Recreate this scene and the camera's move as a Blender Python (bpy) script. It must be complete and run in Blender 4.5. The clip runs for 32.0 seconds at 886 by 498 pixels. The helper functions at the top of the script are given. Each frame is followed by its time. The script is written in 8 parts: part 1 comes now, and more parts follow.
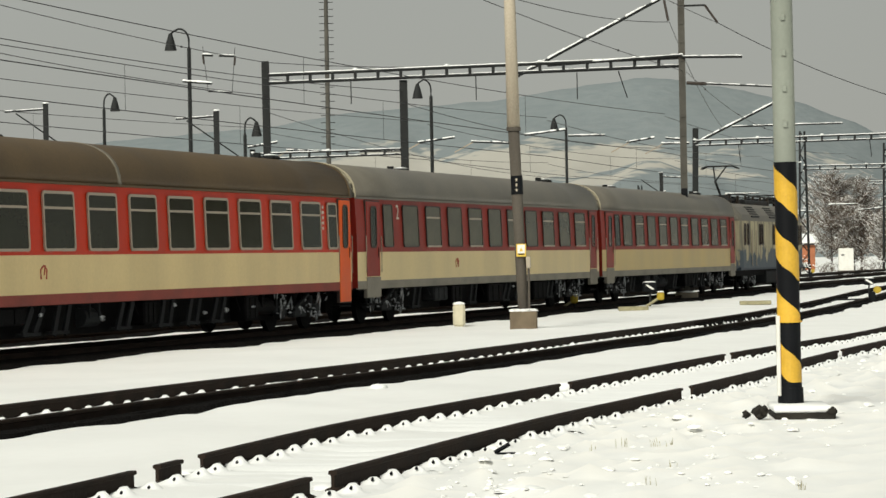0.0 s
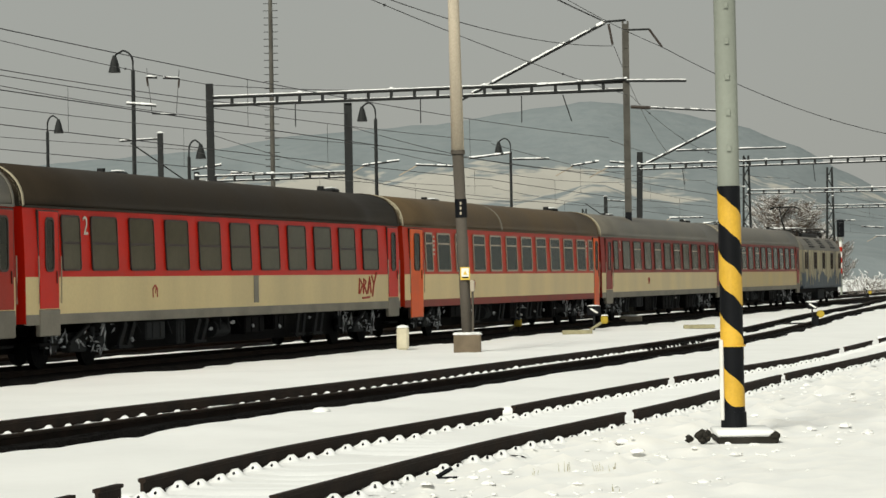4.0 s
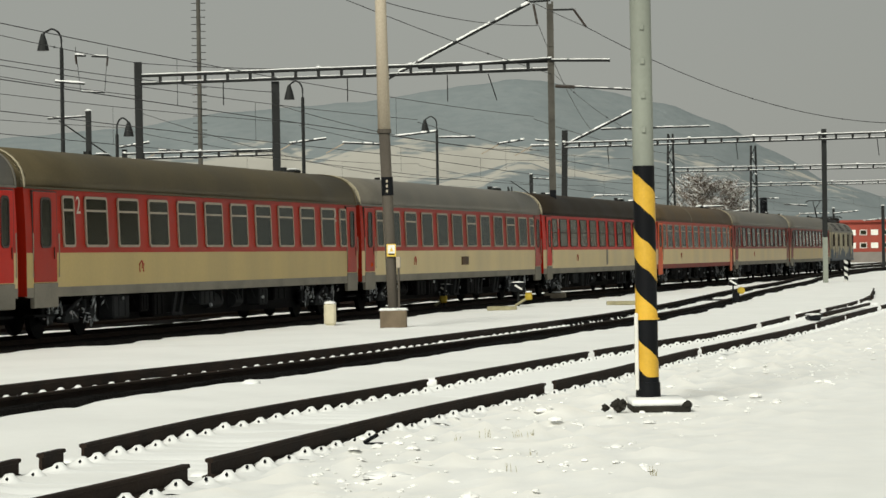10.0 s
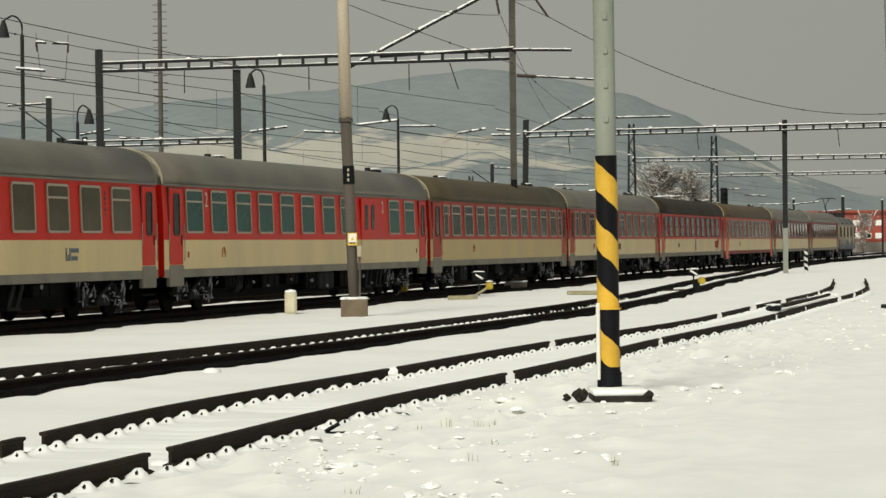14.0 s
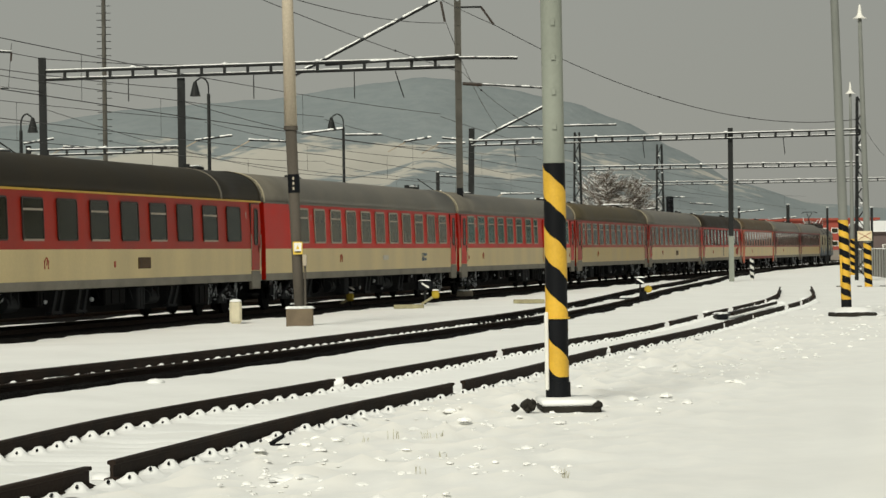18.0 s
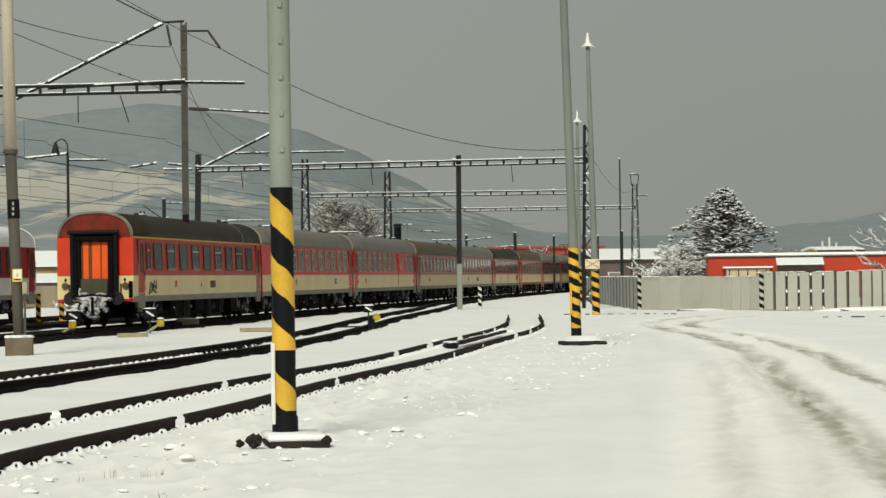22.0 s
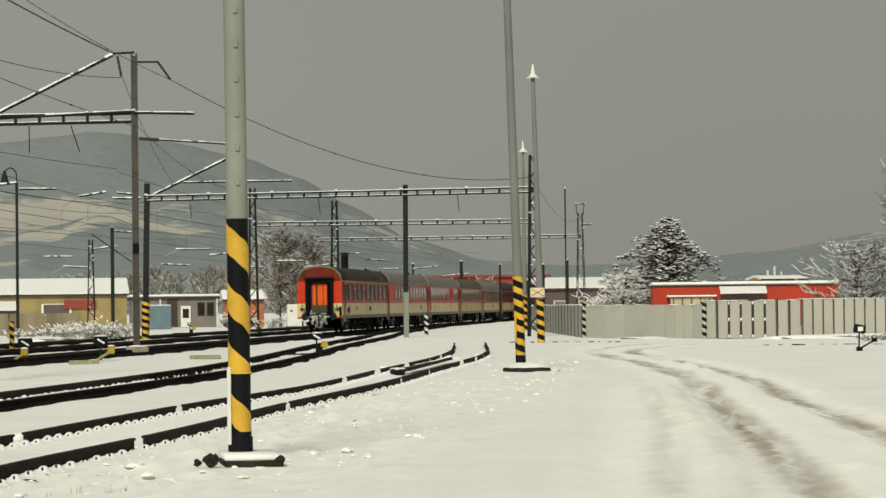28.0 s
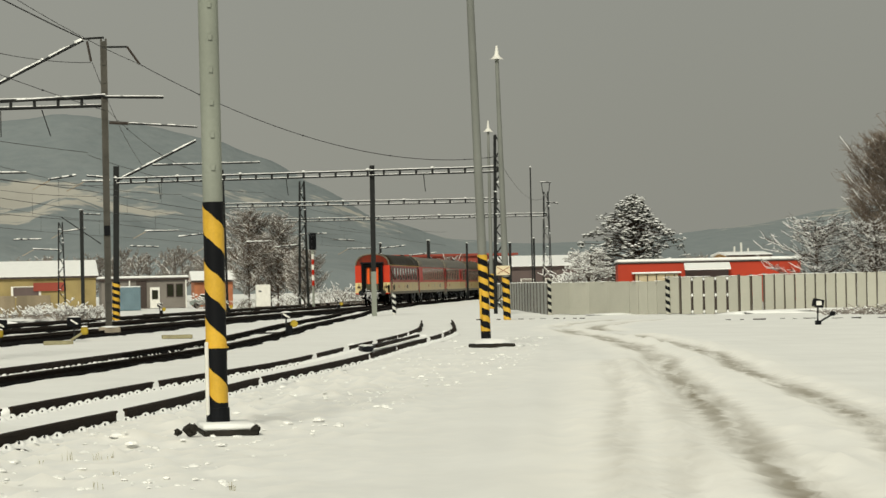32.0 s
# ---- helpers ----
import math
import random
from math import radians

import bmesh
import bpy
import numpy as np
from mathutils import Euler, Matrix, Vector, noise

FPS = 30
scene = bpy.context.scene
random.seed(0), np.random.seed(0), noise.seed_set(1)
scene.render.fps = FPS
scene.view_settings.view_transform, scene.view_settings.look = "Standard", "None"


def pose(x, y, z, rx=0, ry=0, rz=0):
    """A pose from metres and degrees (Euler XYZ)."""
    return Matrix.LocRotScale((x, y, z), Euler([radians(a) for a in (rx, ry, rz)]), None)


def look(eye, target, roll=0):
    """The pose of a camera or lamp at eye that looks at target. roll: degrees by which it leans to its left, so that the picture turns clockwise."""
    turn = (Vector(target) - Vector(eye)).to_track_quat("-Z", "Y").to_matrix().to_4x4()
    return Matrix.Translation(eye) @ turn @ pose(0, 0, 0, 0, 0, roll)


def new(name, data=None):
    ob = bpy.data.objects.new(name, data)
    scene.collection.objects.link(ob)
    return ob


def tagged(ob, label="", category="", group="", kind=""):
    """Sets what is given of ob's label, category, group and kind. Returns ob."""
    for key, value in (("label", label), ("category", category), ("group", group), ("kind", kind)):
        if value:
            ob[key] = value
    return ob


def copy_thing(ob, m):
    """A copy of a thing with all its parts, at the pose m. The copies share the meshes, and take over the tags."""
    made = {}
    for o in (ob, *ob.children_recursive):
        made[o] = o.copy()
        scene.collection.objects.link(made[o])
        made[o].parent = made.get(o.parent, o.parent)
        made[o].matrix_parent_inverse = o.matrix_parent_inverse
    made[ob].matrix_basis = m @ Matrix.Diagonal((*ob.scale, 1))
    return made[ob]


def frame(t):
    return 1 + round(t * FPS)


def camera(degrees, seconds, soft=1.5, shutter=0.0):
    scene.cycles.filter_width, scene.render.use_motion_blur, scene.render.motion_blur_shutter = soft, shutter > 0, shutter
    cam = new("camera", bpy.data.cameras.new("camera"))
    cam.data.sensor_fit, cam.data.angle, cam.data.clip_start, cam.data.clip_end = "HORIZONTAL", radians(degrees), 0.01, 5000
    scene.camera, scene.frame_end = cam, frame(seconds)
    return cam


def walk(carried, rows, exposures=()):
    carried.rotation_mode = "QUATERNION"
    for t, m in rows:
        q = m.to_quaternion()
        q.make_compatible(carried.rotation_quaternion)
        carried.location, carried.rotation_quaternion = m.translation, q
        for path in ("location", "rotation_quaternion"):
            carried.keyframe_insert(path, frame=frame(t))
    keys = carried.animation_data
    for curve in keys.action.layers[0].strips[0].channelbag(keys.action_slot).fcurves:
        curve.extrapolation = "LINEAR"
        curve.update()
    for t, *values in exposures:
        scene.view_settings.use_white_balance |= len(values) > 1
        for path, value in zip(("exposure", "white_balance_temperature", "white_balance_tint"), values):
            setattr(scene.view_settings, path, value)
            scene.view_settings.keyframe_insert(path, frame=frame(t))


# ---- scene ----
# ---- the camera: a long lens in a standing person's grip, panning after the train ----
cam = camera(18.18, 32.0, soft=1.5)
PATH = [
    (0, pose(-0.026, 0.668, 1.817, 90.203, 1.072, 2.526)),
    (0.5, pose(-0.026, 0.708, 1.815, 90.321, 0.988, 2.345)),
    (1, pose(-0.026, 0.792, 1.814, 90.435, 0.930, 2.191)),
    (1.5, pose(-0.014, 0.839, 1.821, 90.548, 0.973, 2.078)),
    (2, pose(0.007, 1.061, 1.823, 90.660, 0.988, 1.999)),
    (2.5, pose(-0.003, 1.143, 1.823, 90.740, 0.937, 1.914)),
    (4.5, pose(-0.012, 0.568, 1.812, 90.561, 0.927, 1.106)),
    (5, pose(0.003, 0.335, 1.805, 90.332, 0.903, 0.799)),
    (5.5, pose(0.010, 0.018, 1.803, 90.185, 0.954, 0.509)),
    (6, pose(0.013, -0.215, 1.804, 90.136, 0.942, 0.295)),
    (6.5, pose(0.019, -0.349, 1.810, 90.107, 0.926, 0.163)),
    (7, pose(0.013, -0.377, 1.807, 90.107, 0.932, 0.098)),
    (7.5, pose(0.013, -0.363, 1.807, 90.109, 0.907, 0.077)),
    (8, pose(0.017, -0.239, 1.806, 90.102, 0.916, 0.058)),
    (8.5, pose(0.010, -0.214, 1.809, 90.093, 0.894, 0.027)),
    (9, pose(0.009, -0.130, 1.803, 90.095, 0.895, 0.010)),
    (9.5, pose(0.011, -0.263, 1.806, 90.101, 0.869, -0.051)),
    (10, pose(0.018, -0.508, 1.797, 90.172, 0.905, -0.141)),
    (10.5, pose(0.015, -0.466, 1.793, 90.174, 0.906, -0.184)),
    (11, pose(0.023, -0.484, 1.802, 90.135, 0.852, -0.221)),
    (11.5, pose(0.012, -0.466, 1.800, 90.107, 0.810, -0.292)),
    (12, pose(0.014, -0.482, 1.801, 90.072, 0.786, -0.389)),
    (12.5, pose(0.008, -0.460, 1.802, 90.036, 0.723, -0.536)),
    (13, pose(0.009, -0.463, 1.800, 89.999, 0.727, -0.693)),
    (13.5, pose(0.009, -0.497, 1.804, 89.964, 0.709, -0.833)),
    (14, pose(0.001, -0.460, 1.796, 89.937, 0.670, -0.960)),
    (14.5, pose(0.004, -0.437, 1.798, 89.904, 0.674, -1.039)),
    (16.5, pose(-0.005, -0.329, 1.804, 89.871, 0.598, -1.566)),
    (17, pose(-0.011, -0.248, 1.801, 89.935, 0.630, -1.754)),
    (17.5, pose(-0.012, -0.191, 1.804, 90.013, 0.678, -1.934)),
    (18, pose(-0.001, -0.052, 1.797, 90.103, 0.776, -2.086)),
    (18.5, pose(0.000, 0.128, 1.795, 90.187, 0.846, -2.232)),
    (19, pose(0.007, 0.355, 1.795, 90.274, 0.892, -2.351)),
    (19.5, pose(0.023, 0.576, 1.791, 90.375, 0.965, -2.430)),
    (20, pose(0.068, 0.701, 1.792, 90.476, 1.033, -2.471)),
    (20.5, pose(0.184, 1.224, 1.784, 90.589, 1.186, -2.562)),
    (21, pose(0.178, 1.264, 1.789, 90.616, 1.102, -4.160)),
    (21.5, pose(0.146, 1.309, 1.811, 90.576, 0.825, -6.852)),
    (22, pose(0.104, 1.258, 1.807, 90.597, 0.701, -7.720)),
    (22.5, pose(0.078, 1.299, 1.802, 90.636, 0.604, -7.511)),
    (23, pose(0.053, 1.315, 1.798, 90.674, 0.558, -7.406)),
    (23.5, pose(0.057, 1.389, 1.794, 90.706, 0.566, -7.453)),
    (24, pose(0.061, 1.361, 1.801, 90.740, 0.463, -7.607)),
    (24.5, pose(0.060, 1.300, 1.802, 90.772, 0.490, -7.751)),
    (25, pose(0.060, 1.287, 1.813, 90.791, 0.452, -7.909)),
    (25.5, pose(0.069, 1.303, 1.810, 90.824, 0.506, -8.054)),
    (27.5, pose(0.047, 1.178, 1.796, 90.976, 0.645, -8.578)),
    (28, pose(-0.125, -0.268, 1.790, 91.176, 0.667, -8.829)),
    (28.5, pose(-0.275, -1.483, 1.779, 91.224, 0.766, -9.041)),
    (29, pose(-0.367, -2.157, 1.763, 91.155, 0.857, -9.187)),
    (29.5, pose(-0.400, -2.323, 1.759, 91.060, 0.909, -9.288)),
    (30, pose(-0.400, -2.272, 1.757, 90.988, 0.968, -9.354)),
    (30.5, pose(-0.408, -2.314, 1.759, 90.917, 1.069, -9.396)),
    (31, pose(-0.395, -2.241, 1.754, 90.858, 1.081, -9.440)),
    (31.5, pose(-0.406, -2.338, 1.757, 90.788, 1.086, -9.466)),
    (32, pose(-0.386, -2.182, 1.754, 90.736, 1.199, -9.492)),
]
EXPOSURES = [(0.0, 0.05, 6500, 10), (5.0, 0.0, 6500, 10), (9.0, -0.08, 6500, 9), (13.0, -0.14, 6600, 9), (17.0, -0.17, 6740, 9), (20.0, -0.23, 6470, 8), (22.0, -0.2, 6500, 7), (23.0, -0.29, 6520, 7), (28.0, -0.31, 6830, 8), (32.0, -0.29, 6850, 8)]
walk(cam, PATH, exposures=EXPOSURES)

# ---- sky and sun: dull winter overcast, soft sun behind the camera ----
SUN_ELEV, SUN_AZ = radians(36), radians(200)


def make_world():
    world = bpy.data.worlds.new("winter_sky")
    world.use_nodes = True
    nt = world.node_tree
    nt.nodes.clear()
    out = nt.nodes.new("ShaderNodeOutputWorld")
    bg = nt.nodes.new("ShaderNodeBackground")
    sky = nt.nodes.new("ShaderNodeTexSky")
    sky.sky_type, sky.sun_disc = "NISHITA", False
    sky.sun_elevation, sky.sun_rotation = SUN_ELEV, SUN_AZ
    sky.air_density, sky.dust_density = 1.0, 4.0
    cloud = nt.nodes.new("ShaderNodeTexNoise")
    cloud.inputs["Scale"].default_value, cloud.inputs["Detail"].default_value = 1.6, 3.0
    ramp = nt.nodes.new("ShaderNodeValToRGB")
    ramp.color_ramp.elements[0].color, ramp.color_ramp.elements[1].color = SKY_DARK, SKY_LIGHT
    ramp.color_ramp.elements[0].position, ramp.color_ramp.elements[1].position = 0.3, 0.7
    mix = nt.nodes.new("ShaderNodeMix")
    mix.data_type = "RGBA"
    mix.inputs["Factor"].default_value = 0.93
    nt.links.new(cloud.outputs["Fac"], ramp.inputs["Fac"])
    nt.links.new(sky.outputs["Color"], mix.inputs["A"])
    nt.links.new(ramp.outputs["Color"], mix.inputs["B"])
    # the overcast thins a little towards the west
    co = nt.nodes.new("ShaderNodeTexCoord")
    sep = nt.nodes.new("ShaderNodeSeparateXYZ")
    slope = nt.nodes.new("ShaderNodeMapRange")
    slope.inputs["From Min"].default_value, slope.inputs["From Max"].default_value = -1.0, 1.0
    slope.inputs["To Min"].default_value, slope.inputs["To Max"].default_value = 1.12, 0.88
    thin = nt.nodes.new("ShaderNodeVectorMath")
    thin.operation = "SCALE"
    nt.links.new(co.outputs["Generated"], sep.inputs["Vector"])
    nt.links.new(sep.outputs["X"], slope.inputs["Value"])
    nt.links.new(mix.outputs["Result"], thin.inputs[0])
    nt.links.new(slope.outputs["Result"], thin.inputs["Scale"])
    nt.links.new(thin.outputs["Vector"], bg.inputs["Color"])
    bg.inputs["Strength"].default_value = 0.1
    nt.links.new(bg.outputs["Background"], out.inputs["Surface"])
    scene.world = world


SKY_DARK, SKY_LIGHT = (3.2, 3.26, 2.98, 1), (3.85, 3.93, 3.58, 1)
make_world()
sun = new("sun", bpy.data.lights.new("sun", "SUN"))
sun.data.energy, sun.data.angle, sun.data.color = 3.25, radians(12), (1.0, 0.985, 0.87)
SUN_FROM = Vector((math.sin(SUN_AZ) * math.cos(SUN_ELEV), math.cos(SUN_AZ) * math.cos(SUN_ELEV), math.sin(SUN_ELEV)))
sun.matrix_world = look(SUN_FROM * 50, (0, 0, 0))


# ---- materials ----
def mat(name, color, rough=0.7, metal=0.0, vary=0.25, scale=3.0, fine=40.0, bump=0.15, tint=None, spec=0.3, rand=0.0, streak=False, dist=0.02):
    """A procedural surface: two scales of noise on the colour, roughness and relief, optional vertical streaks of a second colour."""
    m = bpy.data.materials.new(name)
    m.use_nodes = True
    nt = m.node_tree
    b = nt.nodes["Principled BSDF"]
    link = nt.links.new
    co = nt.nodes.new("ShaderNodeTexCoord")
    mp = nt.nodes.new("ShaderNodeMapping")
    link(co.outputs["Object"], mp.inputs["Vector"])
    big, small = nt.nodes.new("ShaderNodeTexNoise"), nt.nodes.new("ShaderNodeTexNoise")
    big.inputs["Scale"].default_value, big.inputs["Detail"].default_value = scale, 4.0
    small.inputs["Scale"].default_value, small.inputs["Detail"].default_value = fine, 3.0
    if streak:
        mp.inputs["Scale"].default_value = (1.0, 1.0, 0.12)
    link(mp.outputs["Vector"], big.inputs["Vector"])
    link(co.outputs["Object"], small.inputs["Vector"])
    dark = tuple(c * (1 - vary) for c in color[:3]) if tint is None else tint
    ramp = nt.nodes.new("ShaderNodeValToRGB")
    ramp.color_ramp.elements[0].position, ramp.color_ramp.elements[1].position = 0.34, 0.62
    ramp.color_ramp.elements[0].color, ramp.color_ramp.elements[1].color = (*dark, 1), (*color[:3], 1)
    link(big.outputs["Fac"], ramp.inputs["Fac"])
    hue = nt.nodes.new("ShaderNodeHueSaturation")
    math1 = nt.nodes.new("ShaderNodeMapRange")
    math1.inputs["To Min"].default_value, math1.inputs["To Max"].default_value = 1 - vary * 0.5, 1 + vary * 0.5
    link(small.outputs["Fac"], math1.inputs["Value"])
    last = math1.outputs["Result"]
    if rand:
        info = nt.nodes.new("ShaderNodeObjectInfo")
        r = nt.nodes.new("ShaderNodeMapRange")
        r.inputs["To Min"].default_value, r.inputs["To Max"].default_value = 1 - rand, 1 + rand
        link(info.outputs["Random"], r.inputs["Value"])
        mul = nt.nodes.new("ShaderNodeMath")
        mul.operation = "MULTIPLY"
        link(last, mul.inputs[0])
        link(r.outputs["Result"], mul.inputs[1])
        last = mul.outputs["Value"]
    link(last, hue.inputs["Value"])
    link(ramp.outputs["Color"], hue.inputs["Color"])
    link(hue.outputs["Color"], b.inputs["Base Color"])
    rr = nt.nodes.new("ShaderNodeMapRange")
    rr.inputs["To Min"].default_value, rr.inputs["To Max"].default_value = max(0.02, rough - 0.12), min(1, rough + 0.12)
    link(big.outputs["Fac"], rr.inputs["Value"])
    link(rr.outputs["Result"], b.inputs["Roughness"])
    b.inputs["Metallic"].default_value = metal
    b.inputs["Specular IOR Level"].default_value = spec
    if bump:
        bp = nt.nodes.new("ShaderNodeBump")
        bp.inputs["Strength"].default_value, bp.inputs["Distance"].default_value = bump, dist
        link(small.outputs["Fac"], bp.inputs["Height"])
        link(bp.outputs["Normal"], b.inputs["Normal"])
    return m


def glass_mat(name, color, rough=0.08):
    m = mat(name, color, rough, 0.0, 0.3, 0.8, 9.0, 0.0, spec=0.13)
    m.node_tree.nodes["Principled BSDF"].inputs["Specular Tint"].default_value = (1.0, 0.93, 0.74, 1)
    return m


SNOW = mat("snow", (0.95, 0.95, 0.925), 0.75, 0, 0.05, 0.35, 5.0, 0.4, spec=0.25, dist=0.05)
SNOW_CAP = mat("snow_cap", (0.88, 0.89, 0.88), 0.8, 0, 0.04, 1.5, 14.0, 0.3, spec=0.2)
BALLAST = mat("ballast", (0.010, 0.009, 0.0085), 0.95, 0, 0.6, 2.0, 14.0, 1.0, spec=0.05, dist=0.08)
RAIL = mat("rusty_rail", (0.029, 0.0195, 0.0145), 0.8, 0.0, 0.5, 2.0, 30.0, 0.3, spec=0.12)
BLACK = mat("black_paint", (0.007, 0.008, 0.01), 0.6, 0, 0.3, 2.0, 30.0, 0.1, spec=0.12)
MAST_PALE = mat("dull_grey_mast_paint", (0.19, 0.20, 0.185), 0.6, 0, 0.15, 0.7, 24.0, 0.1, spec=0.15)
YELLOW = mat("yellow_paint", (0.70, 0.415, 0.04), 0.5, 0, 0.25, 1.8, 30.0, 0.1, spec=0.4)
POLE_GREY = mat("grey_green_steel", (0.255, 0.275, 0.235), 0.6, 0.0, 0.15, 0.7, 24.0, 0.12)
CONCRETE = mat("weathered_concrete", (0.46, 0.40, 0.31), 0.9, 0, 0.42, 0.9, 20.0, 0.5, streak=True)
CONCRETE_DARK = mat("sooty_concrete", (0.115, 0.1, 0.082), 0.9, 0, 0.35, 1.2, 20.0, 0.5, streak=True)
DARK_STEEL = mat("dark_steel", (0.013, 0.0145, 0.0145), 0.7, 0.0, 0.4, 1.5, 25.0, 0.2)
WIRE = mat("wire", (0.03, 0.03, 0.032), 0.6, 0.5, 0.2, 4.0, 30.0, 0.0)
MAST_GREY = mat("weathered_grey_mast", (0.095, 0.09, 0.078), 0.8, 0, 0.3, 0.8, 20.0, 0.2, spec=0.15)
WHITE = mat("white_enamel", (0.78, 0.77, 0.72), 0.45, 0, 0.1, 3.0, 30.0, 0.05)
WOOD_WEATHERED = mat("weathered_wood", (0.36, 0.33, 0.2), 0.85, 0, 0.3, 4.0, 30.0, 0.4)
INSULATOR = mat("brown_glaze", (0.035, 0.026, 0.02), 0.3, 0, 0.2, 5.0, 20.0, 0.0)


# ---- mesh building ----
class Mesh:
    """Collects vertices and faces for one mesh object."""

    def __init__(self):
        self.v, self.f = [], []

    def add(self, verts, faces, m=None):
        n = len(self.v)
        self.v += [tuple(m @ Vector(p)) for p in verts] if m is not None else [tuple(p) for p in verts]
        self.f += [tuple(n + i for i in f) for f in faces]
        return self

    def box(self, c, s, m=None, bevel=0.0):
        x, y, z = (a / 2 for a in s)
        if bevel <= 0:
            p = [(-x, -y, -z), (x, -y, -z), (x, y, -z), (-x, y, -z), (-x, -y, z), (x, -y, z), (x, y, z), (-x, y, z)]
            f = [(3, 2, 1, 0), (4, 5, 6, 7), (0, 1, 5, 4), (1, 2, 6, 5), (2, 3, 7, 6), (3, 0, 4, 7)]
        else:
            bm = bmesh.new()
            bmesh.ops.create_cube(bm, size=1.0)
            for v in bm.verts:
                v.co = Vector((v.co.x * s[0], v.co.y * s[1], v.co.z * s[2]))
            bmesh.ops.bevel(bm, geom=bm.edges[:], offset=min(bevel, min(s) * 0.45), segments=1, affect="EDGES", profile=0.5)
            bm.verts.index_update()
            p, f = [v.co.copy() for v in bm.verts], [[v.index for v in q.verts] for q in bm.faces]
            bm.free()
        p = [(q[0] + c[0], q[1] + c[1], q[2] + c[2]) for q in p]
        return self.add(p, f, m)

    def tube(self, pts, r, seg=8, cap=True, r1=None):
        """A round bar along a line of points, its radius going from r to r1."""
        pts = [Vector(p) for p in pts]
        r1 = r if r1 is None else r1
        n0, rings = len(self.v), len(pts)
        for i, p in enumerate(pts):
            d = (pts[min(i + 1, rings - 1)] - pts[max(i - 1, 0)]).normalized()
            side = d.cross(Vector((0, 0, 1)))
            side = side.normalized() if side.length > 1e-4 else Vector((1, 0, 0))
            up = side.cross(d)
            rad = r + (r1 - r) * i / max(rings - 1, 1)
            for k in range(seg):
                a = 2 * math.pi * k / seg
                self.v.append(tuple(p + (side * math.cos(a) + up * math.sin(a)) * rad))
        for i in range(rings - 1):
            for k in range(seg):
                a, b = n0 + i * seg + k, n0 + i * seg + (k + 1) % seg
                self.f.append((a, b, b + seg, a + seg))
        if cap:
            self.f.append(tuple(n0 + k for k in reversed(range(seg))))
            self.f.append(tuple(n0 + (rings - 1) * seg + k for k in range(seg)))
        return self

    def sweep(self, profile, frames, closed=True, cap=True):
        """A cross-section of (across, up) swept along frames of (origin, across axis, up axis)."""
        n0, n = len(self.v), len(profile)
        for o, ax, ay in frames:
            self.v += [tuple(o + ax * a + ay * b) for a, b in profile]
        for i in range(len(frames) - 1):
            for k in range(n if closed else n - 1):
                a, b = n0 + i * n + k, n0 + i * n + (k + 1) % n
                self.f.append((a, b, b + n, a + n))
        if cap and closed:
            self.f.append(tuple(n0 + k for k in reversed(range(n))))
            self.f.append(tuple(n0 + (len(frames) - 1) * n + k for k in range(n)))
        return self

    def blob(self, c, s, seg=8, rings=4, rough=0.15, half=False):
        """A lumpy rounded heap; half: only the upper part."""
        n0 = len(self.v)
        lo = 0.0 if half else -1.0
        for i in range(rings + 1):
            h = lo + (1 - lo) * i / rings
            rad = math.sqrt(max(0.0, 1 - h * h))
            for k in range(seg):
                a = 2 * math.pi * k / seg
                w = 1 + rough * (random.random() - 0.5) * 2
                self.v.append((c[0] + s[0] * rad * math.cos(a) * w, c[1] + s[1] * rad * math.sin(a) * w, c[2] + s[2] * h))
        for i in range(rings):
            for k in range(seg):
                a, b = n0 + i * seg + k, n0 + i * seg + (k + 1) % seg
                self.f.append((a, b, b + seg, a + seg))
        return self

    def data(self, name, material, smooth=False):
        me = bpy.data.meshes.new(name)
        me.from_pydata(self.v, [], self.f)
        bm = bmesh.new()
        bm.from_mesh(me)
        bmesh.ops.recalc_face_normals(bm, faces=bm.faces[:])
        bm.to_mesh(me)
        bm.free()
        me.materials.append(material)
        if smooth:
            me.polygons.foreach_set("use_smooth", [True] * len(me.polygons))
        me.update()
        return me


def part(name, mesh, material, parent, label="", smooth=False, at=None):
    """One mesh object under a thing or a part."""
    ob = new(name, mesh.data(name, material, smooth) if isinstance(mesh, Mesh) else mesh)
    ob.parent = parent
    if at is not None:
        ob.matrix_basis = at
    if name in ("snow_cover", "caked_snow", "stem_tangle"):
        tagged(ob, label=label, kind="stuff")
    elif label:
        tagged(ob, label=label)
    return ob


def thing(name, m, label, category, group="", kind=""):
    ob = new(name)
    ob.empty_display_size = 0.3
    ob.matrix_basis = m
    return tagged(ob, label, category, group, kind)


def solid(name, mesh, material, label, category="", group="", kind="", smooth=False, m=None):
    """A thing of a single mesh."""
    ob = new(name, mesh.data(name, material, smooth))
    if m is not None:
        ob.matrix_basis = m
    return tagged(ob, label, category, group, kind)


def letters(body, size, material, parent, m, name="lettering", label="", depth=0.004):
    cu = bpy.data.curves.new(name, "FONT")
    cu.body, cu.size, cu.extrude, cu.align_x, cu.align_y = body, size, depth, "CENTER", "CENTER"
    tmp = bpy.data.objects.new("tmp", cu)
    scene.collection.objects.link(tmp)
    me = bpy.data.meshes.new_from_object(tmp.evaluated_get(bpy.context.evaluated_depsgraph_get()))
    bpy.data.objects.remove(tmp)
    me.materials.clear()
    me.materials.append(material)
    ob = new(name, me)
    ob.parent, ob.matrix_basis = parent, m
    if label:
        tagged(ob, label=label)
    return ob


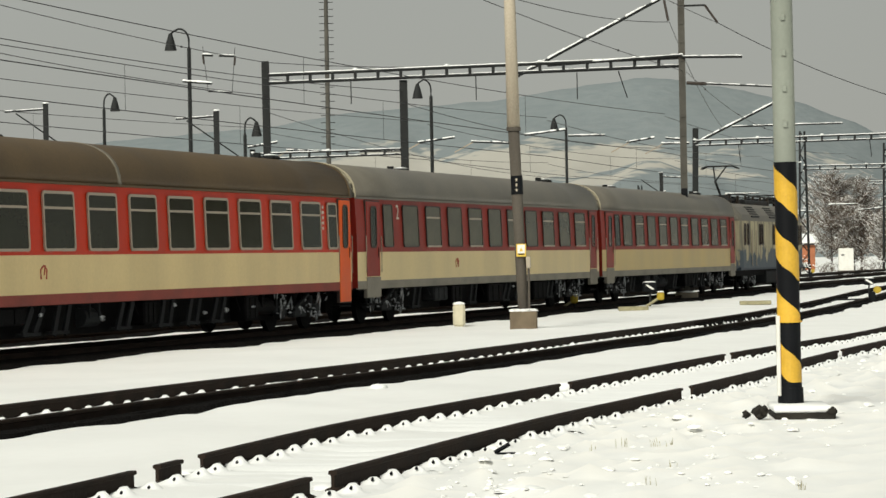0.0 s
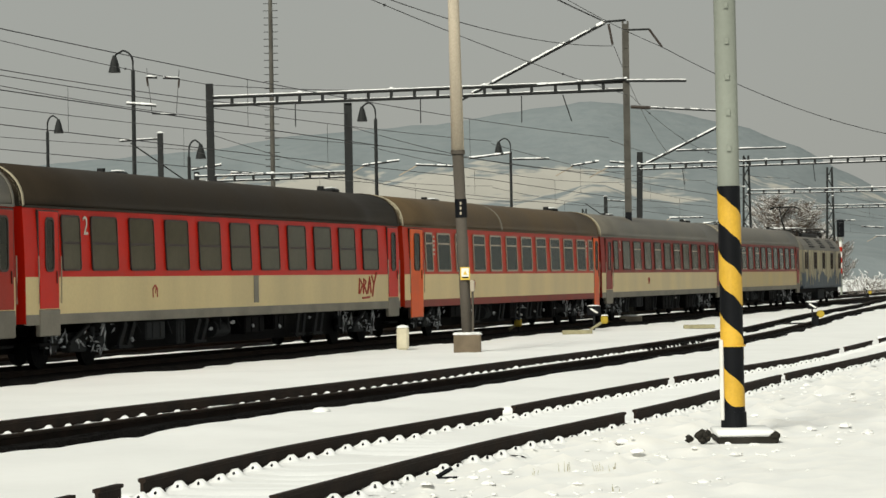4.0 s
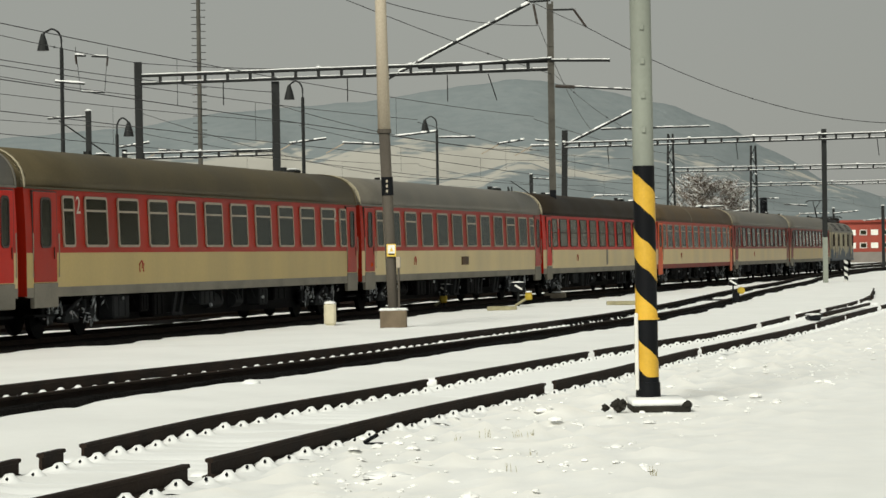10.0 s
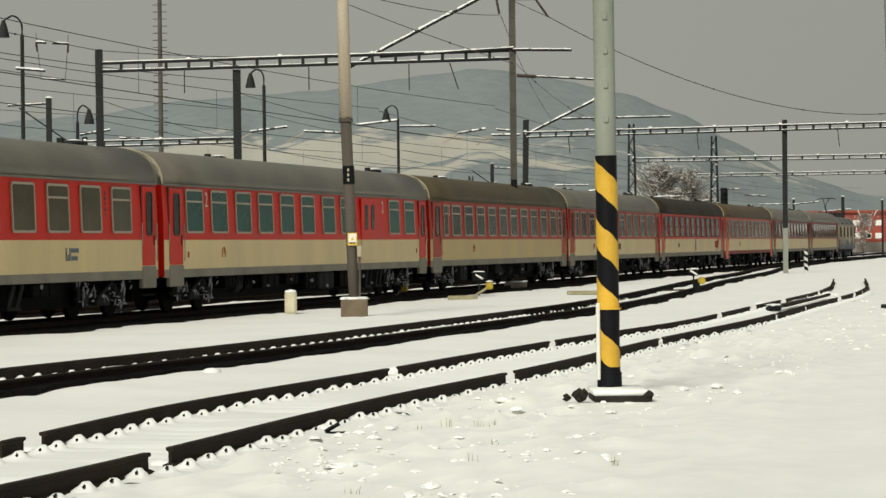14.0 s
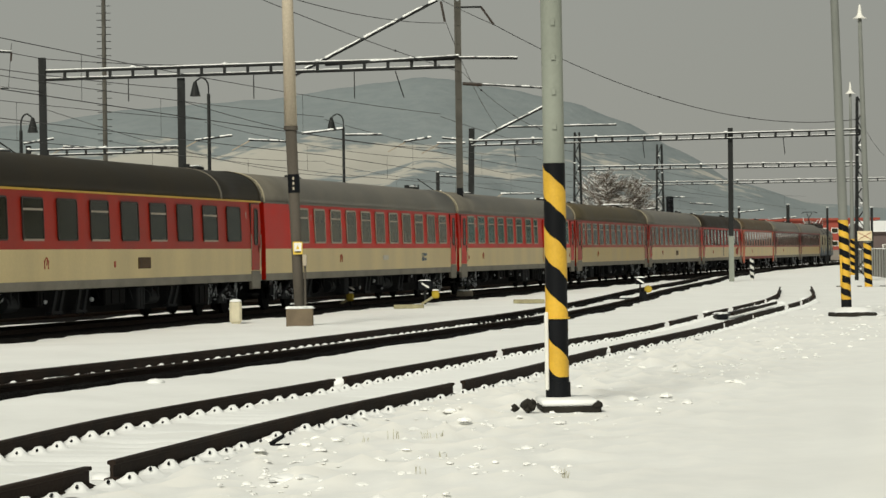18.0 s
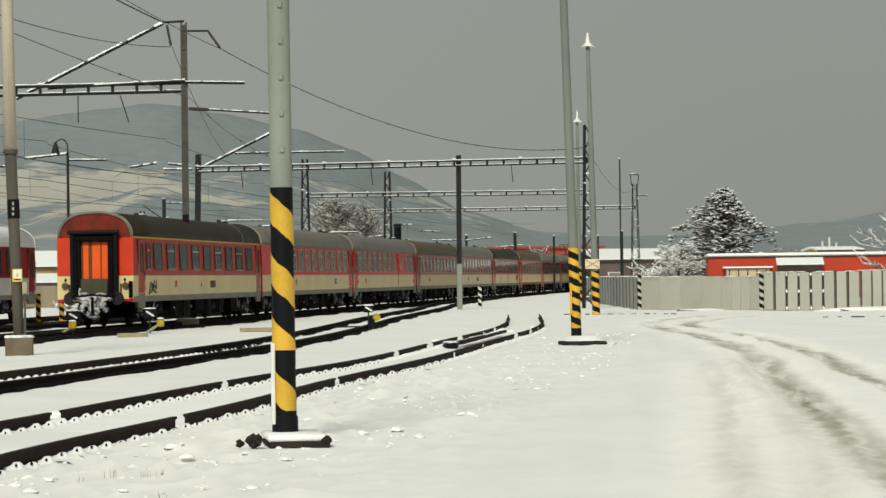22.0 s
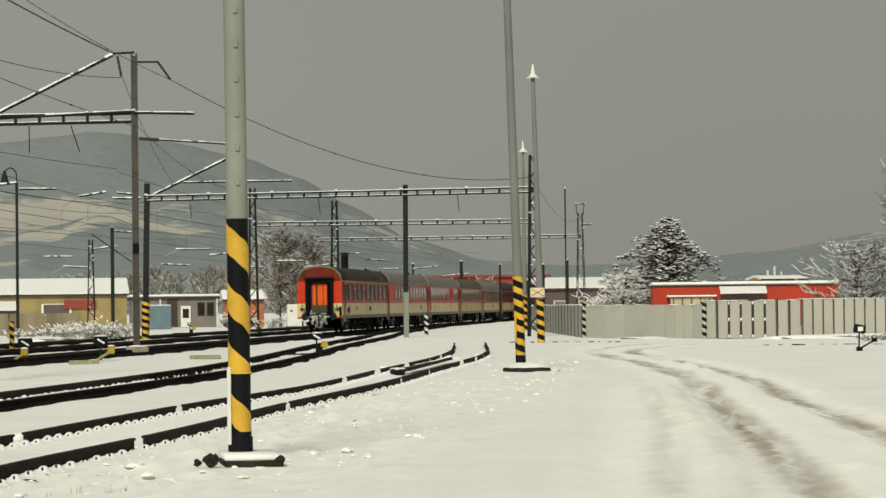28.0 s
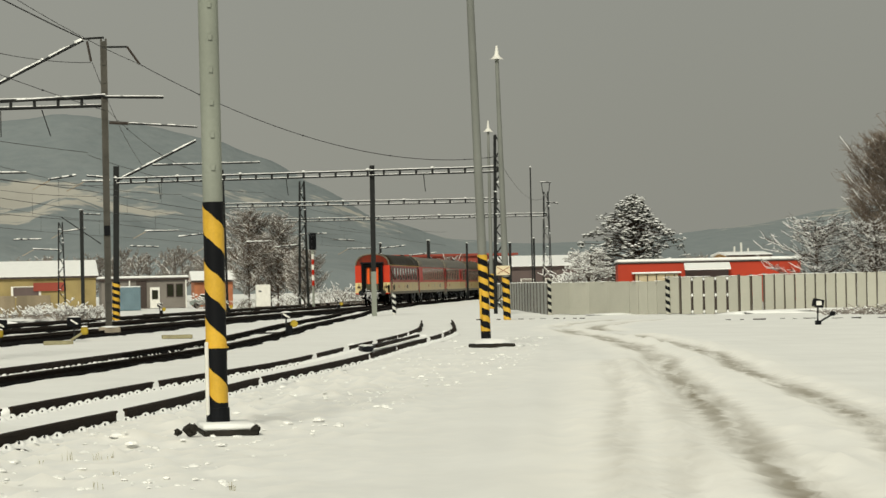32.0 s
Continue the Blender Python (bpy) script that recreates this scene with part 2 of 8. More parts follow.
# ---- ground: one snow sheet to the horizon, lines of track laid on it ----
RAIL_TOP = 0.15
ALONG = Vector((0.24665, 0.96907, 0.0))     # way of the running line
LEFT = Vector((-0.96907, 0.24665, 0.0))
HEADING = math.degrees(math.atan2(ALONG.y, ALONG.x))
LINE0 = Vector((-24.94, 0.281, 0.0))      # centre of the running line at chainage 0


def running(s, off=0.0, z=0.0):
    """A point of the running line: chainage, metres to its left, height."""
    p = LINE0 + ALONG * s + LEFT * off
    return Vector((p.x, p.y, z))


def smooth_line(pts, step=0.6):
    """Catmull-Rom through plan points, resampled at equal steps."""
    pts = [Vector((*p, 0)) for p in pts]
    dense = []
    for i in range(len(pts) - 1):
        a, b, c, d = pts[max(i - 1, 0)], pts[i], pts[i + 1], pts[min(i + 2, len(pts) - 1)]
        for k in range(24):
            t = k / 24
            dense.append(0.5 * ((2 * b) + (c - a) * t + (2 * a - 5 * b + 4 * c - d) * t * t + (3 * b - a - 3 * c + d) * t ** 3))
    dense.append(pts[-1])
    out, left = [dense[0]], step
    for a, b in zip(dense, dense[1:]):
        seg = (b - a).length
        while seg >= left and seg > 0:
            a = a + (b - a) * (left / seg)
            out.append(a.copy())
            seg, left = (b - a).length, step
        left -= seg
    return out


SIDING = smooth_line([(-6.0, 10), (-3.25, 20.5), (-1.4, 29), (0.85, 37), (3.78, 48), (6.95, 59), (10.1, 72), (13.95, 88), (16.4, 100), (18.1, 110), (20.2, 123), (21.3, 131), (24.6, 158), (29.6, 190), (34.4, 220), (38.5, 245)])
BRANCH = smooth_line([(-13.4, 8), (-9.1, 23), (-4.95, 38), (-2.2, 47), (0.75, 58), (3.35, 68), (5.7, 78), (8.1, 90), (10.6, 104), (13.0, 118), (16.2, 135), (20.6, 158), (24.4, 180), (29.6, 205), (35.6, 234)])
LINE_MAIN = [running(s) for s in np.arange(-30, 420, 0.6)]
LINE_BACK = [running(s, 5.0) for s in np.arange(-10, 420, 0.6)]
LINE_FAR = [running(s, 10.2) for s in np.arange(0, 420, 0.6)]


SIDING_X, SIDING_Y = [p.x for p in SIDING], [p.y for p in SIDING]


def trodden(x, y):
    """Lumps and footprints beside the siding: height, and how far the lumps are painted paler as if sunlit."""
    beside = x - np.interp(y, SIDING_Y, SIDING_X)
    if not 0.9 < beside < 7:
        return 0.0, 0.0
    fade = min(1.0, (beside - 0.9) / 0.5, (7 - beside) / 4) * min(1.0, (80 - y) / 25)
    lump = noise.noise(Vector((x * 3.4, y * 2.1, 21.0)))
    pits = noise.noise(Vector((x * 2.9, y * 1.5, 41.0)))
    h = 0.20 * max(0.0, lump - 0.1) - 0.09 * max(0.0, -pits - 0.25) + 0.03 * noise.noise(Vector((x * 4.5, y * 2.8, 4.0)))
    return fade * h, fade * min(1.0, max(0.0, 0.2 + lump * 2.2))


def ground_height(x, y):
    d = math.hypot(x, y)
    if d > 420 or y < 2:
        return 0.0
    n = noise.noise(Vector((x * 0.45, y * 0.22, 0.0))) * 0.05 + noise.noise(Vector((x * 1.7, y * 0.9, 3.0))) * 0.03
    n += noise.noise(Vector((x * 5.1, y * 2.6, 7.0))) * 0.010
    if y < 80:
        n += trodden(x, y)[0]
    road = (x - (0.205 * y + 1.2)) / 3.2
    if abs(road) < 1 and y < 105:
        fade = (1 - road * road) ** 0.5 * min(1.0, (105 - y) / 20)
        n = n * (1 - 0.8 * fade) + fade * (0.06 * noise.noise(Vector((x * 1.9 - y * 0.39, y * 0.1, 11.0))) + 0.03 * noise.noise(Vector((x * 3.4 - y * 0.70, y * 0.35, 5.0))) )
    # swept level round the foot of the striped mast
    n *= 1 - 0.85 * math.exp(-((x - 2.5) / 0.7) ** 4 - ((y - 31.2) / 1.4) ** 4)
    return n - 0.02


def road_snow():
    """Trodden snow that turns to mottled brown slush where the wheels ran (the wear attribute)."""
    m = mat("snow_with_ruts", (0.89, 0.897, 0.88), 0.8, 0, 0.05, 0.35, 5.0, 0.12, spec=0.2, dist=0.04)
    nt = m.node_tree
    link = nt.links.new
    b = nt.nodes["Principled BSDF"]
    wear, run = nt.nodes.new("ShaderNodeAttribute"), nt.nodes.new("ShaderNodeAttribute")
    wear.attribute_name, run.attribute_name = "wear", "run"
    n = nt.nodes.new("ShaderNodeTexNoise")
    n.inputs["Scale"].default_value, n.inputs["Detail"].default_value = 1.4, 5.0
    link(run.outputs["Vector"], n.inputs["Vector"])
    grain = nt.nodes.new("ShaderNodeMapRange")
    grain.inputs["From Min"].default_value, grain.inputs["From Max"].default_value = 0.28, 0.6
    link(n.outputs["Fac"], grain.inputs["Value"])
    mul = nt.nodes.new("ShaderNodeMath")
    mul.operation = "MULTIPLY"
    link(wear.outputs["Fac"], mul.inputs[0])
    link(grain.outputs["Result"], mul.inputs[1])
    mix = nt.nodes.new("ShaderNodeMix")
    mix.data_type = "RGBA"
    mix.inputs["B"].default_value = (0.29, 0.26, 0.2, 1)
    link(mul.outputs["Value"], mix.inputs["Factor"])
    # churned snow mixed paler, the sun on its lumps put into the colour
    churn, fresh = nt.nodes.new("ShaderNodeAttribute"), nt.nodes.new("ShaderNodeMix")
    churn.attribute_name, fresh.data_type = "churn", "RGBA"
    fresh.inputs["B"].default_value = (0.985, 0.975, 0.93, 1)
    link(churn.outputs["Fac"], fresh.inputs["Factor"])
    link(b.inputs["Base Color"].links[0].from_socket, fresh.inputs["A"])
    link(fresh.outputs["Result"], mix.inputs["A"])
    link(mix.outputs["Result"], b.inputs["Base Color"])
    return m


# wheel tracks: plan line, half width, wear
RUTS = [([(21.2, 91), (19.2, 75.5), (16.3, 59.5), (13.8, 47.7), (12.3, 39.7), (11.0, 33.4), (9.8, 28.5), (7.6, 20), (5.2, 10)], 0.36, 1.0),
        ([(21.5, 103), (20.0, 92), (18.8, 82), (16.0, 65), (12.9, 50.5), (10.5, 39.5), (9.0, 32.4), (7.4, 25), (6.4, 20.2), (4.2, 10)], 0.42, 0.95),
        ([(21.4, 102.5), (23.7, 110), (26.4, 117.5), (30, 124)], 0.45, 0.9),
        ([(21.2, 91), (22.2, 98), (22.8, 101.5), (24.2, 106), (26.8, 113), (31, 121)], 0.5, 1.0),
        ([(14.0, 59), (11.0, 44), (8.1, 31), (5.8, 21.6), (3.2, 10)], 0.32, 0.3),
        ([(13.9, 60.5), (9.6, 40.5), (7.2, 30.5), (5.5, 23), (2.6, 10)], 0.3, 0.35)]


def rut_field(xy):
    """For plan points: how worn, how far pressed down or heaped up, and the way along the nearest rut."""
    n = len(xy)
    wear, lift, run, best, churn = np.zeros(n), np.zeros(n), np.zeros((n, 3)), np.full(n, 1e9), np.zeros(n)
    for r, (pts, half, strength) in enumerate(RUTS):
        line = np.array([(p.x, p.y) for p in smooth_line(pts, 0.35)])
        near = np.where((xy[:, 0] > line[:, 0].min() - 2) & (xy[:, 0] < line[:, 0].max() + 2) & (xy[:, 1] > line[:, 1].min() - 2) & (xy[:, 1] < line[:, 1].max() + 2))[0]
        for k in near:
            d = line - xy[k]
            q = (d * d).sum(axis=1)
            i = int(q.argmin())
            off = math.sqrt(q[i])
            if off > 2.2:
                continue
            ends = min(1.0, i / 14, (len(line) - 1 - i) / 14)
            shift = 1 + 0.35 * noise.noise(Vector((i * 0.05, r * 5.0, 1.0)))
            a = off / (half * shift)
            patch = 0.95 + 0.35 * noise.noise(Vector((i * 0.03, r * 3.0, 7.0)))
            crumb = noise.noise(Vector((xy[k][0] * 2.6, xy[k][1] * 1.5, 31.0)))
            # where the broken snow is painted as if it caught the sun
            churn[k] = max(churn[k], ends * min(1.0, max(0.0, 1.5 - off / 0.9)) * (0.75 + 0.5 * crumb))
            wear[k] = max(wear[k], strength * ends * patch * max(0.0, 1 - a * a))
            lift[k] += ends * max(strength, 0.6) * 0.06 * max(0.0, crumb - 0.12) * math.exp(-(off / 1.2) ** 2) * (1 - math.exp(-a * a))
            lift[k] += ends * strength * (-0.03 * math.exp(-a * a) + 0.085 * math.exp(-((a - 1.6) / 0.5) ** 2) * (0.6 + 1.0 * noise.noise(Vector((i * 0.12, r * 2.0, off * 2.0)))))
            if off < best[k]:
                best[k] = off
                side = math.copysign(off, xy[k][0] - line[i][0])
                run[k] = (side * 2.0, i * 0.35 * 0.13, r * 3.7)
    return wear, lift, run, np.clip(churn, 0, 1)


def make_ground():
    xs = sorted(set([-4500, -2500, -1200, -600, -300, -160, -90, -60, -45, -35] + list(np.arange(-28, -4, 0.4)) + list(np.arange(-4, 23, 0.18)) + list(np.arange(23, 46, 0.4)) + [48, 55, 70, 90, 130, 200, 320, 600, 1200, 2500, 4500]))
    ys = [-4500, -2000, -800, -300, -120, -60, -30, -10, 0]
    y = 6.0
    while y < 420:
        ys.append(y)
        y += max(0.28, 0.008 * y)
    ys += [450, 520, 640, 800, 1200, 2000, 3200, 4700]
    me = Mesh()
    xy = np.array([(xx, yy) for yy in ys for xx in xs], dtype=float)
    wear, lift, run, churn = rut_field(xy)
    for k, (xx, yy) in enumerate(xy):
        if 6 < yy < 80:
            churn[k] = max(churn[k], trodden(xx, yy)[1])
    me.v = [(xx, yy, ground_height(xx, yy) + z) for (xx, yy), z in zip(xy, lift)]
    w = len(xs)
    for j in range(len(ys) - 1):
        for i in range(w - 1):
            a = j * w + i
            me.f.append((a, a + 1, a + w + 1, a + w))
    ob = solid("ground", me, road_snow(), "flat rail yard ground under fresh trodden snow with brown tyre ruts", "ground", kind="structure", smooth=True)
    ob.data.attributes.new("wear", "FLOAT", "POINT").data.foreach_set("value", wear)
    ob.data.attributes.new("churn", "FLOAT", "POINT").data.foreach_set("value", churn)
    ob.data.attributes.new("run", "FLOAT_VECTOR", "POINT").data.foreach_set("vector", run.ravel())


make_ground()


def track_frames(line):
    fr = []
    for i, p in enumerate(line):
        d = (line[min(i + 1, len(line) - 1)] - line[max(i - 1, 0)]).normalized()
        fr.append((p, Vector((-d.y, d.x, 0)), d))
    return fr


RAIL_PROFILE = [(-0.065, -0.17), (0.065, -0.17), (0.065, -0.15), (0.014, -0.13), (0.014, -0.04), (0.036, -0.03), (0.036, -0.006), (0.028, 0.0), (-0.028, 0.0), (-0.036, -0.006), (-0.036, -0.03), (-0.014, -0.04), (-0.014, -0.13), (-0.065, -0.15)]


def rails(name, line, gauge, label, joints=(), heavy=1.0):
    """Two rails of one track; joints: index ranges at which the near rail is broken or buried."""
    fr = track_frames(line)
    top = thing(name, Matrix.Identity(4), label, "railway track", "tracks", kind="structure")
    prof = [(a * heavy, b * heavy if b < 0 else b) for a, b in RAIL_PROFILE]
    for side in (1, -1):
        runs, start = [], 0
        for a, b in [j[1:] for j in joints if j[0] == side] + [(len(fr), len(fr))]:
            if a - start > 1:
                runs.append((start, a))
            start = b
        for a, b in runs:
            me = Mesh()
            me.sweep(prof, [(o + n * (side * gauge(o.y) / 2) + Vector((0, 0, RAIL_TOP)), n, Vector((0, 0, 1))) for o, n, d in fr[a:b]])
            part("rail", me, RAIL, top)
    return top


def gauge_siding(y):
    return min(1.36 + 0.56 * max(0.0, min(1.0, (57 - y) / 17)), 1.5 + 0.04 * max(0.0, y - 18))


def snowed_gaps():
    """Stretches of the siding's rails that lie buried under snow."""
    rnd, out = random.Random(12), []
    near = {1: (23.3, 24.8, 37.6, 47.3), -1: (22.9, 35.9, 48.4)}
    for side in (1, -1):
        y = 64.0
        spots = list(near[side])
        while y < 104:
            spots.append(y)
            y += rnd.uniform(4.0, 10.0)
        for y in spots:
            i = min(range(len(SIDING)), key=lambda k: abs(SIDING[k].y - y))
            out.append((side, i, i if y < 60 else i + rnd.randint(0, 2)))
    return out


SIDING_TRACK = rails("siding_track", [p for p in SIDING if p.y < 122], gauge_siding, "rusty siding track half buried in snow with jointed rails",
                     joints=snowed_gaps())
BRANCH_TRACK = rails("branch_track", BRANCH, lambda y: 1.5, "dark branch track curving through the snow", heavy=1.35)
rails("main_track", LINE_MAIN, lambda y: 1.5, "running line on dark wet ballast", heavy=1.1)
rails("back_track", LINE_BACK, lambda y: 1.5, "second running line beyond the first", heavy=1.1)
rails("far_track", LINE_FAR, lambda y: 1.5, "third line of rails under snow", heavy=1.1)


def ballast_strip(name, line, lo, hi, z, label, material):
    """A low bed of stones along a line, from lo to hi metres across (left positive), with a ragged edge."""
    me, fr = Mesh(), track_frames(line)
    w = 9
    for i, (o, n, d) in enumerate(fr):
        for k in range(w):
            a = lo + (hi - lo) * k / (w - 1)
            edge = k in (0, w - 1)
            a += (random.random() - 0.5) * (min(0.35, 0.3 * (hi - lo)) if edge else 0.1 * min(1, hi - lo))
            h = -0.06 if edge else z + (random.random() - 0.5) * 0.03
            me.v.append(tuple(o + n * a + Vector((0, 0, h))))
    for i in range(len(fr) - 1):
        for k in range(w - 1):
            a = i * w + k
            me.f.append((a, a + 1, a + w + 1, a + w))
    solid(name, me, material, label, "ballast", kind="structure")


ballast_strip("ballast_bed", LINE_MAIN[::2], -2.2, 0.3, 0.045, "dark wet stone ballast under the running line", BALLAST)
ballast_strip("ballast_bed", LINE_BACK[::2], -1.15, 0.1, 0.04, "dark stone ballast under the second line", BALLAST)
BRANCH_AWAY = [p for p in BRANCH if p.y > 70]
BRANCH_NEAR = [p for p in BRANCH if p.y < 70.6]
ballast_strip("ballast_bed", BRANCH_NEAR, -1.12, -0.74, 0.035, "dark wet stones along the near branch rail", BALLAST)
ballast_strip("ballast_bed", BRANCH_AWAY, -1.06, -0.45, 0.05, "dark ballast shoulder beside the branch rail", BALLAST)
ballast_strip("ballast_bed", BRANCH_AWAY, 0.52, 0.92, 0.05, "dark ballast shoulder beside the branch rail", BALLAST)
# wider along the parked coaches only, to blacken the ground beneath them
ballast_strip("ballast_bed", LINE_FAR[80:222:2], -1.5, 1.0, 0.03, "dark bed widened to blacken the ground under the parked coaches", BALLAST)
ballast_strip("ballast_bed", LINE_FAR[220::2], -1.0, -0.2, 0.03, "dark stone ballast under the third line", BALLAST)


# ---- the train: nine coaches and a locomotive ----
# red of the far leading coaches, dulled in the colour to stand for haze
RED_HAZED = mat("hazed_dull_red_paint", (0.27, 0.026, 0.017), 0.4, 0, 0.3, 0.7, 18.0, 0.05, spec=0.12, streak=True)
RED = mat("red_paint", (0.40, 0.022, 0.009), 0.34, 0, 0.2, 0.7, 18.0, 0.05, spec=0.12, streak=True)
RED_FRESH = mat("fresh_red_paint", (0.60, 0.016, 0.006), 0.34, 0, 0.12, 0.7, 18.0, 0.05, spec=0.12)
RED_WARM = mat("warm_red_paint", (0.55, 0.034, 0.01), 0.34, 0, 0.2, 0.7, 18.0, 0.05, spec=0.12, streak=True)
CREAM_WARM = mat("warm_cream_paint", (0.76, 0.59, 0.29), 0.34, 0, 0.15, 0.6, 18.0, 0.05, spec=0.22, streak=True)
ROOF_WARM = mat("rusty_brown_roof", (0.115, 0.078, 0.04), 0.6, 0, 0.3, 0.5, 12.0, 0.1, spec=0.2)
ORANGE = mat("orange_door_paint", (0.80, 0.105, 0.004), 0.34, 0, 0.15, 1.0, 18.0, 0.05, spec=0.12)
CREAM_DUSTY = mat("dusty_cream_paint", (0.56, 0.42, 0.165), 0.34, 0, 0.16, 0.6, 18.0, 0.05, spec=0.22, streak=True)
CREAM = mat("cream_paint", (0.71, 0.565, 0.285), 0.34, 0, 0.16, 0.6, 18.0, 0.05, spec=0.22, streak=True)
SKIRT = mat("dusty_grey_sill", (0.24, 0.22, 0.18), 0.7, 0, 0.3, 0.8, 18.0, 0.1)
SKIRT_RED = mat("red_brown_sill", (0.26, 0.05, 0.035), 0.65, 0, 0.3, 0.8, 18.0, 0.1)
ROOF_GREY = mat("sooty_grey_roof", (0.17, 0.155, 0.125), 0.5, 0, 0.3, 0.5, 12.0, 0.1, spec=0.4, streak=False)
ROOF_BROWN = mat("brown_grey_roof", (0.10, 0.08, 0.043), 0.6, 0, 0.3, 0.5, 12.0, 0.1, spec=0.2, streak=False)
ROOF_SOOT = mat("sooty_black_brown_roof", (0.036, 0.029, 0.018), 0.6, 0, 0.35, 0.5, 12.0, 0.1, spec=0.12)
ROOF_DARK = mat("dark_brown_roof", (0.034, 0.025, 0.016), 0.6, 0, 0.3, 0.5, 12.0, 0.1, spec=0.12, streak=False)
# dull pale tone of the tail's roof rim and of the painted roof highlights
RIB_DULL = mat("roof_rim_and_highlight", (0.21, 0.185, 0.14), 0.5, 0, 0.35, 1.5, 18.0, 0.05, spec=0.4)
RIB = mat("cream_roof_rib", (0.45, 0.40, 0.28), 0.6, 0, 0.25, 1.5, 18.0, 0.05)
PANE = glass_mat("dark_window_glass", (0.027, 0.029, 0.019), 0.06)
PANE_GREEN = glass_mat("green_tinted_glass", (0.018, 0.085, 0.066), 0.06)
PANE_GREY = glass_mat("grey_curtained_glass", (0.108, 0.098, 0.066), 0.1)
ALLOY = mat("dull_aluminium_frame", (0.41, 0.345, 0.27), 0.45, 0.3, 0.15, 2.0, 20.0, 0.0)
FRAME_DARK = mat("dark_window_rubber", (0.05, 0.035, 0.03), 0.6, 0, 0.2, 2.0, 20.0, 0.0)
UNDER = mat("grimy_underframe", (0.005, 0.005, 0.0055), 0.85, 0.1, 0.5, 1.5, 14.0, 0.4, spec=0.1)
UNDER_GREY = mat("dusty_underframe_box", (0.027, 0.029, 0.031), 0.8, 0, 0.4, 1.2, 14.0, 0.2, spec=0.1)
RUBBER = mat("black_rubber", (0.006, 0.006, 0.006), 0.8, 0, 0.3, 2.0, 20.0, 0.2, spec=0.05)
DOOR_GLOW = mat("orange_end_door", (0.80, 0.10, 0.012), 0.4, 0, 0.12, 1.5, 18.0, 0.05)
STRIPE_YELLOW = mat("first_class_stripe", (0.62, 0.40, 0.05), 0.5, 0, 0.2, 1.0, 18.0, 0.0)
LETTER_WHITE = mat("white_lettering", (0.62, 0.58, 0.5), 0.6, 0, 0.1, 4.0, 20.0, 0.0)
LOGO_BLUE = mat("faded_blue_lettering", (0.12, 0.16, 0.2), 0.6, 0, 0.2, 4.0, 20.0, 0.0)
GRAFFITI_RED = mat("red_spray_paint", (0.45, 0.07, 0.05), 0.6, 0, 0.2, 4.0, 20.0, 0.0)
GRAFFITI_DARK = mat("dark_spray_paint", (0.09, 0.08, 0.07), 0.6, 0, 0.2, 4.0, 20.0, 0.0)
RUST = mat("rusty_vent", (0.12, 0.06, 0.02), 0.7, 0.2, 0.3, 3.0, 20.0, 0.1)

BODY_L, HALF = 24.6, 1.41      # usual length of a coach, half its width
Z_SILL, Z_BELT, Z_GUTTER, Z_TOP = 1.15, 1.88, 3.28, 4.22


def side_y(z):
    """Half width of the body at a height: upright side that leans in a little towards the gutter."""
    return HALF - 0.05 * max(0.0, (z - 2.0) / 1.24) ** 1.5


def band(z0, z1, x0, x1, out=0.0, rows=3):
    """Both side walls of a coach between two heights, as thin shells."""
    me = Mesh()
    for s in (-1, 1):
        prof = []
        zs = [z0 + (z1 - z0) * k / rows for k in range(rows + 1)]
        prof = [(s * (side_y(z) + out), z) for z in zs] + [(s * (side_y(z) - 0.05), z) for z in reversed(zs)]
        me.sweep(prof, [(Vector((x, 0, 0)), Vector((0, 1, 0)), Vector((0, 0, 1))) for x in (x0, x1)])
    return me


def roof_profile(grow=0.0):
    pts = []
    g = side_y(Z_GUTTER) + 0.02 + grow
    for k in range(19):
        a = math.pi * k / 18
        # a flattened arch with tight shoulders
        c, s = math.cos(a), math.sin(a)
        pts.append((g * math.copysign(abs(c) ** 0.82, c), Z_GUTTER + (Z_TOP + grow - Z_GUTTER) * abs(s) ** 0.85))
    return pts


def roof_mesh(x0, x1, grow=0.0):
    me, prof = Mesh(), roof_profile(grow)
    me.sweep(prof, [(Vector((x, 0, 0)), Vector((0, 1, 0)), Vector((0, 0, 1))) for x in np.linspace(x0, x1, 8)], closed=True)
    return me


def window_mesh(w, h, t=0.06, depth=0.03, r=0.09):
    """A window frame ring with rounded corners, in the plane x,z, facing -y."""
    me = Mesh()

    def ring(w, h, r):
        pts = []
        for cx, cz, a0 in ((w / 2 - r, h / 2 - r, 0), (-w / 2 + r, h / 2 - r, 90), (-w / 2 + r, -h / 2 + r, 180), (w / 2 - r, -h / 2 + r, 270)):
            for k in range(4):
                a = radians(a0 + 30 * k)
                pts.append((cx + r * math.cos(a), cz + r * math.sin(a)))
        return pts
    o, i = ring(w, h, r), ring(w - 2 * t, h - 2 * t, max(0.02, r - t * 0.6))
    n = len(o)
    for y, loop in ((0.0, o), (-depth, o), (-depth, i), (0.015, i)):
        me.v += [(x, y, z) for x, z in loop]
    for a in range(3):
        for k in range(n):
            b = (k + 1) % n
            me.f.append((a * n + k, a * n + b, (a + 1) * n + b, (a + 1) * n + k))
    return me


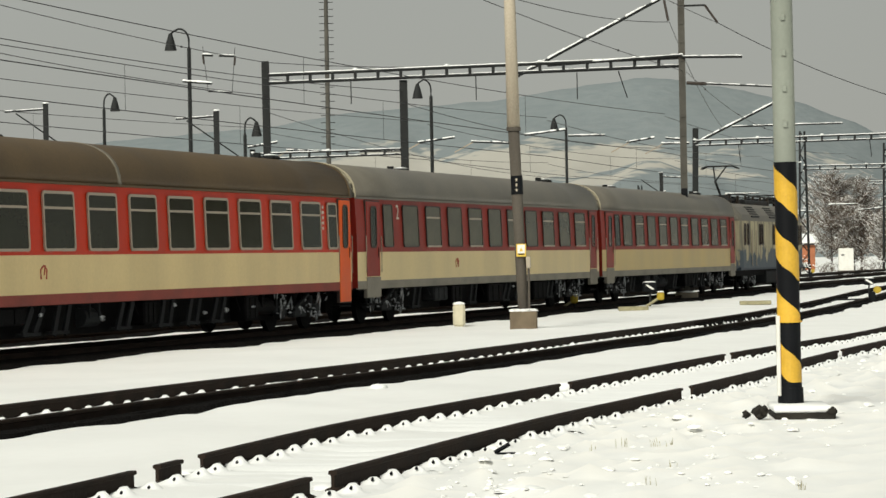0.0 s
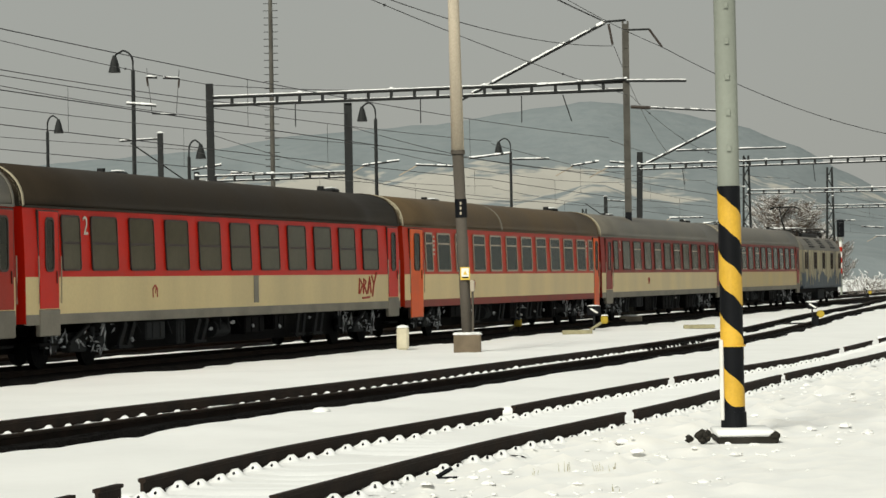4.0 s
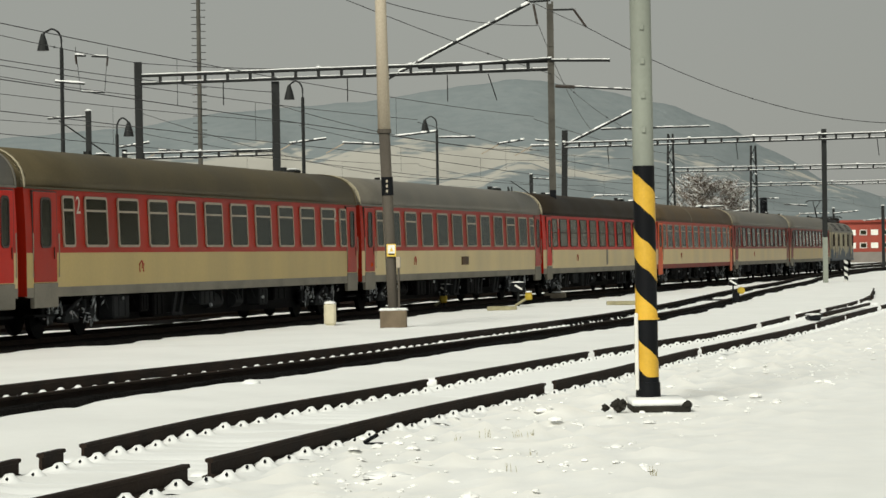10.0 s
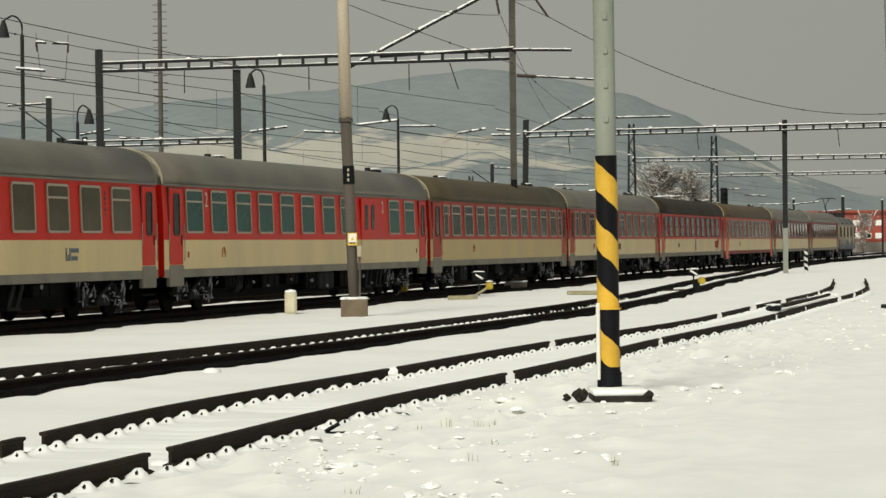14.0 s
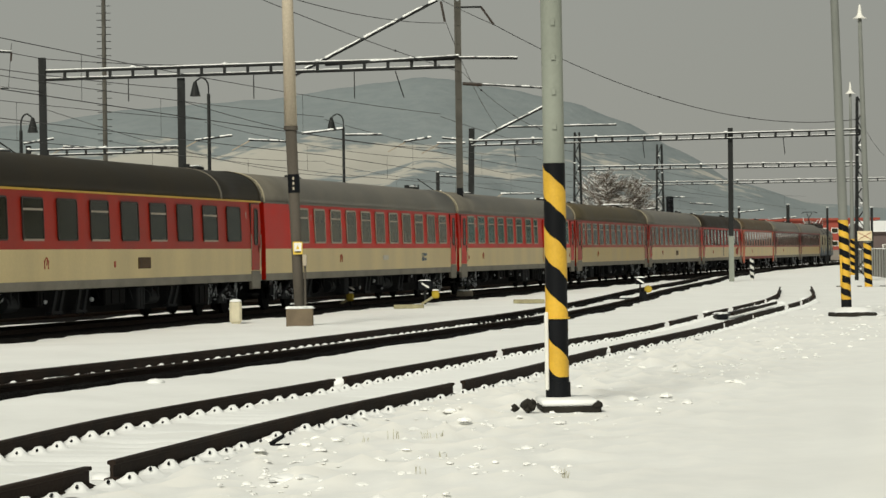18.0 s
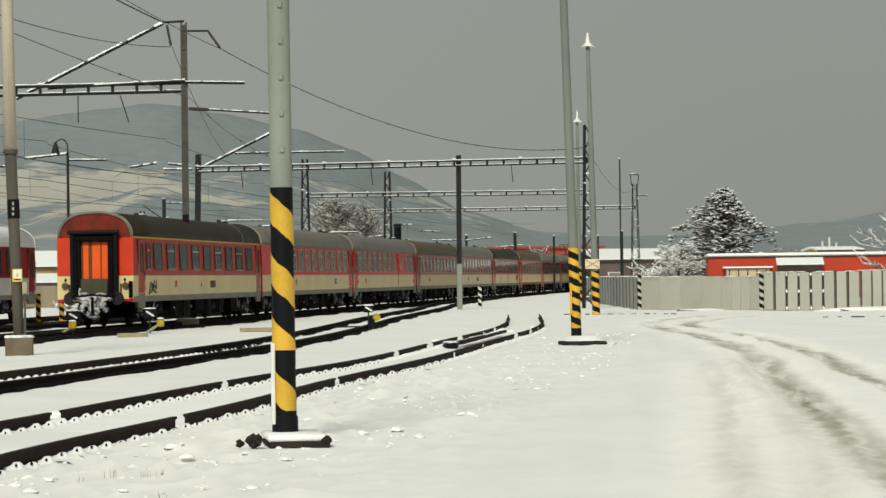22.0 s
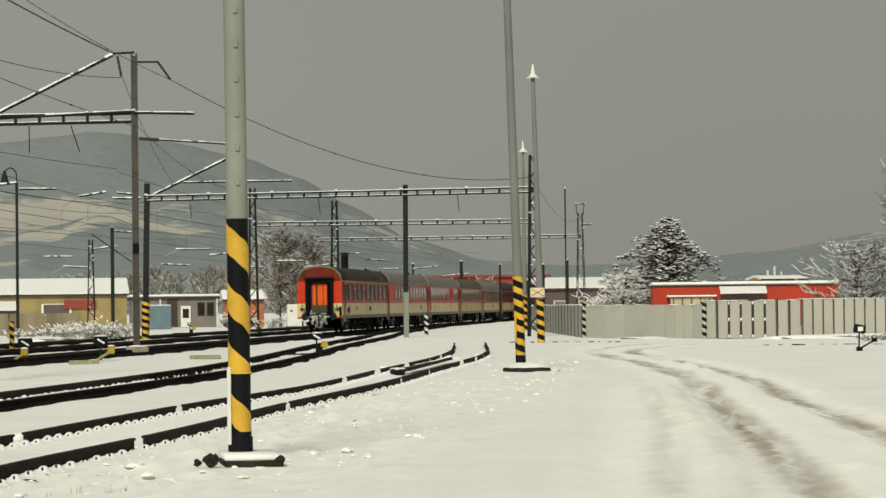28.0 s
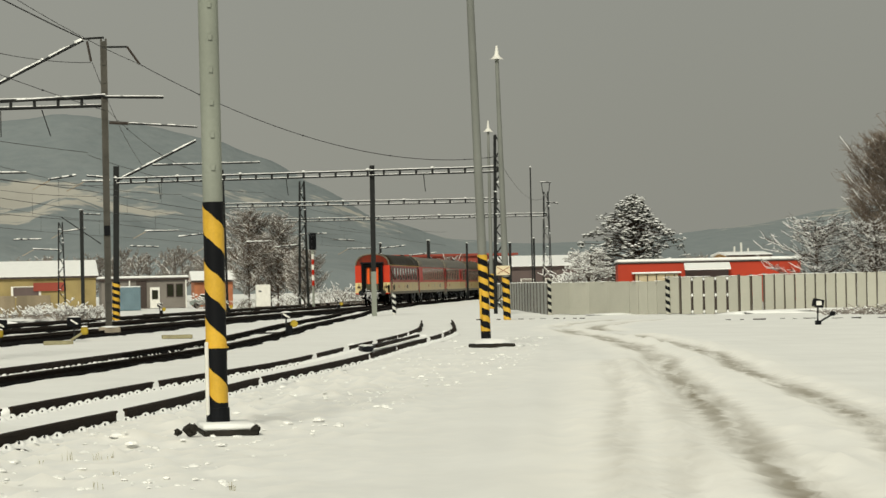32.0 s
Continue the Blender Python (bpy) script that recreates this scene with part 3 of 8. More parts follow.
def rounded_pane(w, h, r):
    """A pane with rounded corners, in the plane x,z."""
    loop = []
    for cx, cz, a0 in ((w / 2 - r, h / 2 - r, 0), (-w / 2 + r, h / 2 - r, 90), (-w / 2 + r, -h / 2 + r, 180), (w / 2 - r, -h / 2 + r, 270)):
        loop += [(cx + r * math.cos(radians(a0 + 30 * k)), cz + r * math.sin(radians(a0 + 30 * k))) for k in range(4)]
    return Mesh().sweep(loop, [(Vector((0, y, 0)), Vector((1, 0, 0)), Vector((0, 0, 1))) for y in (-0.007, 0.007)])


def pane_mesh(w, h):
    me = Mesh()
    return me.box((0, 0.0, 0), (w, 0.014, h))


def dark_frame(kind):
    return "d" in kind


WINDOW_CACHE = {}


def window(coach, x, w, z0, z1, kind, side=-1):
    """A coach window: frame, glass and, where it has one, the bar of the hopper."""
    key = (round(w, 3), round(z1 - z0, 3), kind)
    if key not in WINDOW_CACHE:
        h = z1 - z0
        dark = dark_frame(kind)
        WINDOW_CACHE[key] = (window_mesh(w, h, 0.035 if dark else 0.055, 0.036).data("frame", FRAME_DARK if dark else ALLOY),
                             pane_mesh(w - 0.06, h - 0.06).data("pane", PANE_GREEN if "g" in kind else PANE_GREY if "c" in kind else PANE),
                             Mesh().box((0, -0.012, 0), (w - 0.08, 0.03, 0.05)).data("hopper_bar", ALLOY if "k" not in kind else FRAME_DARK))
    fr, pn, bar = WINDOW_CACHE[key]
    zc = (z0 + z1) / 2
    lean = 1.9
    ob = part("window", fr, None, coach, at=pose(x, side * (side_y(zc) + 0.004), zc, -lean, 0, 0 if side < 0 else 180))
    part("pane", pn, None, ob, at=pose(0, -0.014, 0))
    if "h" in kind:
        part("hopper_bar", bar, None, ob, at=pose(0, 0, (z1 - z0) * 0.22))
    if dark_frame(kind) and "h" in kind:
        part("sill_bar", bar, None, ob, at=pose(0, -0.01, -(z1 - z0) / 2 + 0.02))
    if "k" in kind:
        part("hopper_bar", bar, None, ob, at=pose(0, 0, 0.0))
    return ob


def wheel_mesh():
    me = Mesh()
    me.tube([(0, -0.06, 0), (0, -0.02, 0), (0, 0.06, 0)], 0.46, 20)
    me.tube([(0, -0.10, 0), (0, 0.06, 0)], 0.10, 10)
    return me


WHEEL = wheel_mesh().data("wheel", UNDER)


def caked_snow_mesh():
    """Frozen snow and spray clinging to the near side of a bogie, one crust broken into bits."""
    rnd, me = random.Random(8), Mesh()
    for k in range(60):
        r = rnd.uniform(0.008, 0.03)
        x, z = rnd.choice((-1.25, -0.95, 0.0, 0.95, 1.25)) + rnd.gauss(0, 0.3), rnd.uniform(0.28, 0.88)
        m = pose(x, -1.15, z, 0, rnd.choice((0, 0, 90, 35, -40)) + rnd.uniform(-12, 12), 0)
        bit = Mesh().blob((0, 0, 0), (r * rnd.uniform(1.5, 6.0), 0.02, r), 7, 3, 0.7)
        me.add(bit.v, bit.f, m)
    return me


CAKED = caked_snow_mesh().data("caked_snow", mat("grimy_snow", (0.48, 0.50, 0.52), 0.8, 0, 0.5, 7.0, 30.0, 0.2, tint=(0.04, 0.045, 0.05)), True)


def bogie(coach, x):
    top = part("bogie", Mesh().box((0, 0, 0.62), (2.9, 1.9, 0.12), bevel=0.03).box((0, -1.02, 0.62), (3.3, 0.12, 0.22), bevel=0.03)
               .box((0, 1.02, 0.62), (3.3, 0.12, 0.22), bevel=0.03), UNDER, coach, at=pose(x, 0, 0))
    for dx in (-1.25, 1.25):
        for s in (-1, 1):
            part("wheel", WHEEL, None, top, at=pose(dx, s * 0.78, 0.46, 0, 0, 0 if s < 0 else 180))
        part("axle_box", Mesh().box((0, -1.06, 0.46), (0.34, 0.18, 0.34), bevel=0.04), UNDER_GREY, top, at=pose(dx, 0, 0))
        for s in (-0.3, 0.3):
            part("spring", Mesh().tube([(s, -1.04, 0.42), (s, -1.04, 0.82)], 0.085, 8), UNDER_GREY, top, at=pose(dx, 0, 0))
    part("caked_snow", CAKED, None, top)
    part("damper", Mesh().tube([(-0.5, -1.16, 0.5), (0.5, -1.16, 0.86)], 0.045, 8).box((0, -1.05, 0.42), (0.9, 0.2, 0.22), bevel=0.03), UNDER_GREY, top)
    return top


def underframe(coach, seed, length=BODY_L):
    rnd = random.Random(seed)
    # the two lower boxes are added black filler, darkening the space beneath
    part("underframe", Mesh().box((length / 2, 0, 0.98), (length - 0.3, 2.3, 0.16)).box((length / 2, 0.2, 0.62), (length - 1.0, 1.1, 0.6)).box((length / 2, 0, 0.6), (length - 9.4, 1.7, 0.62)), UNDER, coach)
    x = 5.6
    while x < length - 6.0:
        w = rnd.uniform(0.5, 1.7)
        kind = rnd.random()
        me = Mesh()
        grey = rnd.random() < 0.45
        if kind < 0.4:
            h = rnd.uniform(0.3, 0.6)
            me.box((x + w / 2, -0.98, 0.9 - h / 2), (w, 0.5, h), bevel=0.04)
            for k in range(2):
                me.box((x + w * (0.3 + 0.4 * k), -1.24, 0.9 - h / 2), (0.03, 0.02, h * 0.8))
            me.tube([(x - 0.12, -1.0, 0.92), (x - 0.05, -1.1, 0.9 - h * 0.6)], 0.025, 5)
        elif kind < 0.62:
            me.tube([(x, -0.9, 0.62), (x + 0.06, -0.9, 0.62), (x + w, -0.9, 0.62)], 0.2, 12)
            for k in (0.2, 0.8):
                me.box((x + w * k, -0.9, 0.78), (0.06, 0.44, 0.36), bevel=0.01)
        else:
            # slanting stays and a tray
            lean = rnd.uniform(0.35, 0.7)
            me.box((x + 0.12, -1.1, 0.62), (0.16, 0.05, 0.66), Matrix.Translation((x + 0.12, 0, 0.62)) @ Matrix.Rotation(lean, 4, "Y") @ Matrix.Translation((-x - 0.12, 0, -0.62)))
            me.box((x + 0.62, -1.1, 0.62), (0.16, 0.05, 0.66), Matrix.Translation((x + 0.62, 0, 0.62)) @ Matrix.Rotation(lean, 4, "Y") @ Matrix.Translation((-x - 0.62, 0, -0.62)))
            me.box((x + 0.2, -1.08, 0.36), (0.8, 0.16, 0.06))
            grey, w = True, 0.9
        box = part("equipment_box", me, UNDER_GREY if grey else UNDER, coach)
        if rnd.random() < 0.35:
            part("clinging_snow", Mesh().blob((x + w * rnd.uniform(0.2, 0.8), -1.26, rnd.uniform(0.45, 0.85)), (rnd.uniform(0.05, 0.14), 0.03, rnd.uniform(0.03, 0.07)), 7, 4, 0.5), CAKED.materials[0], box, smooth=True)
        x += w + rnd.uniform(0.2, 1.1)
    part("brake_rigging", Mesh().tube([(3, -0.5, 0.5), (length - 3, -0.5, 0.5)], 0.04, 6).tube([(3, 0.6, 0.7), (length - 3, 0.6, 0.7)], 0.05, 6), UNDER, coach)


def coach_end(coach, x, out, red=None):
    """End wall with corridor connection, buffers and coupling. out: +1 front, -1 rear."""
    red = red or RED
    prof = [(-side_y(z), z) for z in (0.95, 1.9, 2.6, Z_GUTTER)] + [(a, b) for a, b in reversed(roof_profile(-0.03))][1:-1] + [(side_y(z), z) for z in (Z_GUTTER, 2.6, 1.9, 0.95)]
    me = Mesh()
    me.sweep(prof, [(Vector((x - 0.03 * out, 0, 0)), Vector((0, 1, 0)), Vector((0, 0, 1))), (Vector((x, 0, 0)), Vector((0, 1, 0)), Vector((0, 0, 1)))])
    part("end_wall", me, red, coach)
    for s in (-1, 1):
        part("bellows", Mesh().box((x + out * 0.16, s * 0.66, 2.12), (0.30, 0.2, 2.1), bevel=0.06), RUBBER, coach)
        b = part("buffer", Mesh().tube([(x, s * 0.875, 1.06), (x + out * 0.28, s * 0.875, 1.06)], 0.11, 12), UNDER, coach)
        part("buffer_head", Mesh().tube([(x + out * 0.26, s * 0.875, 1.06), (x + out * 0.3, s * 0.875, 1.06)], 0.24, 16), UNDER_GREY, b)
    part("bellows", Mesh().box((x + out * 0.16, 0, 3.22), (0.30, 1.52, 0.2), bevel=0.06), RUBBER, coach)


def coach(name, label, roof, red=None, windows="", sill=None, door=None, stripe=False, seed=1, roof_label="", snow=False, z_belt=Z_BELT, cream=None, group="coaches of the train", length=BODY_L, end_red=None, window_z=(2.0, 3.14), highlight=None):
    """A long-distance coach, rear at x=0, front at x=length, near side towards -y."""
    red, cream, sill, door = red or RED, cream or CREAM, sill or SKIRT, door or red or RED
    c = thing(name, Matrix.Identity(4), label, "railway coach", group)
    part("side_panel", band(z_belt, Z_GUTTER, 0.02, length - 0.02), red, c, "red upper side panels")
    part("side_panel", band(Z_SILL - 0.02, z_belt, 0.02, length - 0.02, 0.003), cream, c, "dusty cream lower side panels")
    part("sill", band(0.92, Z_SILL - 0.02, 0.02, length - 0.02, 0.006, 1), sill, c, "grimy lower sill")
    part("floor", Mesh().box((length / 2, 0, 1.1), (length - 0.1, 2.6, 0.1)), UNDER, c)
    part("roof", roof_mesh(-0.02, length + 0.02), roof, c, roof_label, smooth=True)
    gut = Mesh()
    for s in (-1, 1):
        gut.box((length / 2, s * (side_y(Z_GUTTER) + 0.025), Z_GUTTER), (length, 0.05, 0.05))
    part("gutter", gut, STRIPE_YELLOW if stripe else roof, c, "yellow first class stripe" if stripe else "")
    for x in (-0.02, length - 0.04):
        arch = Mesh()
        outer, inner = roof_profile(0.02), roof_profile(-0.06)
        prof = outer + list(reversed(inner))
        arch.sweep(prof, [(Vector((x, 0, 0)), Vector((0, 1, 0)), Vector((0, 0, 1))), (Vector((x + 0.07, 0, 0)), Vector((0, 1, 0)), Vector((0, 0, 1)))])
        part("roof_rib", arch, RIB if not snow and x < 1 else roof, c)
    coach_end(c, 0.0, -1, end_red or red)
    coach_end(c, length, 1, red)
    if highlight is not None:
        # thin pale strip over the roof, a highlight painted as a shape
        arch = Mesh().sweep(roof_profile(0.012) + list(reversed(roof_profile(-0.03))), [(Vector((x, 0, 0)), Vector((0, 1, 0)), Vector((0, 0, 1))) for x in (highlight, highlight + 0.16)])
        part("roof_highlight", arch, RIB_DULL, c, "pale arc across the roof, a painted highlight", smooth=True)
    for x, dy in ((length * 0.34, 0.25), (length - 2.6, -0.2)):
        if snow and x > length * 0.3:
            continue
        v = part("roof_vent", Mesh().box((x, dy, Z_TOP + 0.02), (0.5, 0.4, 0.1), bevel=0.04), DARK_STEEL if not snow else roof, c)
        part("roof_cowl", Mesh().tube([(x - 0.9, dy, Z_TOP - 0.02), (x - 0.9, dy, Z_TOP + 0.12)], 0.1, 8), DARK_STEEL if not snow else roof, c)
        part("vent_snow", Mesh().blob((x + 0.05, dy, Z_TOP + 0.085), (0.24, 0.17, 0.04), 8, 3, 0.3, half=True), SNOW_CAP, v, smooth=True)
    underframe(c, seed, length)
    bogie(c, 3.2)
    bogie(c, length - 3.2)
    for item in windows:
        x, w, kind = item
        if kind == "door":
            # a recessed folding door in a dark reveal, its lower leaf in the sill's colour
            low = 0.62 if door is ORANGE else 1.24
            part("door_reveal", Mesh().box((x, -(HALF - 0.035), (low + 3.2) / 2), (w + 0.08, 0.075, 3.2 - low + 0.04)), FRAME_DARK, c, "dark door reveal")
            d = part("door", Mesh().box((x, -(HALF - 0.012), (low + 3.2) / 2), (w, 0.06, 3.2 - low), bevel=0.02), door, c, "entrance door")
            part("window_rubber", window_mesh(w * 0.46, 1.1, 0.045, 0.03, 0.13), FRAME_DARK, d, at=pose(x, -(HALF + 0.01), 2.53))
            part("door_window", rounded_pane(w * 0.42, 1.06, 0.12), PANE, d, at=pose(x, -(HALF + 0.018), 2.53))
            part("door_handle", Mesh().tube([(x + w * 0.36, -(HALF + 0.03), 1.75), (x + w * 0.36, -(HALF + 0.03), 2.0)], 0.012, 6), FRAME_DARK, d)
            for side in (-1, 1):
                part("grab_rail", Mesh().tube([(x + side * (w / 2 + 0.08), -(HALF + 0.03), 1.35), (x + side * (w / 2 + 0.08), -(HALF + 0.035), 1.9), (x + side * (w / 2 + 0.08), -(HALF + 0.03), 2.3)], 0.014, 5), ALLOY, c)
            if door is not ORANGE:
                part("door_step", Mesh().box((x, -(HALF - 0.03), 0.96), (w + 0.06, 0.11, 0.54), bevel=0.02), sill, c, "lower door leaf over the steps")
            part("footboard", Mesh().box((x, -(HALF - 0.12), 0.52), (w, 0.22, 0.05), bevel=0.01), UNDER, c)
        elif kind == "service":
            d = part("service_door", Mesh().box((x, -(HALF + 0.004), 2.25), (w, 0.05, 1.9), bevel=0.015), red, c, "double luggage door")
            part("lower_leaf", Mesh().box((x, -(HALF + 0.012), 1.55), (w, 0.05, 0.66), bevel=0.01), cream, d)
            for s in (-1, 1):
                part("door_window", Mesh().box((x + s * w * 0.2, -(HALF + 0.03), 2.6), (w * 0.2, 0.02, 0.8), bevel=0.02), PANE, d)
        elif kind == "vent":
            part("wall_vent", Mesh().box((x, -(HALF + 0.012), 1.52), (w, 0.03, 0.29), bevel=0.01), RUST, c, "rusty ventilation grille")
            for k in range(5):
                part("louvre", Mesh().box((x, -(HALF + 0.03), 1.42 + 0.05 * k), (w * 0.9, 0.012, 0.012)), GRAFFITI_DARK, c)
        elif kind == "two":
            letters("2", 0.56, LETTER_WHITE, c, pose(x, -(side_y(2.92) + 0.012), 2.92, 88), "class_number", "white class number two")
        elif kind == "one":
            letters("1", 0.3, LETTER_WHITE, c, pose(x, -(side_y(2.85) + 0.012), 2.85, 88), "class_number", "class number one")
        elif kind == "plate":
            part("notice_bar", Mesh().box((x, -(HALF + 0.009), 1.55), (w, 0.012, 0.16)), LETTER_WHITE, c)
        elif kind == "logo":
            for k, (dx, dz, ww, hh) in enumerate(((-0.36, 0.0, 0.07, 0.3), (-0.24, -0.08, 0.07, 0.14), (-0.12, 0.0, 0.07, 0.3), (0.2, 0.09, 0.46, 0.1), (0.16, -0.09, 0.38, 0.1))):
                part("logo_bar", Mesh().box((x + dx, -(HALF + 0.009), 1.55 + dz), (ww, 0.012, hh)), LOGO_BLUE, c)
        elif kind == "tag":
            for k in range(5):
                part("notice_bar", Mesh().box((x, -(side_y(2.6) + 0.006), 3.0 - 0.13 * k), (w * (0.6 + 0.4 * (k % 2)), 0.012, 0.07)), GRAFFITI_DARK if door != ORANGE else LETTER_WHITE, c)
        elif kind == "slot":
            part("wall_slot", Mesh().box((x, -(HALF + 0.009), 1.55), (0.34, 0.02, 0.66), bevel=0.008), SKIRT, c, "narrow grey side hatch")
        elif kind == "mark":
            part("emblem", Mesh().tube([(x - 0.14, -(HALF + 0.01), 1.42), (x - 0.16, -(HALF + 0.01), 1.6), (x - 0.02, -(HALF + 0.01), 1.68), (x + 0.12, -(HALF + 0.01), 1.6), (x + 0.1, -(HALF + 0.01), 1.42)], 0.018, 5)
                 .tube([(x, -(HALF + 0.01), 1.5), (x + 0.05, -(HALF + 0.01), 1.68)], 0.014, 5), GRAFFITI_RED, c, "small red winged emblem")
        elif kind == "lamp":
            part("side_lamp", Mesh().box((x, -(HALF + 0.012), 1.5), (0.09, 0.03, 0.16), bevel=0.01), GRAFFITI_RED, c)
        else:
            z0, z1 = window_z
            window(c, x, w, z0, z1, kind)
            window(c, x, w, z0, z1, kind, side=1)
    return c


def row_of(x0, n, step, w, kinds):
    return [(x0 + i * step, w, kinds[i % len(kinds)]) for i in range(n)]


def doors(length, at=0.95, w=1.1):
    return [(at, w, "door"), (length - at + 0.15, w * 0.9, "door")]


ENDS = doors(BODY_L)
REARS = [0.0, 26.12, 54.47, 83.09, 109.24, 135.64, 161.99, 188.53, 215.34, 240.76]     # rear of each vehicle ahead of the tail


def build_train():
    t = []
    # rear coach first
    t.append(coach("first_class_coach", "red and cream first class coach with yellow stripe at the tail", ROOF_SOOT, windows=[(1.3, 0.95, "door"), (25.0, 0.85, "door"), (2.45, 0.6, "dh")] + row_of(4.1, 9, 2.335, 1.38, ["d", "dh"]) + [(14.55, 1.0, "vent"), (7.3, 0.3, "mark"), (24.1, 0.3, "one"), (12.2, 0.3, "lamp")], stripe=True, seed=3, length=25.65, end_red=RED_FRESH, window_z=(2.08, 3.1), highlight=21.6))
    t.append(coach("restaurant_coach", "bright red and cream coach with blank windowless rear panel", ROOF_GREY, red=RED_FRESH, windows=[(27.2, 0.95, "door")] + row_of(4.35, 11, 2.09, 1.36, ["fch", "fc"]) + [(21.9, 0.9, "logo"), (15.6, 0.8, "plate"), (9.2, 0.3, "mark"), (5.4, 0.3, "one"), (24.2, 0.12, "tag")], seed=5, length=27.9, window_z=(2.04, 3.16)))
    wide = [2.45, 4.55, 6.7, 8.8, 10.95, 13.1, 15.4, 23.5, 25.6]
    t.append(coach("luggage_coach", "red and cream second class coach with double luggage door", ROOF_GREY, red=RED_FRESH, windows=[(0.95, 1.05, "door"), (27.45, 0.95, "door")] + [(x, 1.4, "fgh") for x in wide] + [(3.5, 0.3, "two"), (17.25, 0.95, "fgh"), (20.2, 2.0, "service"), (22.05, 0.3, "two"), (1.9, 0.1, "lamp"), (4.9, 0.3, "mark"), (26.55, 0.1, "lamp")], seed=7, length=28.15, window_z=(2.05, 3.2)))
    t.append(coach("second_class_coach", "red and cream second class coach with brown roof", ROOF_BROWN, windows=[(1.05, 1.3, "door"), (25.05, 1.0, "door"), (2.42, 0.7, "fh"), (24.15, 0.7, "fh")] + row_of(4.1, 10, 2.055, 1.38, ["fh"]) + [(3.06, 0.3, "two"), (23.4, 0.3, "two"), (7.0, 0.3, "mark")], seed=9, cream=CREAM_DUSTY, length=25.7))
    t.append(coach("second_class_coach", "red and cream coach with grey roof and rusty side vent", ROOF_GREY, windows=[(0.9, 1.05, "door"), (25.35, 1.0, "door"), (2.13, 0.82, "fh"), (24.3, 0.8, "fh")] + row_of(3.81, 10, 2.1, 1.44, ["f", "fh", "f", "f", "f", "fh", "f", "f", "fh", "f"]) + [(13.25, 1.0, "vent"), (6.4, 0.3, "mark"), (23.55, 0.18, "tag"), (2.85, 0.18, "tag")], seed=11, length=25.95))
    t.append(coach("second_class_coach", "red and cream coach with dark roof and sprayed tag", ROOF_DARK, red=RED_FRESH, windows=[(1.15, 0.95, "door"), (25.2, 0.95, "door"), (2.28, 0.95, "dck")] + row_of(4.05, 10, 2.11, 1.42, ["dck"]) + [(3.1, 0.3, "two"), (13.55, 0.3, "slot"), (6.9, 0.3, "mark")], seed=13, length=25.9))
    t.append(coach("second_class_coach", "red and cream coach with brown roof and orange doors", ROOF_WARM, red=RED_WARM, cream=CREAM_WARM, windows=[(1.26, 1.3, "door"), (25.55, 0.85, "door"), (2.6, 0.8, "fh"), (24.6, 0.72, "fh")] + row_of(4.25, 10, 2.085, 1.45, ["fh"]) + [(7.7, 0.3, "mark"), (3.2, 0.18, "tag"), (23.95, 0.15, "tag")], sill=SKIRT_RED, door=ORANGE, seed=15, length=26.1, window_z=(1.95, 3.12), highlight=11.4))
    t.append(coach("second_class_coach", "red and cream coach with pale grey roof", ROOF_GREY, red=RED_HAZED, windows=[(1.3, 1.1, "door"), (25.5, 0.95, "door"), (2.6, 0.8, "dc")] + row_of(4.6, 10, 2.12, 1.4, ["dc", "dch"]) + [(3.5, 0.3, "two"), (9.0, 0.3, "mark")], seed=17, length=26.35))
    t.append(coach("second_class_coach", "red and cream coach coupled behind the locomotive", ROOF_GREY, red=RED_HAZED, cream=CREAM_DUSTY, windows=[(1.2, 1.1, "door"), (24.1, 0.95, "door"), (2.4, 0.75, "d")] + row_of(4.0, 10, 2.02, 1.36, ["dc", "dch"]), seed=19, length=24.9))
    return t


TRAIN = build_train()


# ---- the locomotive and the train standing in the yard ----
LOCO_BLUE = mat("faded_blue_paint", (0.045, 0.06, 0.085), 0.6, 0, 0.4, 1.1, 16.0, 0.1, streak=True)
GREY_LOWER = mat("pale_grey_paint", (0.66, 0.655, 0.61), 0.5, 0, 0.15, 0.6, 18.0, 0.05)
RED_DEEP = mat("deep_red_paint", (0.34, 0.02, 0.022), 0.45, 0, 0.25, 0.6, 18.0, 0.05, spec=0.06)
RED_CAR = mat("railcar_red_paint", (0.66, 0.012, 0.022), 0.45, 0, 0.2, 0.6, 18.0, 0.05, spec=0.06)


def pantograph(loco, x, raised, face=1):
    """A single-arm pantograph, up or folded."""
    z = 4.1
    p = part("pantograph", Mesh().box((x, 0, z), (1.6, 1.1, 0.1)).box((x, 0, z + 0.12), (0.3, 0.9, 0.16)), DARK_STEEL, loco)
    h = 1.5 if raised else 0.35
    knee = (x - face * 0.9, 0, z + h * 0.52)
    head = (x + face * 0.25, 0, z + h)
    part("lower_arm", Mesh().tube([(x + face * 0.35, 0, z + 0.15), knee], 0.055, 6), DARK_STEEL, p)
    for s in (-0.3, 0.3):
        part("upper_arm", Mesh().tube([knee, (head[0], s, head[2])], 0.035, 6), DARK_STEEL, p)
    for dx in (-0.18, 0.18):
        part("collector", Mesh().tube([(head[0] + dx, -0.85, head[2] - 0.12), (head[0] + dx, -0.6, head[2]), (head[0] + dx, 0.6, head[2]), (head[0] + dx, 0.85, head[2] - 0.12)], 0.035, 6), DARK_STEEL, p)


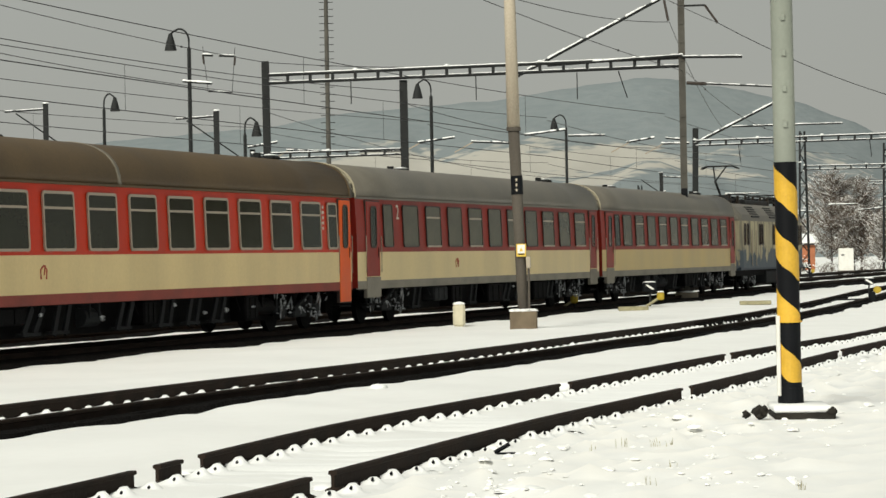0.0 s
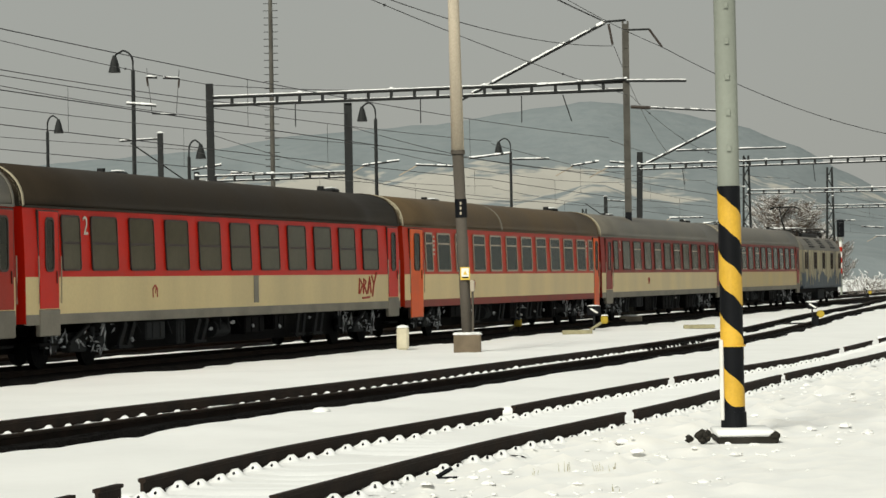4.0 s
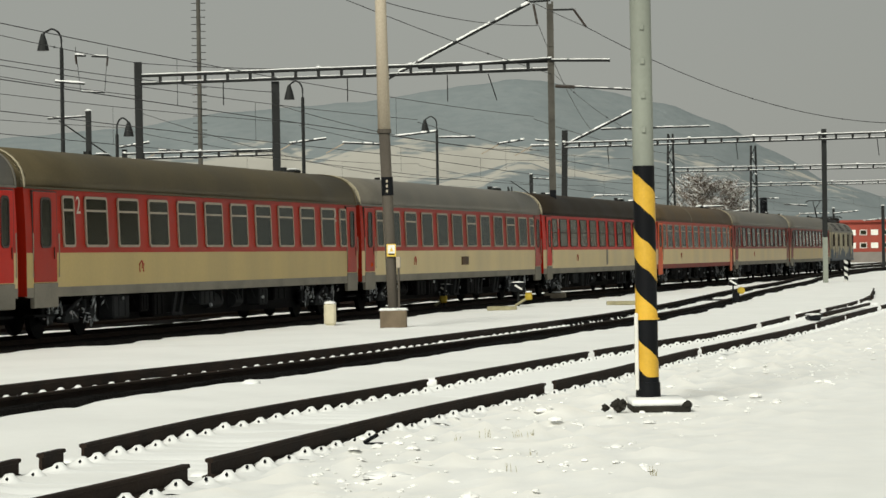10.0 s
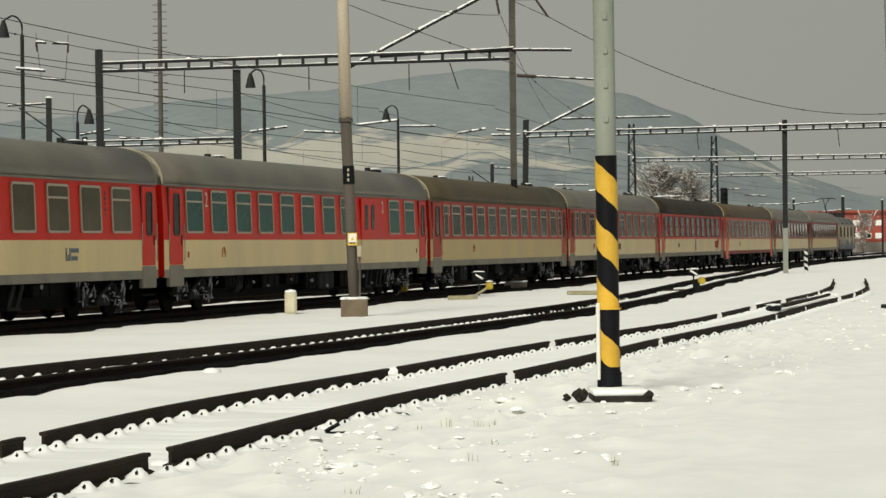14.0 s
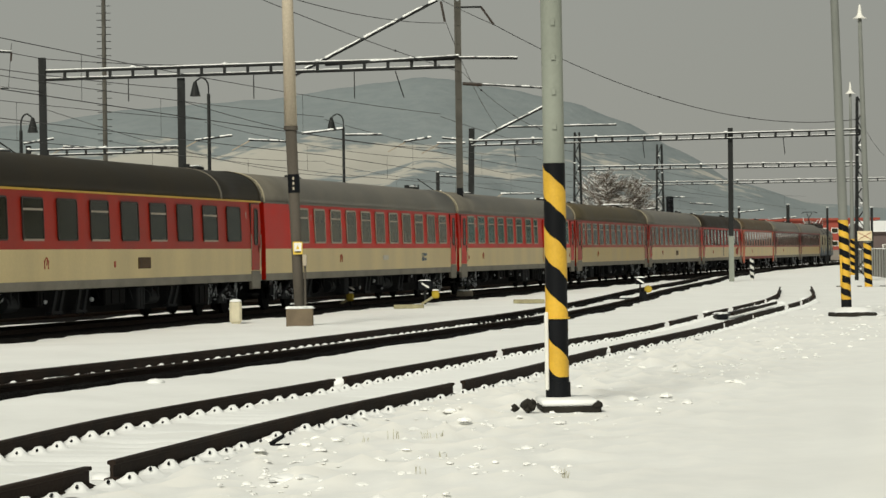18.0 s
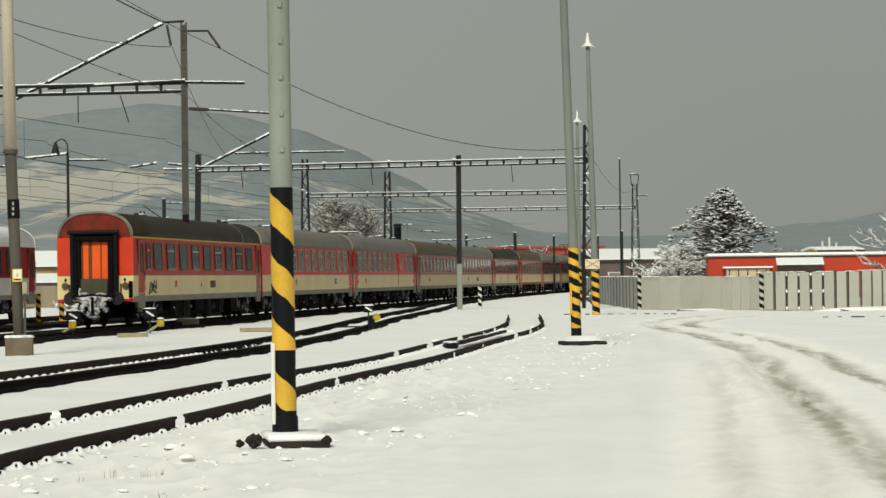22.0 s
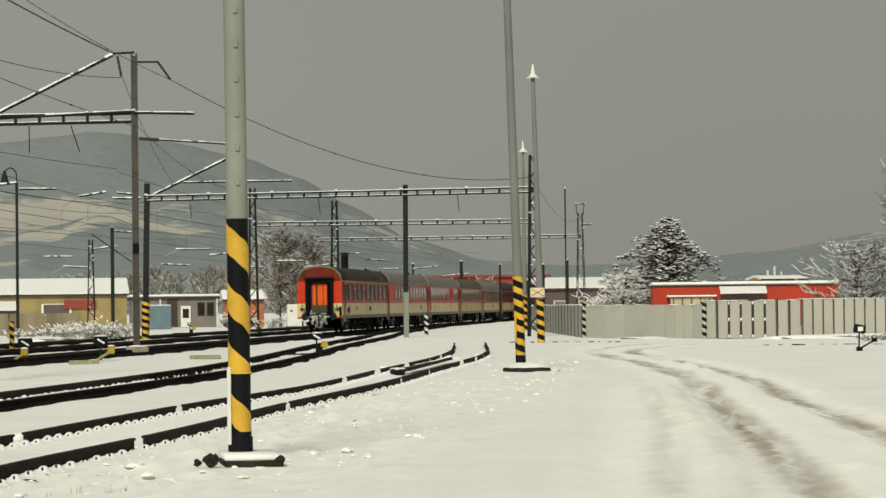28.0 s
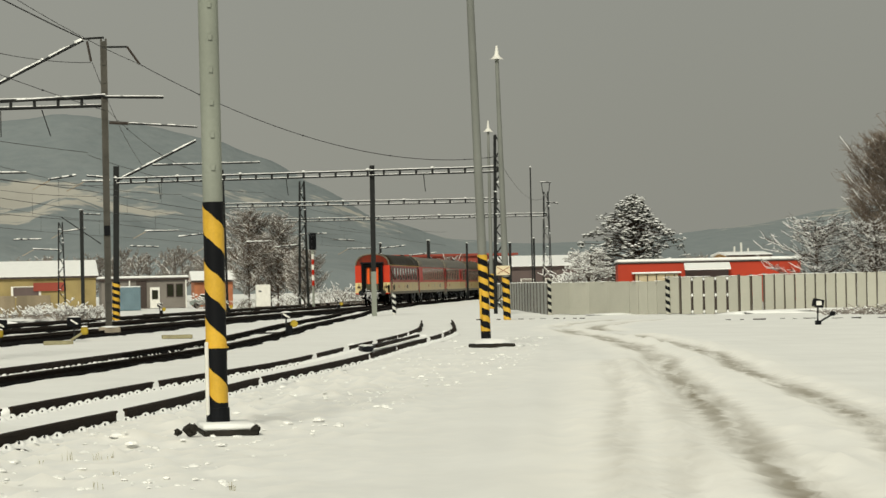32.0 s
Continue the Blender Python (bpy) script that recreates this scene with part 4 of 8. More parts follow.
def loco_paint():
    """Cream paint streaked with grime, chipped and faded to blue-grey below along a ragged edge."""
    m = mat("peeling_cream_over_blue", (0.50, 0.44, 0.28), 0.6, 0, 0.3, 3.0, 16.0, 0.1, tint=(0.10, 0.095, 0.085), streak=True, spec=0.2)
    nt = m.node_tree
    link = nt.links.new
    b = nt.nodes["Principled BSDF"]
    co = nt.nodes.new("ShaderNodeTexCoord")
    sep = nt.nodes.new("ShaderNodeSeparateXYZ")
    link(co.outputs["Object"], sep.inputs["Vector"])
    ragged = nt.nodes.new("ShaderNodeTexNoise")
    ragged.inputs["Scale"].default_value, ragged.inputs["Detail"].default_value = 0.9, 6.0
    link(co.outputs["Object"], ragged.inputs["Vector"])
    edge = nt.nodes.new("ShaderNodeMath")
    edge.operation = "MULTIPLY_ADD"
    edge.inputs[1].default_value, edge.inputs[2].default_value = 2.6, -1.3
    link(ragged.outputs["Fac"], edge.inputs[0])
    high = nt.nodes.new("ShaderNodeMath")
    link(sep.outputs["Z"], high.inputs[0])
    link(edge.outputs["Value"], high.inputs[1])
    line = nt.nodes.new("ShaderNodeMapRange")
    line.inputs["From Min"].default_value, line.inputs["From Max"].default_value = 1.55, 1.66
    link(high.outputs["Value"], line.inputs["Value"])
    mix = nt.nodes.new("ShaderNodeMix")
    mix.data_type = "RGBA"
    mix.inputs["A"].default_value = (0.085, 0.105, 0.125, 1)
    link(line.outputs["Result"], mix.inputs["Factor"])
    link(b.inputs["Base Color"].links[0].from_socket, mix.inputs["B"])
    link(mix.outputs["Result"], b.inputs["Base Color"])
    return m


def locomotive():
    L = 17.6
    paint = loco_paint()
    c = thing("electric_locomotive", Matrix.Identity(4), "weathered cream and blue electric locomotive at the train's head", "locomotive")
    Y, Z = Vector((0, 1, 0)), Vector((0, 0, 1))
    body = [(-1.47, 1.0), (-1.47, 3.1), (1.47, 3.1), (1.47, 1.0)]
    ends = [(0.3, 0.84), (0.55, 0.93), (0.95, 1.0), (L - 0.95, 1.0), (L - 0.55, 0.93), (L - 0.3, 0.84)]
    part("body", Mesh().sweep(body, [(Vector((x, 0, 0)), Y * f, Z) for x, f in ends]), paint, c, "streaked cream sides chipped to blue-grey")
    shoulder = [(-1.47, 3.1), (-1.38, 3.38), (-1.1, 3.72), (-0.7, 3.9), (0.7, 3.9), (1.1, 3.72), (1.38, 3.38), (1.47, 3.1)]
    part("roof", Mesh().sweep(shoulder, [(Vector((x + d, 0, 0)), Y * f, Z) for (x, f), d in zip(ends, (0.25, 0.1, 0, 0, -0.1, -0.25))]), ROOF_GREY, c, "grey sloping roof shoulders")
    for x in (4.2, 8.8, 13.3):
        for k in range(5):
            part("louvre", Mesh().box((0, 0, 0), (1.9, 0.05, 0.08), pose(x, -1.42 + 0.085 * k, 3.3 + 0.105 * k, 38)), BLACK, c)
    part("roof_housing", Mesh().box((L / 2, 0, 4.0), (6.0, 1.3, 0.26), bevel=0.06), DARK_STEEL, c)
    for k in range(7):
        part("insulator", Mesh().tube([(3.0 + 1.9 * k, -0.5, 3.9), (3.0 + 1.9 * k, -0.5, 4.05), (3.0 + 1.9 * k, -0.5, 4.3)], 0.1, 8, r1=0.06), INSULATOR, c)
    part("roof_bar", Mesh().tube([(2.6, -0.5, 4.32), (6.0, -0.5, 4.36), (10.0, -0.5, 4.3), (14.6, -0.5, 4.34)], 0.035, 6), DARK_STEEL, c)
    part("roof_bar", Mesh().tube([(4.0, 0.4, 4.3), (13.0, 0.4, 4.3)], 0.03, 6), DARK_STEEL, c)
    for x in (5.2, 11.8):
        part("resistor_box", Mesh().box((x, 0.1, 4.08), (1.4, 1.0, 0.34), bevel=0.04), BLACK, c)
    pantograph(c, 3.2, True)
    pantograph(c, L - 3.2, False, -1)
    for side in (-1, 1):
        for x in (1.35, 2.05, 5.0, 5.6, 8.5, 9.1, 12.0, 12.6, L - 2.05, L - 1.35):
            f = part("side_window", window_mesh(0.42, 0.98, 0.05, 0.03, 0.1), FRAME_DARK, c, at=pose(x, side * 1.472, 2.5, 0, 0, 0 if side < 0 else 180))
            part("pane", rounded_pane(0.36, 0.92, 0.09), PANE, f)
        for x in (3.3, L - 3.3):
            d = part("cab_door", Mesh().box((x, side * 1.468, 2.1), (0.8, 0.05, 1.95), bevel=0.02), paint, c)
            for e in (-0.5, 0.5):
                part("handrail", Mesh().tube([(x + e, side * 1.53, 1.1), (x + e, side * 1.53, 2.7)], 0.02, 6), ALLOY, d)
        for x in (7.0, 10.6):
            part("service_panel", Mesh().box((x, side * 1.47, 2.35), (1.5, 0.04, 1.3), bevel=0.02), paint, c)
    part("sill", Mesh().box((L / 2, 0, 0.98), (L - 0.9, 2.9, 0.14), bevel=0.03), LOCO_BLUE, c)
    for x, o in ((0.3, -1), (L - 0.3, 1)):
        for y in (-0.55, 0.55):
            part("windscreen", Mesh().box((x + o * 0.01, y, 2.62), (0.05, 0.9, 0.74), bevel=0.03), PANE, c)
        for side in (-1, 1):
            b = part("buffer", Mesh().tube([(x, side * 0.875, 1.06), (x + o * 0.5, side * 0.875, 1.06)], 0.12, 10), UNDER, c)
            part("buffer_head", Mesh().tube([(x + o * 0.5, side * 0.875, 1.06), (x + o * 0.54, side * 0.875, 1.06)], 0.24, 14), UNDER_GREY, b)
            part("headlamp", Mesh().tube([(x - o * 0.02, side * 0.95, 1.6), (x + o * 0.06, side * 0.95, 1.6)], 0.14, 12), ALLOY, c)
        part("snow_plough", Mesh().box((x + o * 0.1, 0, 0.5), (0.12, 2.3, 0.5), bevel=0.03), UNDER, c)
    part("underframe", Mesh().box((L / 2, 0, 0.8), (L - 1.0, 2.4, 0.3)), UNDER, c)
    part("equipment_box", Mesh().box((L / 2, -1.0, 0.55), (2.6, 0.6, 0.6), bevel=0.04), UNDER_GREY, c)
    bogie(c, 4.0)
    bogie(c, L - 4.0)
    return c


LOCO = locomotive()
TRAIN.append(LOCO)


def tail_details(c):
    """What the last coach shows at its open end: orange corridor door in a black frame, lamps, brake hoses, caked snow."""
    x = -0.012
    red = mat("warm_end_red", (0.60, 0.045, 0.016), 0.5, 0, 0.15, 0.9, 18.0, 0.05, spec=0.2)
    olive = mat("olive_fall_plate", (0.06, 0.058, 0.032), 0.7, 0, 0.25, 2.0, 20.0, 0.1)
    rim = Mesh().sweep(roof_profile(0.015) + list(reversed(roof_profile(-0.075))), [(Vector((q, 0, 0)), Vector((0, 1, 0)), Vector((0, 0, 1))) for q in (-0.05, 0.03)])
    part("roof_rim", rim, RIB_DULL, c, "pale worn rim round the end of the roof", smooth=True)
    arch = Mesh().sweep(roof_profile(-0.1), [(Vector((q, 0, 0)), Vector((0, 1, 0)), Vector((0, 0, 1))) for q in (-0.03, -0.01)])
    # the roof overhang's shade is put into the arch's mottled dark red
    part("end_arch", arch, mat("shaded_end_red", (0.20, 0.028, 0.014), 0.7, 0, 0.35, 1.6, 18.0, 0.1, tint=(0.085, 0.022, 0.014), spec=0.1), c, "red arch above the corridor door, darkened for the roof's shade")
    for s in (-1, 1):
        part("end_panel", Mesh().box((x, s * 1.16, 2.58), (0.03, 0.5, 1.38)), red, c, "orange-red corner of the end wall")
        part("end_panel", Mesh().box((x, s * 1.14, 1.46), (0.03, 0.54, 0.84)), CREAM, c, "cream corner panel of the end wall")
        part("bellows_side", Mesh().box((-0.1, s * 0.68, 2.26), (0.18, 0.36, 2.4), bevel=0.04), RUBBER, c, "black folded bellows")
        part("end_frame", Mesh().tube([(-0.24, s * 0.8, 1.1), (-0.24, s * 0.8, 3.36)], 0.075, 10), BLACK, c, "round black frame post")
        part("frame_fold", Mesh().tube([(-0.2, s * 0.58, 1.2), (-0.2, s * 0.58, 3.3)], 0.04, 8), UNDER_GREY, c)
    part("bellows_top", Mesh().box((-0.1, 0, 3.36), (0.18, 1.72, 0.2), bevel=0.04), RUBBER, c, "black folded bellows")
    part("end_frame", Mesh().tube([(-0.26, -0.95, 3.46), (-0.26, 0.95, 3.46)], 0.08, 10), BLACK, c, "round black frame beam")
    d = part("corridor_door", Mesh().box((x - 0.02, 0, 2.36), (0.04, 1.02, 1.86)), DOOR_GLOW, c, "bright orange folding corridor door")
    for y, w in ((0.33, 0.2), (-0.06, 0.3), (-0.37, 0.22)):
        part("door_leaf", Mesh().box((x - 0.05, y, 2.44), (0.03, w, 1.6), bevel=0.012), DOOR_GLOW, d)
    for y, w in ((0.17, 0.12), (-0.235, 0.03), (0.455, 0.05)):
        part("door_gap", Mesh().box((x - 0.045, y, 2.4), (0.02, w, 1.66)), RUST, d)
    part("fall_plate", Mesh().box((-0.2, 0, 1.5), (0.05, 1.0, 0.56), bevel=0.03), olive, c, "raised olive gangway fall plate")
    part("end_step", Mesh().box((-0.28, 0, 1.16), (0.36, 1.5, 0.1), bevel=0.02), UNDER, c)
    for s in (-1, 1):
        l = part("tail_lamp", Mesh().tube([(-0.02, s * 1.12, 1.52), (-0.1, s * 1.12, 1.52)], 0.12, 14), CONCRETE_DARK, c)
        part("lens", Mesh().tube([(-0.1, s * 1.12, 1.52), (-0.115, s * 1.12, 1.52)], 0.085, 14), RUST, l)
        part("lamp_bracket", Mesh().box((-0.06, s * 1.1, 1.74), (0.05, 0.06, 0.1)), UNDER, c)
        part("handrail", Mesh().tube([(-0.1, s * 0.96, 1.1), (-0.1, s * 0.96, 1.6)], 0.02, 6), UNDER, c)
    part("jumper_box", Mesh().box((-0.08, -1.32, 1.38), (0.1, 0.14, 0.6), bevel=0.02), UNDER, c)
    for y in (-0.45, -0.25, 0.3, 0.5):
        part("brake_hose", Mesh().tube([(-0.1, y, 1.0), (-0.42, y, 0.78), (-0.44, y * 0.9, 0.55), (-0.3, y * 0.8, 0.42)], 0.045, 6), RUBBER, c)
    part("coupling_hook", Mesh().tube([(0, 0, 1.05), (-0.5, 0, 1.05), (-0.52, 0, 0.82), (-0.5, 0, 0.5)], 0.07, 8), UNDER, c)
    rnd = random.Random(4)
    packed = mat("caked_grey_snow", (0.50, 0.505, 0.51), 0.8, 0, 0.6, 9.0, 30.0, 0.4, tint=(0.035, 0.034, 0.036))
    for y, z, w, h in ((0.0, 1.04, 0.62, 0.13), (-0.32, 0.86, 0.17, 0.17), (0.26, 0.9, 0.2, 0.14), (0.02, 0.72, 0.15, 0.24), (-0.16, 0.6, 0.1, 0.16), (0.4, 0.7, 0.1, 0.17), (-0.44, 0.66, 0.1, 0.14), (0.2, 0.5, 0.11, 0.1), (-0.02, 0.4, 0.22, 0.06), (0.32, 1.24, 0.18, 0.05), (-0.3, 1.22, 0.2, 0.06), (0.47, 1.3, 0.06, 0.16)):
        m = Mesh().blob((-0.4 + rnd.uniform(-0.05, 0.05), y, z), (0.08, w, h), 12, 8, 0.35)
        part("caked_snow", m, packed, c, "lump of frozen snow on the coupling gear", smooth=True)


tail_details(TRAIN[0])


def scrawl(c, strokes, x, z, size, material, label):
    """Sprayed strokes on the near side, as thin raised lines."""
    for s in strokes:
        part("spray_stroke", Mesh().tube([(x + a * size, -(HALF + 0.008), z + b * size * 0.62) for a, b in s], 0.03, 5), material, c, label)


scrawl(TRAIN[5], [[(0, 0), (0.1, 1), (0.5, 0.6), (0.1, 0)], [(0.6, 0), (0.7, 1.0), (1.0, 0.8), (0.75, 0.5), (1.1, 0)], [(1.2, 0), (1.5, 1.1), (1.7, 0)], [(1.3, 0.4), (1.65, 0.4)], [(1.8, 1.2), (2.1, 0.6), (2.5, 1.4)], [(2.1, 0.6), (1.9, -0.2)], [(0.5, -0.3), (1.5, -0.25)]],
       21.9, 1.36, 0.66, GRAFFITI_RED, "red sprayed scrawl")
scrawl(TRAIN[0], [[(0, 0), (0.1, 0.9), (0.5, 1.0), (0.6, 0.1), (0.1, 0)], [(0.7, 0.2), (0.8, 0.9), (1.0, 0.2), (1.2, 0.9)], [(1.3, 1.2), (1.25, 0.5), (1.6, 0.7), (1.5, 0.0), (1.2, 0.2)], [(1.8, 1.2), (1.85, 0.3)], [(1.9, 0.05), (1.92, -0.05)], [(-0.2, 0.1), (-0.15, -0.2)]],
       2.6, 1.24, 0.62, GRAFFITI_DARK, "dark sprayed scrawl")
scrawl(TRAIN[4], [[(0, 0), (0.2, 0.6), (0.5, 0.1)]], 1.0, 1.4, 0.3, ORANGE, "orange sprayed mark")


def standing_train():
    snow_roof = SNOW_CAP
    a = coach("standing_coach", "parked dark red and grey coach under a snow-covered roof", snow_roof, red=RED_DEEP, cream=GREY_LOWER, windows=ENDS + [(2.2, 0.7, "d")] + row_of(3.9, 9, 2.05, 1.15, ["d"]), seed=23, snow=True, group="parked coaches")
    p = running(105.7, 10.2)
    a.matrix_basis = pose(p.x, p.y, RAIL_TOP, 0, 0, HEADING)
    b = coach("standing_railcar", "parked all-red railcar with snow-covered roof", snow_roof, red=RED_CAR, cream=RED_CAR, sill=RED_CAR, windows=ENDS + row_of(2.6, 12, 1.65, 0.95, ["d"]), seed=25, snow=True, group="parked coaches")
    p = running(80.5, 10.2)
    b.matrix_basis = pose(p.x, p.y, RAIL_TOP, 0, 0, HEADING)
    p = running(55.3, 10.2)
    copy_thing(b, pose(p.x, p.y, RAIL_TOP, 0, 0, HEADING))


standing_train()


# ---- masts, gantries, lamps and wires ----
def polar(az, d, z=0.0):
    """A plan point by bearing (degrees, right positive) and range from the standpoint."""
    return Vector((d * math.sin(radians(az)), d * math.cos(radians(az)), z))


def stripe_bands(mesh_y, mesh_b, base, top, r, z0, z1, turns, first=None, pitch=None):
    """A dark sleeve with a light band wound round it like a screw, falling to the right on the near side."""
    def axis(z):
        return base + (top - base) * ((z - base.z) / (top.z - base.z))

    mesh_b.tube([axis(z0 + (z1 - z0) * k / 4) for k in range(5)], r - 0.003, 24, cap=False)
    rise, seg = pitch or (z1 - z0) / turns, 24
    first = z0 + 0.3 * rise if first is None else first
    for k in range(-1, int(turns) + 2) if pitch is None else (0,):
        ring = []
        for i in range(seg + 1):
            a = 2 * math.pi * i / seg
            zc = first + rise * (k - (a - math.pi) / (2 * math.pi)) + 0.015 * noise.noise(Vector((i * 0.4, k * 3.1, z1)))
            lo, hi = (max(z0, min(z1, zc + h)) for h in (-0.24 * rise, 0.24 * rise))
            p, q = axis(lo), axis(hi)
            d = Vector((math.cos(a) * r, math.sin(a) * r, 0))
            ring.append((Vector((p.x, p.y, lo)) + d, Vector((q.x, q.y, hi)) + d, hi - lo > 0.004))
        for (a0, b0, ok0), (a1, b1, ok1) in zip(ring, ring[1:]):
            if ok0 or ok1:
                mesh_y.add([a0, a1, b1, b0], [(0, 1, 2, 3)])


def striped_mast(name, base, top, r, z1, turns, label, dark_foot=0.0, seg=20, r1=None, first=None, shaft=None, seam=None):
    """seam: (height, first band below it) where the sleeve is made of two lengths."""
    m = thing(name, Matrix.Identity(4), label, "mast", "hazard striped masts")
    part("shaft", Mesh().tube([base + (top - base) * k / 8 for k in range(9)], r, seg, r1=r1), shaft or MAST_PALE, m, "pale grey painted steel shaft", smooth=True)
    y, b = Mesh(), Mesh()
    z0 = base.z + dark_foot
    if seam is None:
        stripe_bands(y, b, base, top, r + 0.006, z0, z1, turns, first)
    else:
        rise = (z1 - z0) / turns
        stripe_bands(y, b, base, top, r + 0.006, seam[0], z1, (z1 - seam[0]) / rise, first)
        stripe_bands(y, b, base, top, r + 0.006, z0, seam[0], 0.99, seam[1], (seam[0] - z0) / 0.95)
    if dark_foot:
        b.tube([base, base + (top - base) * (dark_foot / (top.z - base.z))], r + 0.006, seg, cap=False)
    part("black_band", b, BLACK, m, "black hazard bands", smooth=True)
    part("yellow_band", y, YELLOW, m, "yellow hazard bands", smooth=True)
    return m


PAD = mat("wet_dark_concrete", (0.035, 0.032, 0.027), 0.9, 0, 0.4, 3.0, 20.0, 0.5, spec=0.1)


def snowy_pad(parent, c, sx, sy, h, swell=0.06):
    part("foundation_pad", Mesh().box((c.x, c.y, c.z + h * 0.35), (sx, sy, h * 0.7), bevel=0.03), PAD, parent, "dark concrete foundation pad")
    snow = Mesh()
    n = 9
    for i in range(n):
        for j in range(5):
            u, v = -1 + 2 * i / (n - 1), -1 + j / 2
            e = (1 - u ** 4) * (1 - v ** 4)
            snow.v.append((c.x + u * sx * 0.49, c.y + v * sy * 0.49, c.z + h * 0.71 + swell * e + 0.02 * random.random()))
    for i in range(n - 1):
        for j in range(4):
            a = i * 5 + j
            snow.f.append((a, a + 5, a + 6, a + 1))
    part("snow_cover", snow, SNOW_CAP, parent, smooth=True)


def near_masts():
    # the tall striped mast beside the siding
    b, t = Vector((2.475, 31.9, 0.06)), Vector((2.42, 31.9, 10.5))
    m = striped_mast("striped_mast", b, t, 0.124, 2.83, 3.56, "grey steel mast with black and yellow hazard bands in snow", dark_foot=0.30, first=1.259, shaft=POLE_GREY, seam=(1.04, 0.7))
    for k in range(9):
        z = 3.25 + 0.4 * k
        part("rivet_plate", Mesh().box((2.46 - 0.005 * (z - 3), 31.9 - 0.14, z), (0.05, 0.012, 0.07), bevel=0.004), POLE_GREY, m)
    part("conduit", Mesh().box((2.342, 31.83, 0.66), (0.045, 0.06, 0.9), bevel=0.01), WHITE, m, "pale cable conduit at the foot")
    part("clamp", Mesh().tube([(2.474, 31.9, 1.03), (2.474, 31.9, 1.05)], 0.147, 20), YELLOW, m)
    part("base_collar", Mesh().tube([(2.475, 31.9, 0.02), (2.475, 31.9, 0.16), (2.475, 31.9, 0.3)], 0.148, 20, r1=0.142), BLACK, m)
    part("foundation_pad", Mesh().box((2.58, 31.75, 0.012), (0.67, 1.0, 0.085), bevel=0.02).box((2.87, 31.35, 0.06), (0.12, 0.25, 0.09), bevel=0.03), PAD, m, "dark concrete foundation pad")
    part("snow_cover", Mesh().box((2.55, 31.75, 0.09), (0.64, 1.01, 0.075), bevel=0.022), SNOW_CAP, m, "even slab of snow on the pad", smooth=True)
    part("rubble", Mesh().blob((2.08, 31.3, 0.06), (0.07, 0.1, 0.09), rough=0.5).blob((2.13, 31.2, 0.08), (0.05, 0.06, 0.07), rough=0.5).blob((1.93, 31.3, 0.04), (0.045, 0.06, 0.05), rough=0.5), PAD, m)
    # second striped mast farther on
    b, t = Vector((13.6, 74.3, 0.02)), Vector((13.3, 74.3, 11.4))
    m = striped_mast("striped_mast", b, t, 0.135, 2.57, 6.2, "slender grey mast with black and yellow bands on a snowy pad", dark_foot=0.4, r1=0.1)
    part("conduit", Mesh().box((13.43, 74.15, 1.2), (0.045, 0.05, 0.85)), YELLOW, m)
    snowy_pad(m, Vector((13.68, 73.9, -0.04)), 1.12, 1.2, 0.17, 0.13)
    # lamp mast with the crossed sign plate
    b, t = Vector((24.59, 128.67, 0.0)), Vector((24.35, 128.7, 12.6))
    m = striped_mast("lamp_mast", b, t, 0.18, 2.05, 4.5, "tapered lamp mast with hazard bands and a sign plate", r1=0.09)
    part("lamp_shade", Mesh().tube([(24.35, 128.7, 12.55), (24.35, 128.7, 12.62), (24.35, 128.7, 12.75)], 0.34, 14, r1=0.1), WHITE, m, "flat white lamp shade")
    part("lamp_cage", Mesh().tube([(24.35, 128.7, 12.7), (24.35, 128.7, 13.2)], 0.12, 8, r1=0.04), WHITE, m)
    p = part("sign_plate", Mesh().box((24.40, 128.47, 2.37), (0.68, 0.03, 0.46), bevel=0.01), mat("sign_cream", (0.72, 0.62, 0.42), 0.6, 0, 0.1), m, "cream sign plate with a thin cross")
    part("cross_line", Mesh().tube([(24.1, 128.45, 2.2), (24.7, 128.45, 2.54)], 0.016, 5), RUST_SIGN, p)
    part("cross_line", Mesh().tube([(24.1, 128.45, 2.54), (24.7, 128.45, 2.2)], 0.016, 5), RUST_SIGN, p)
    # the more distant lamp mast
    b, t = Vector((34.63, 186.82, 0.0)), Vector((34.62, 186.82, 12.4))
    m = striped_mast("lamp_mast", b, t, 0.16, 2.44, 5.0, "distant thin lamp mast with hazard bands", r1=0.08)
    part("lamp_shade", Mesh().tube([(34.62, 186.82, 12.3), (34.62, 186.82, 12.4), (34.62, 186.82, 12.55)], 0.36, 12, r1=0.1), WHITE, m)
    part("lamp_cage", Mesh().tube([(34.62, 186.82, 12.5), (34.62, 186.82, 13.1)], 0.1, 6, r1=0.03), WHITE, m)


RUST_SIGN = mat("rust_red_line", (0.32, 0.10, 0.05), 0.7)
SIGN_YELLOW = mat("sign_yellow", (0.72, 0.5, 0.08), 0.5, 0, 0.1)


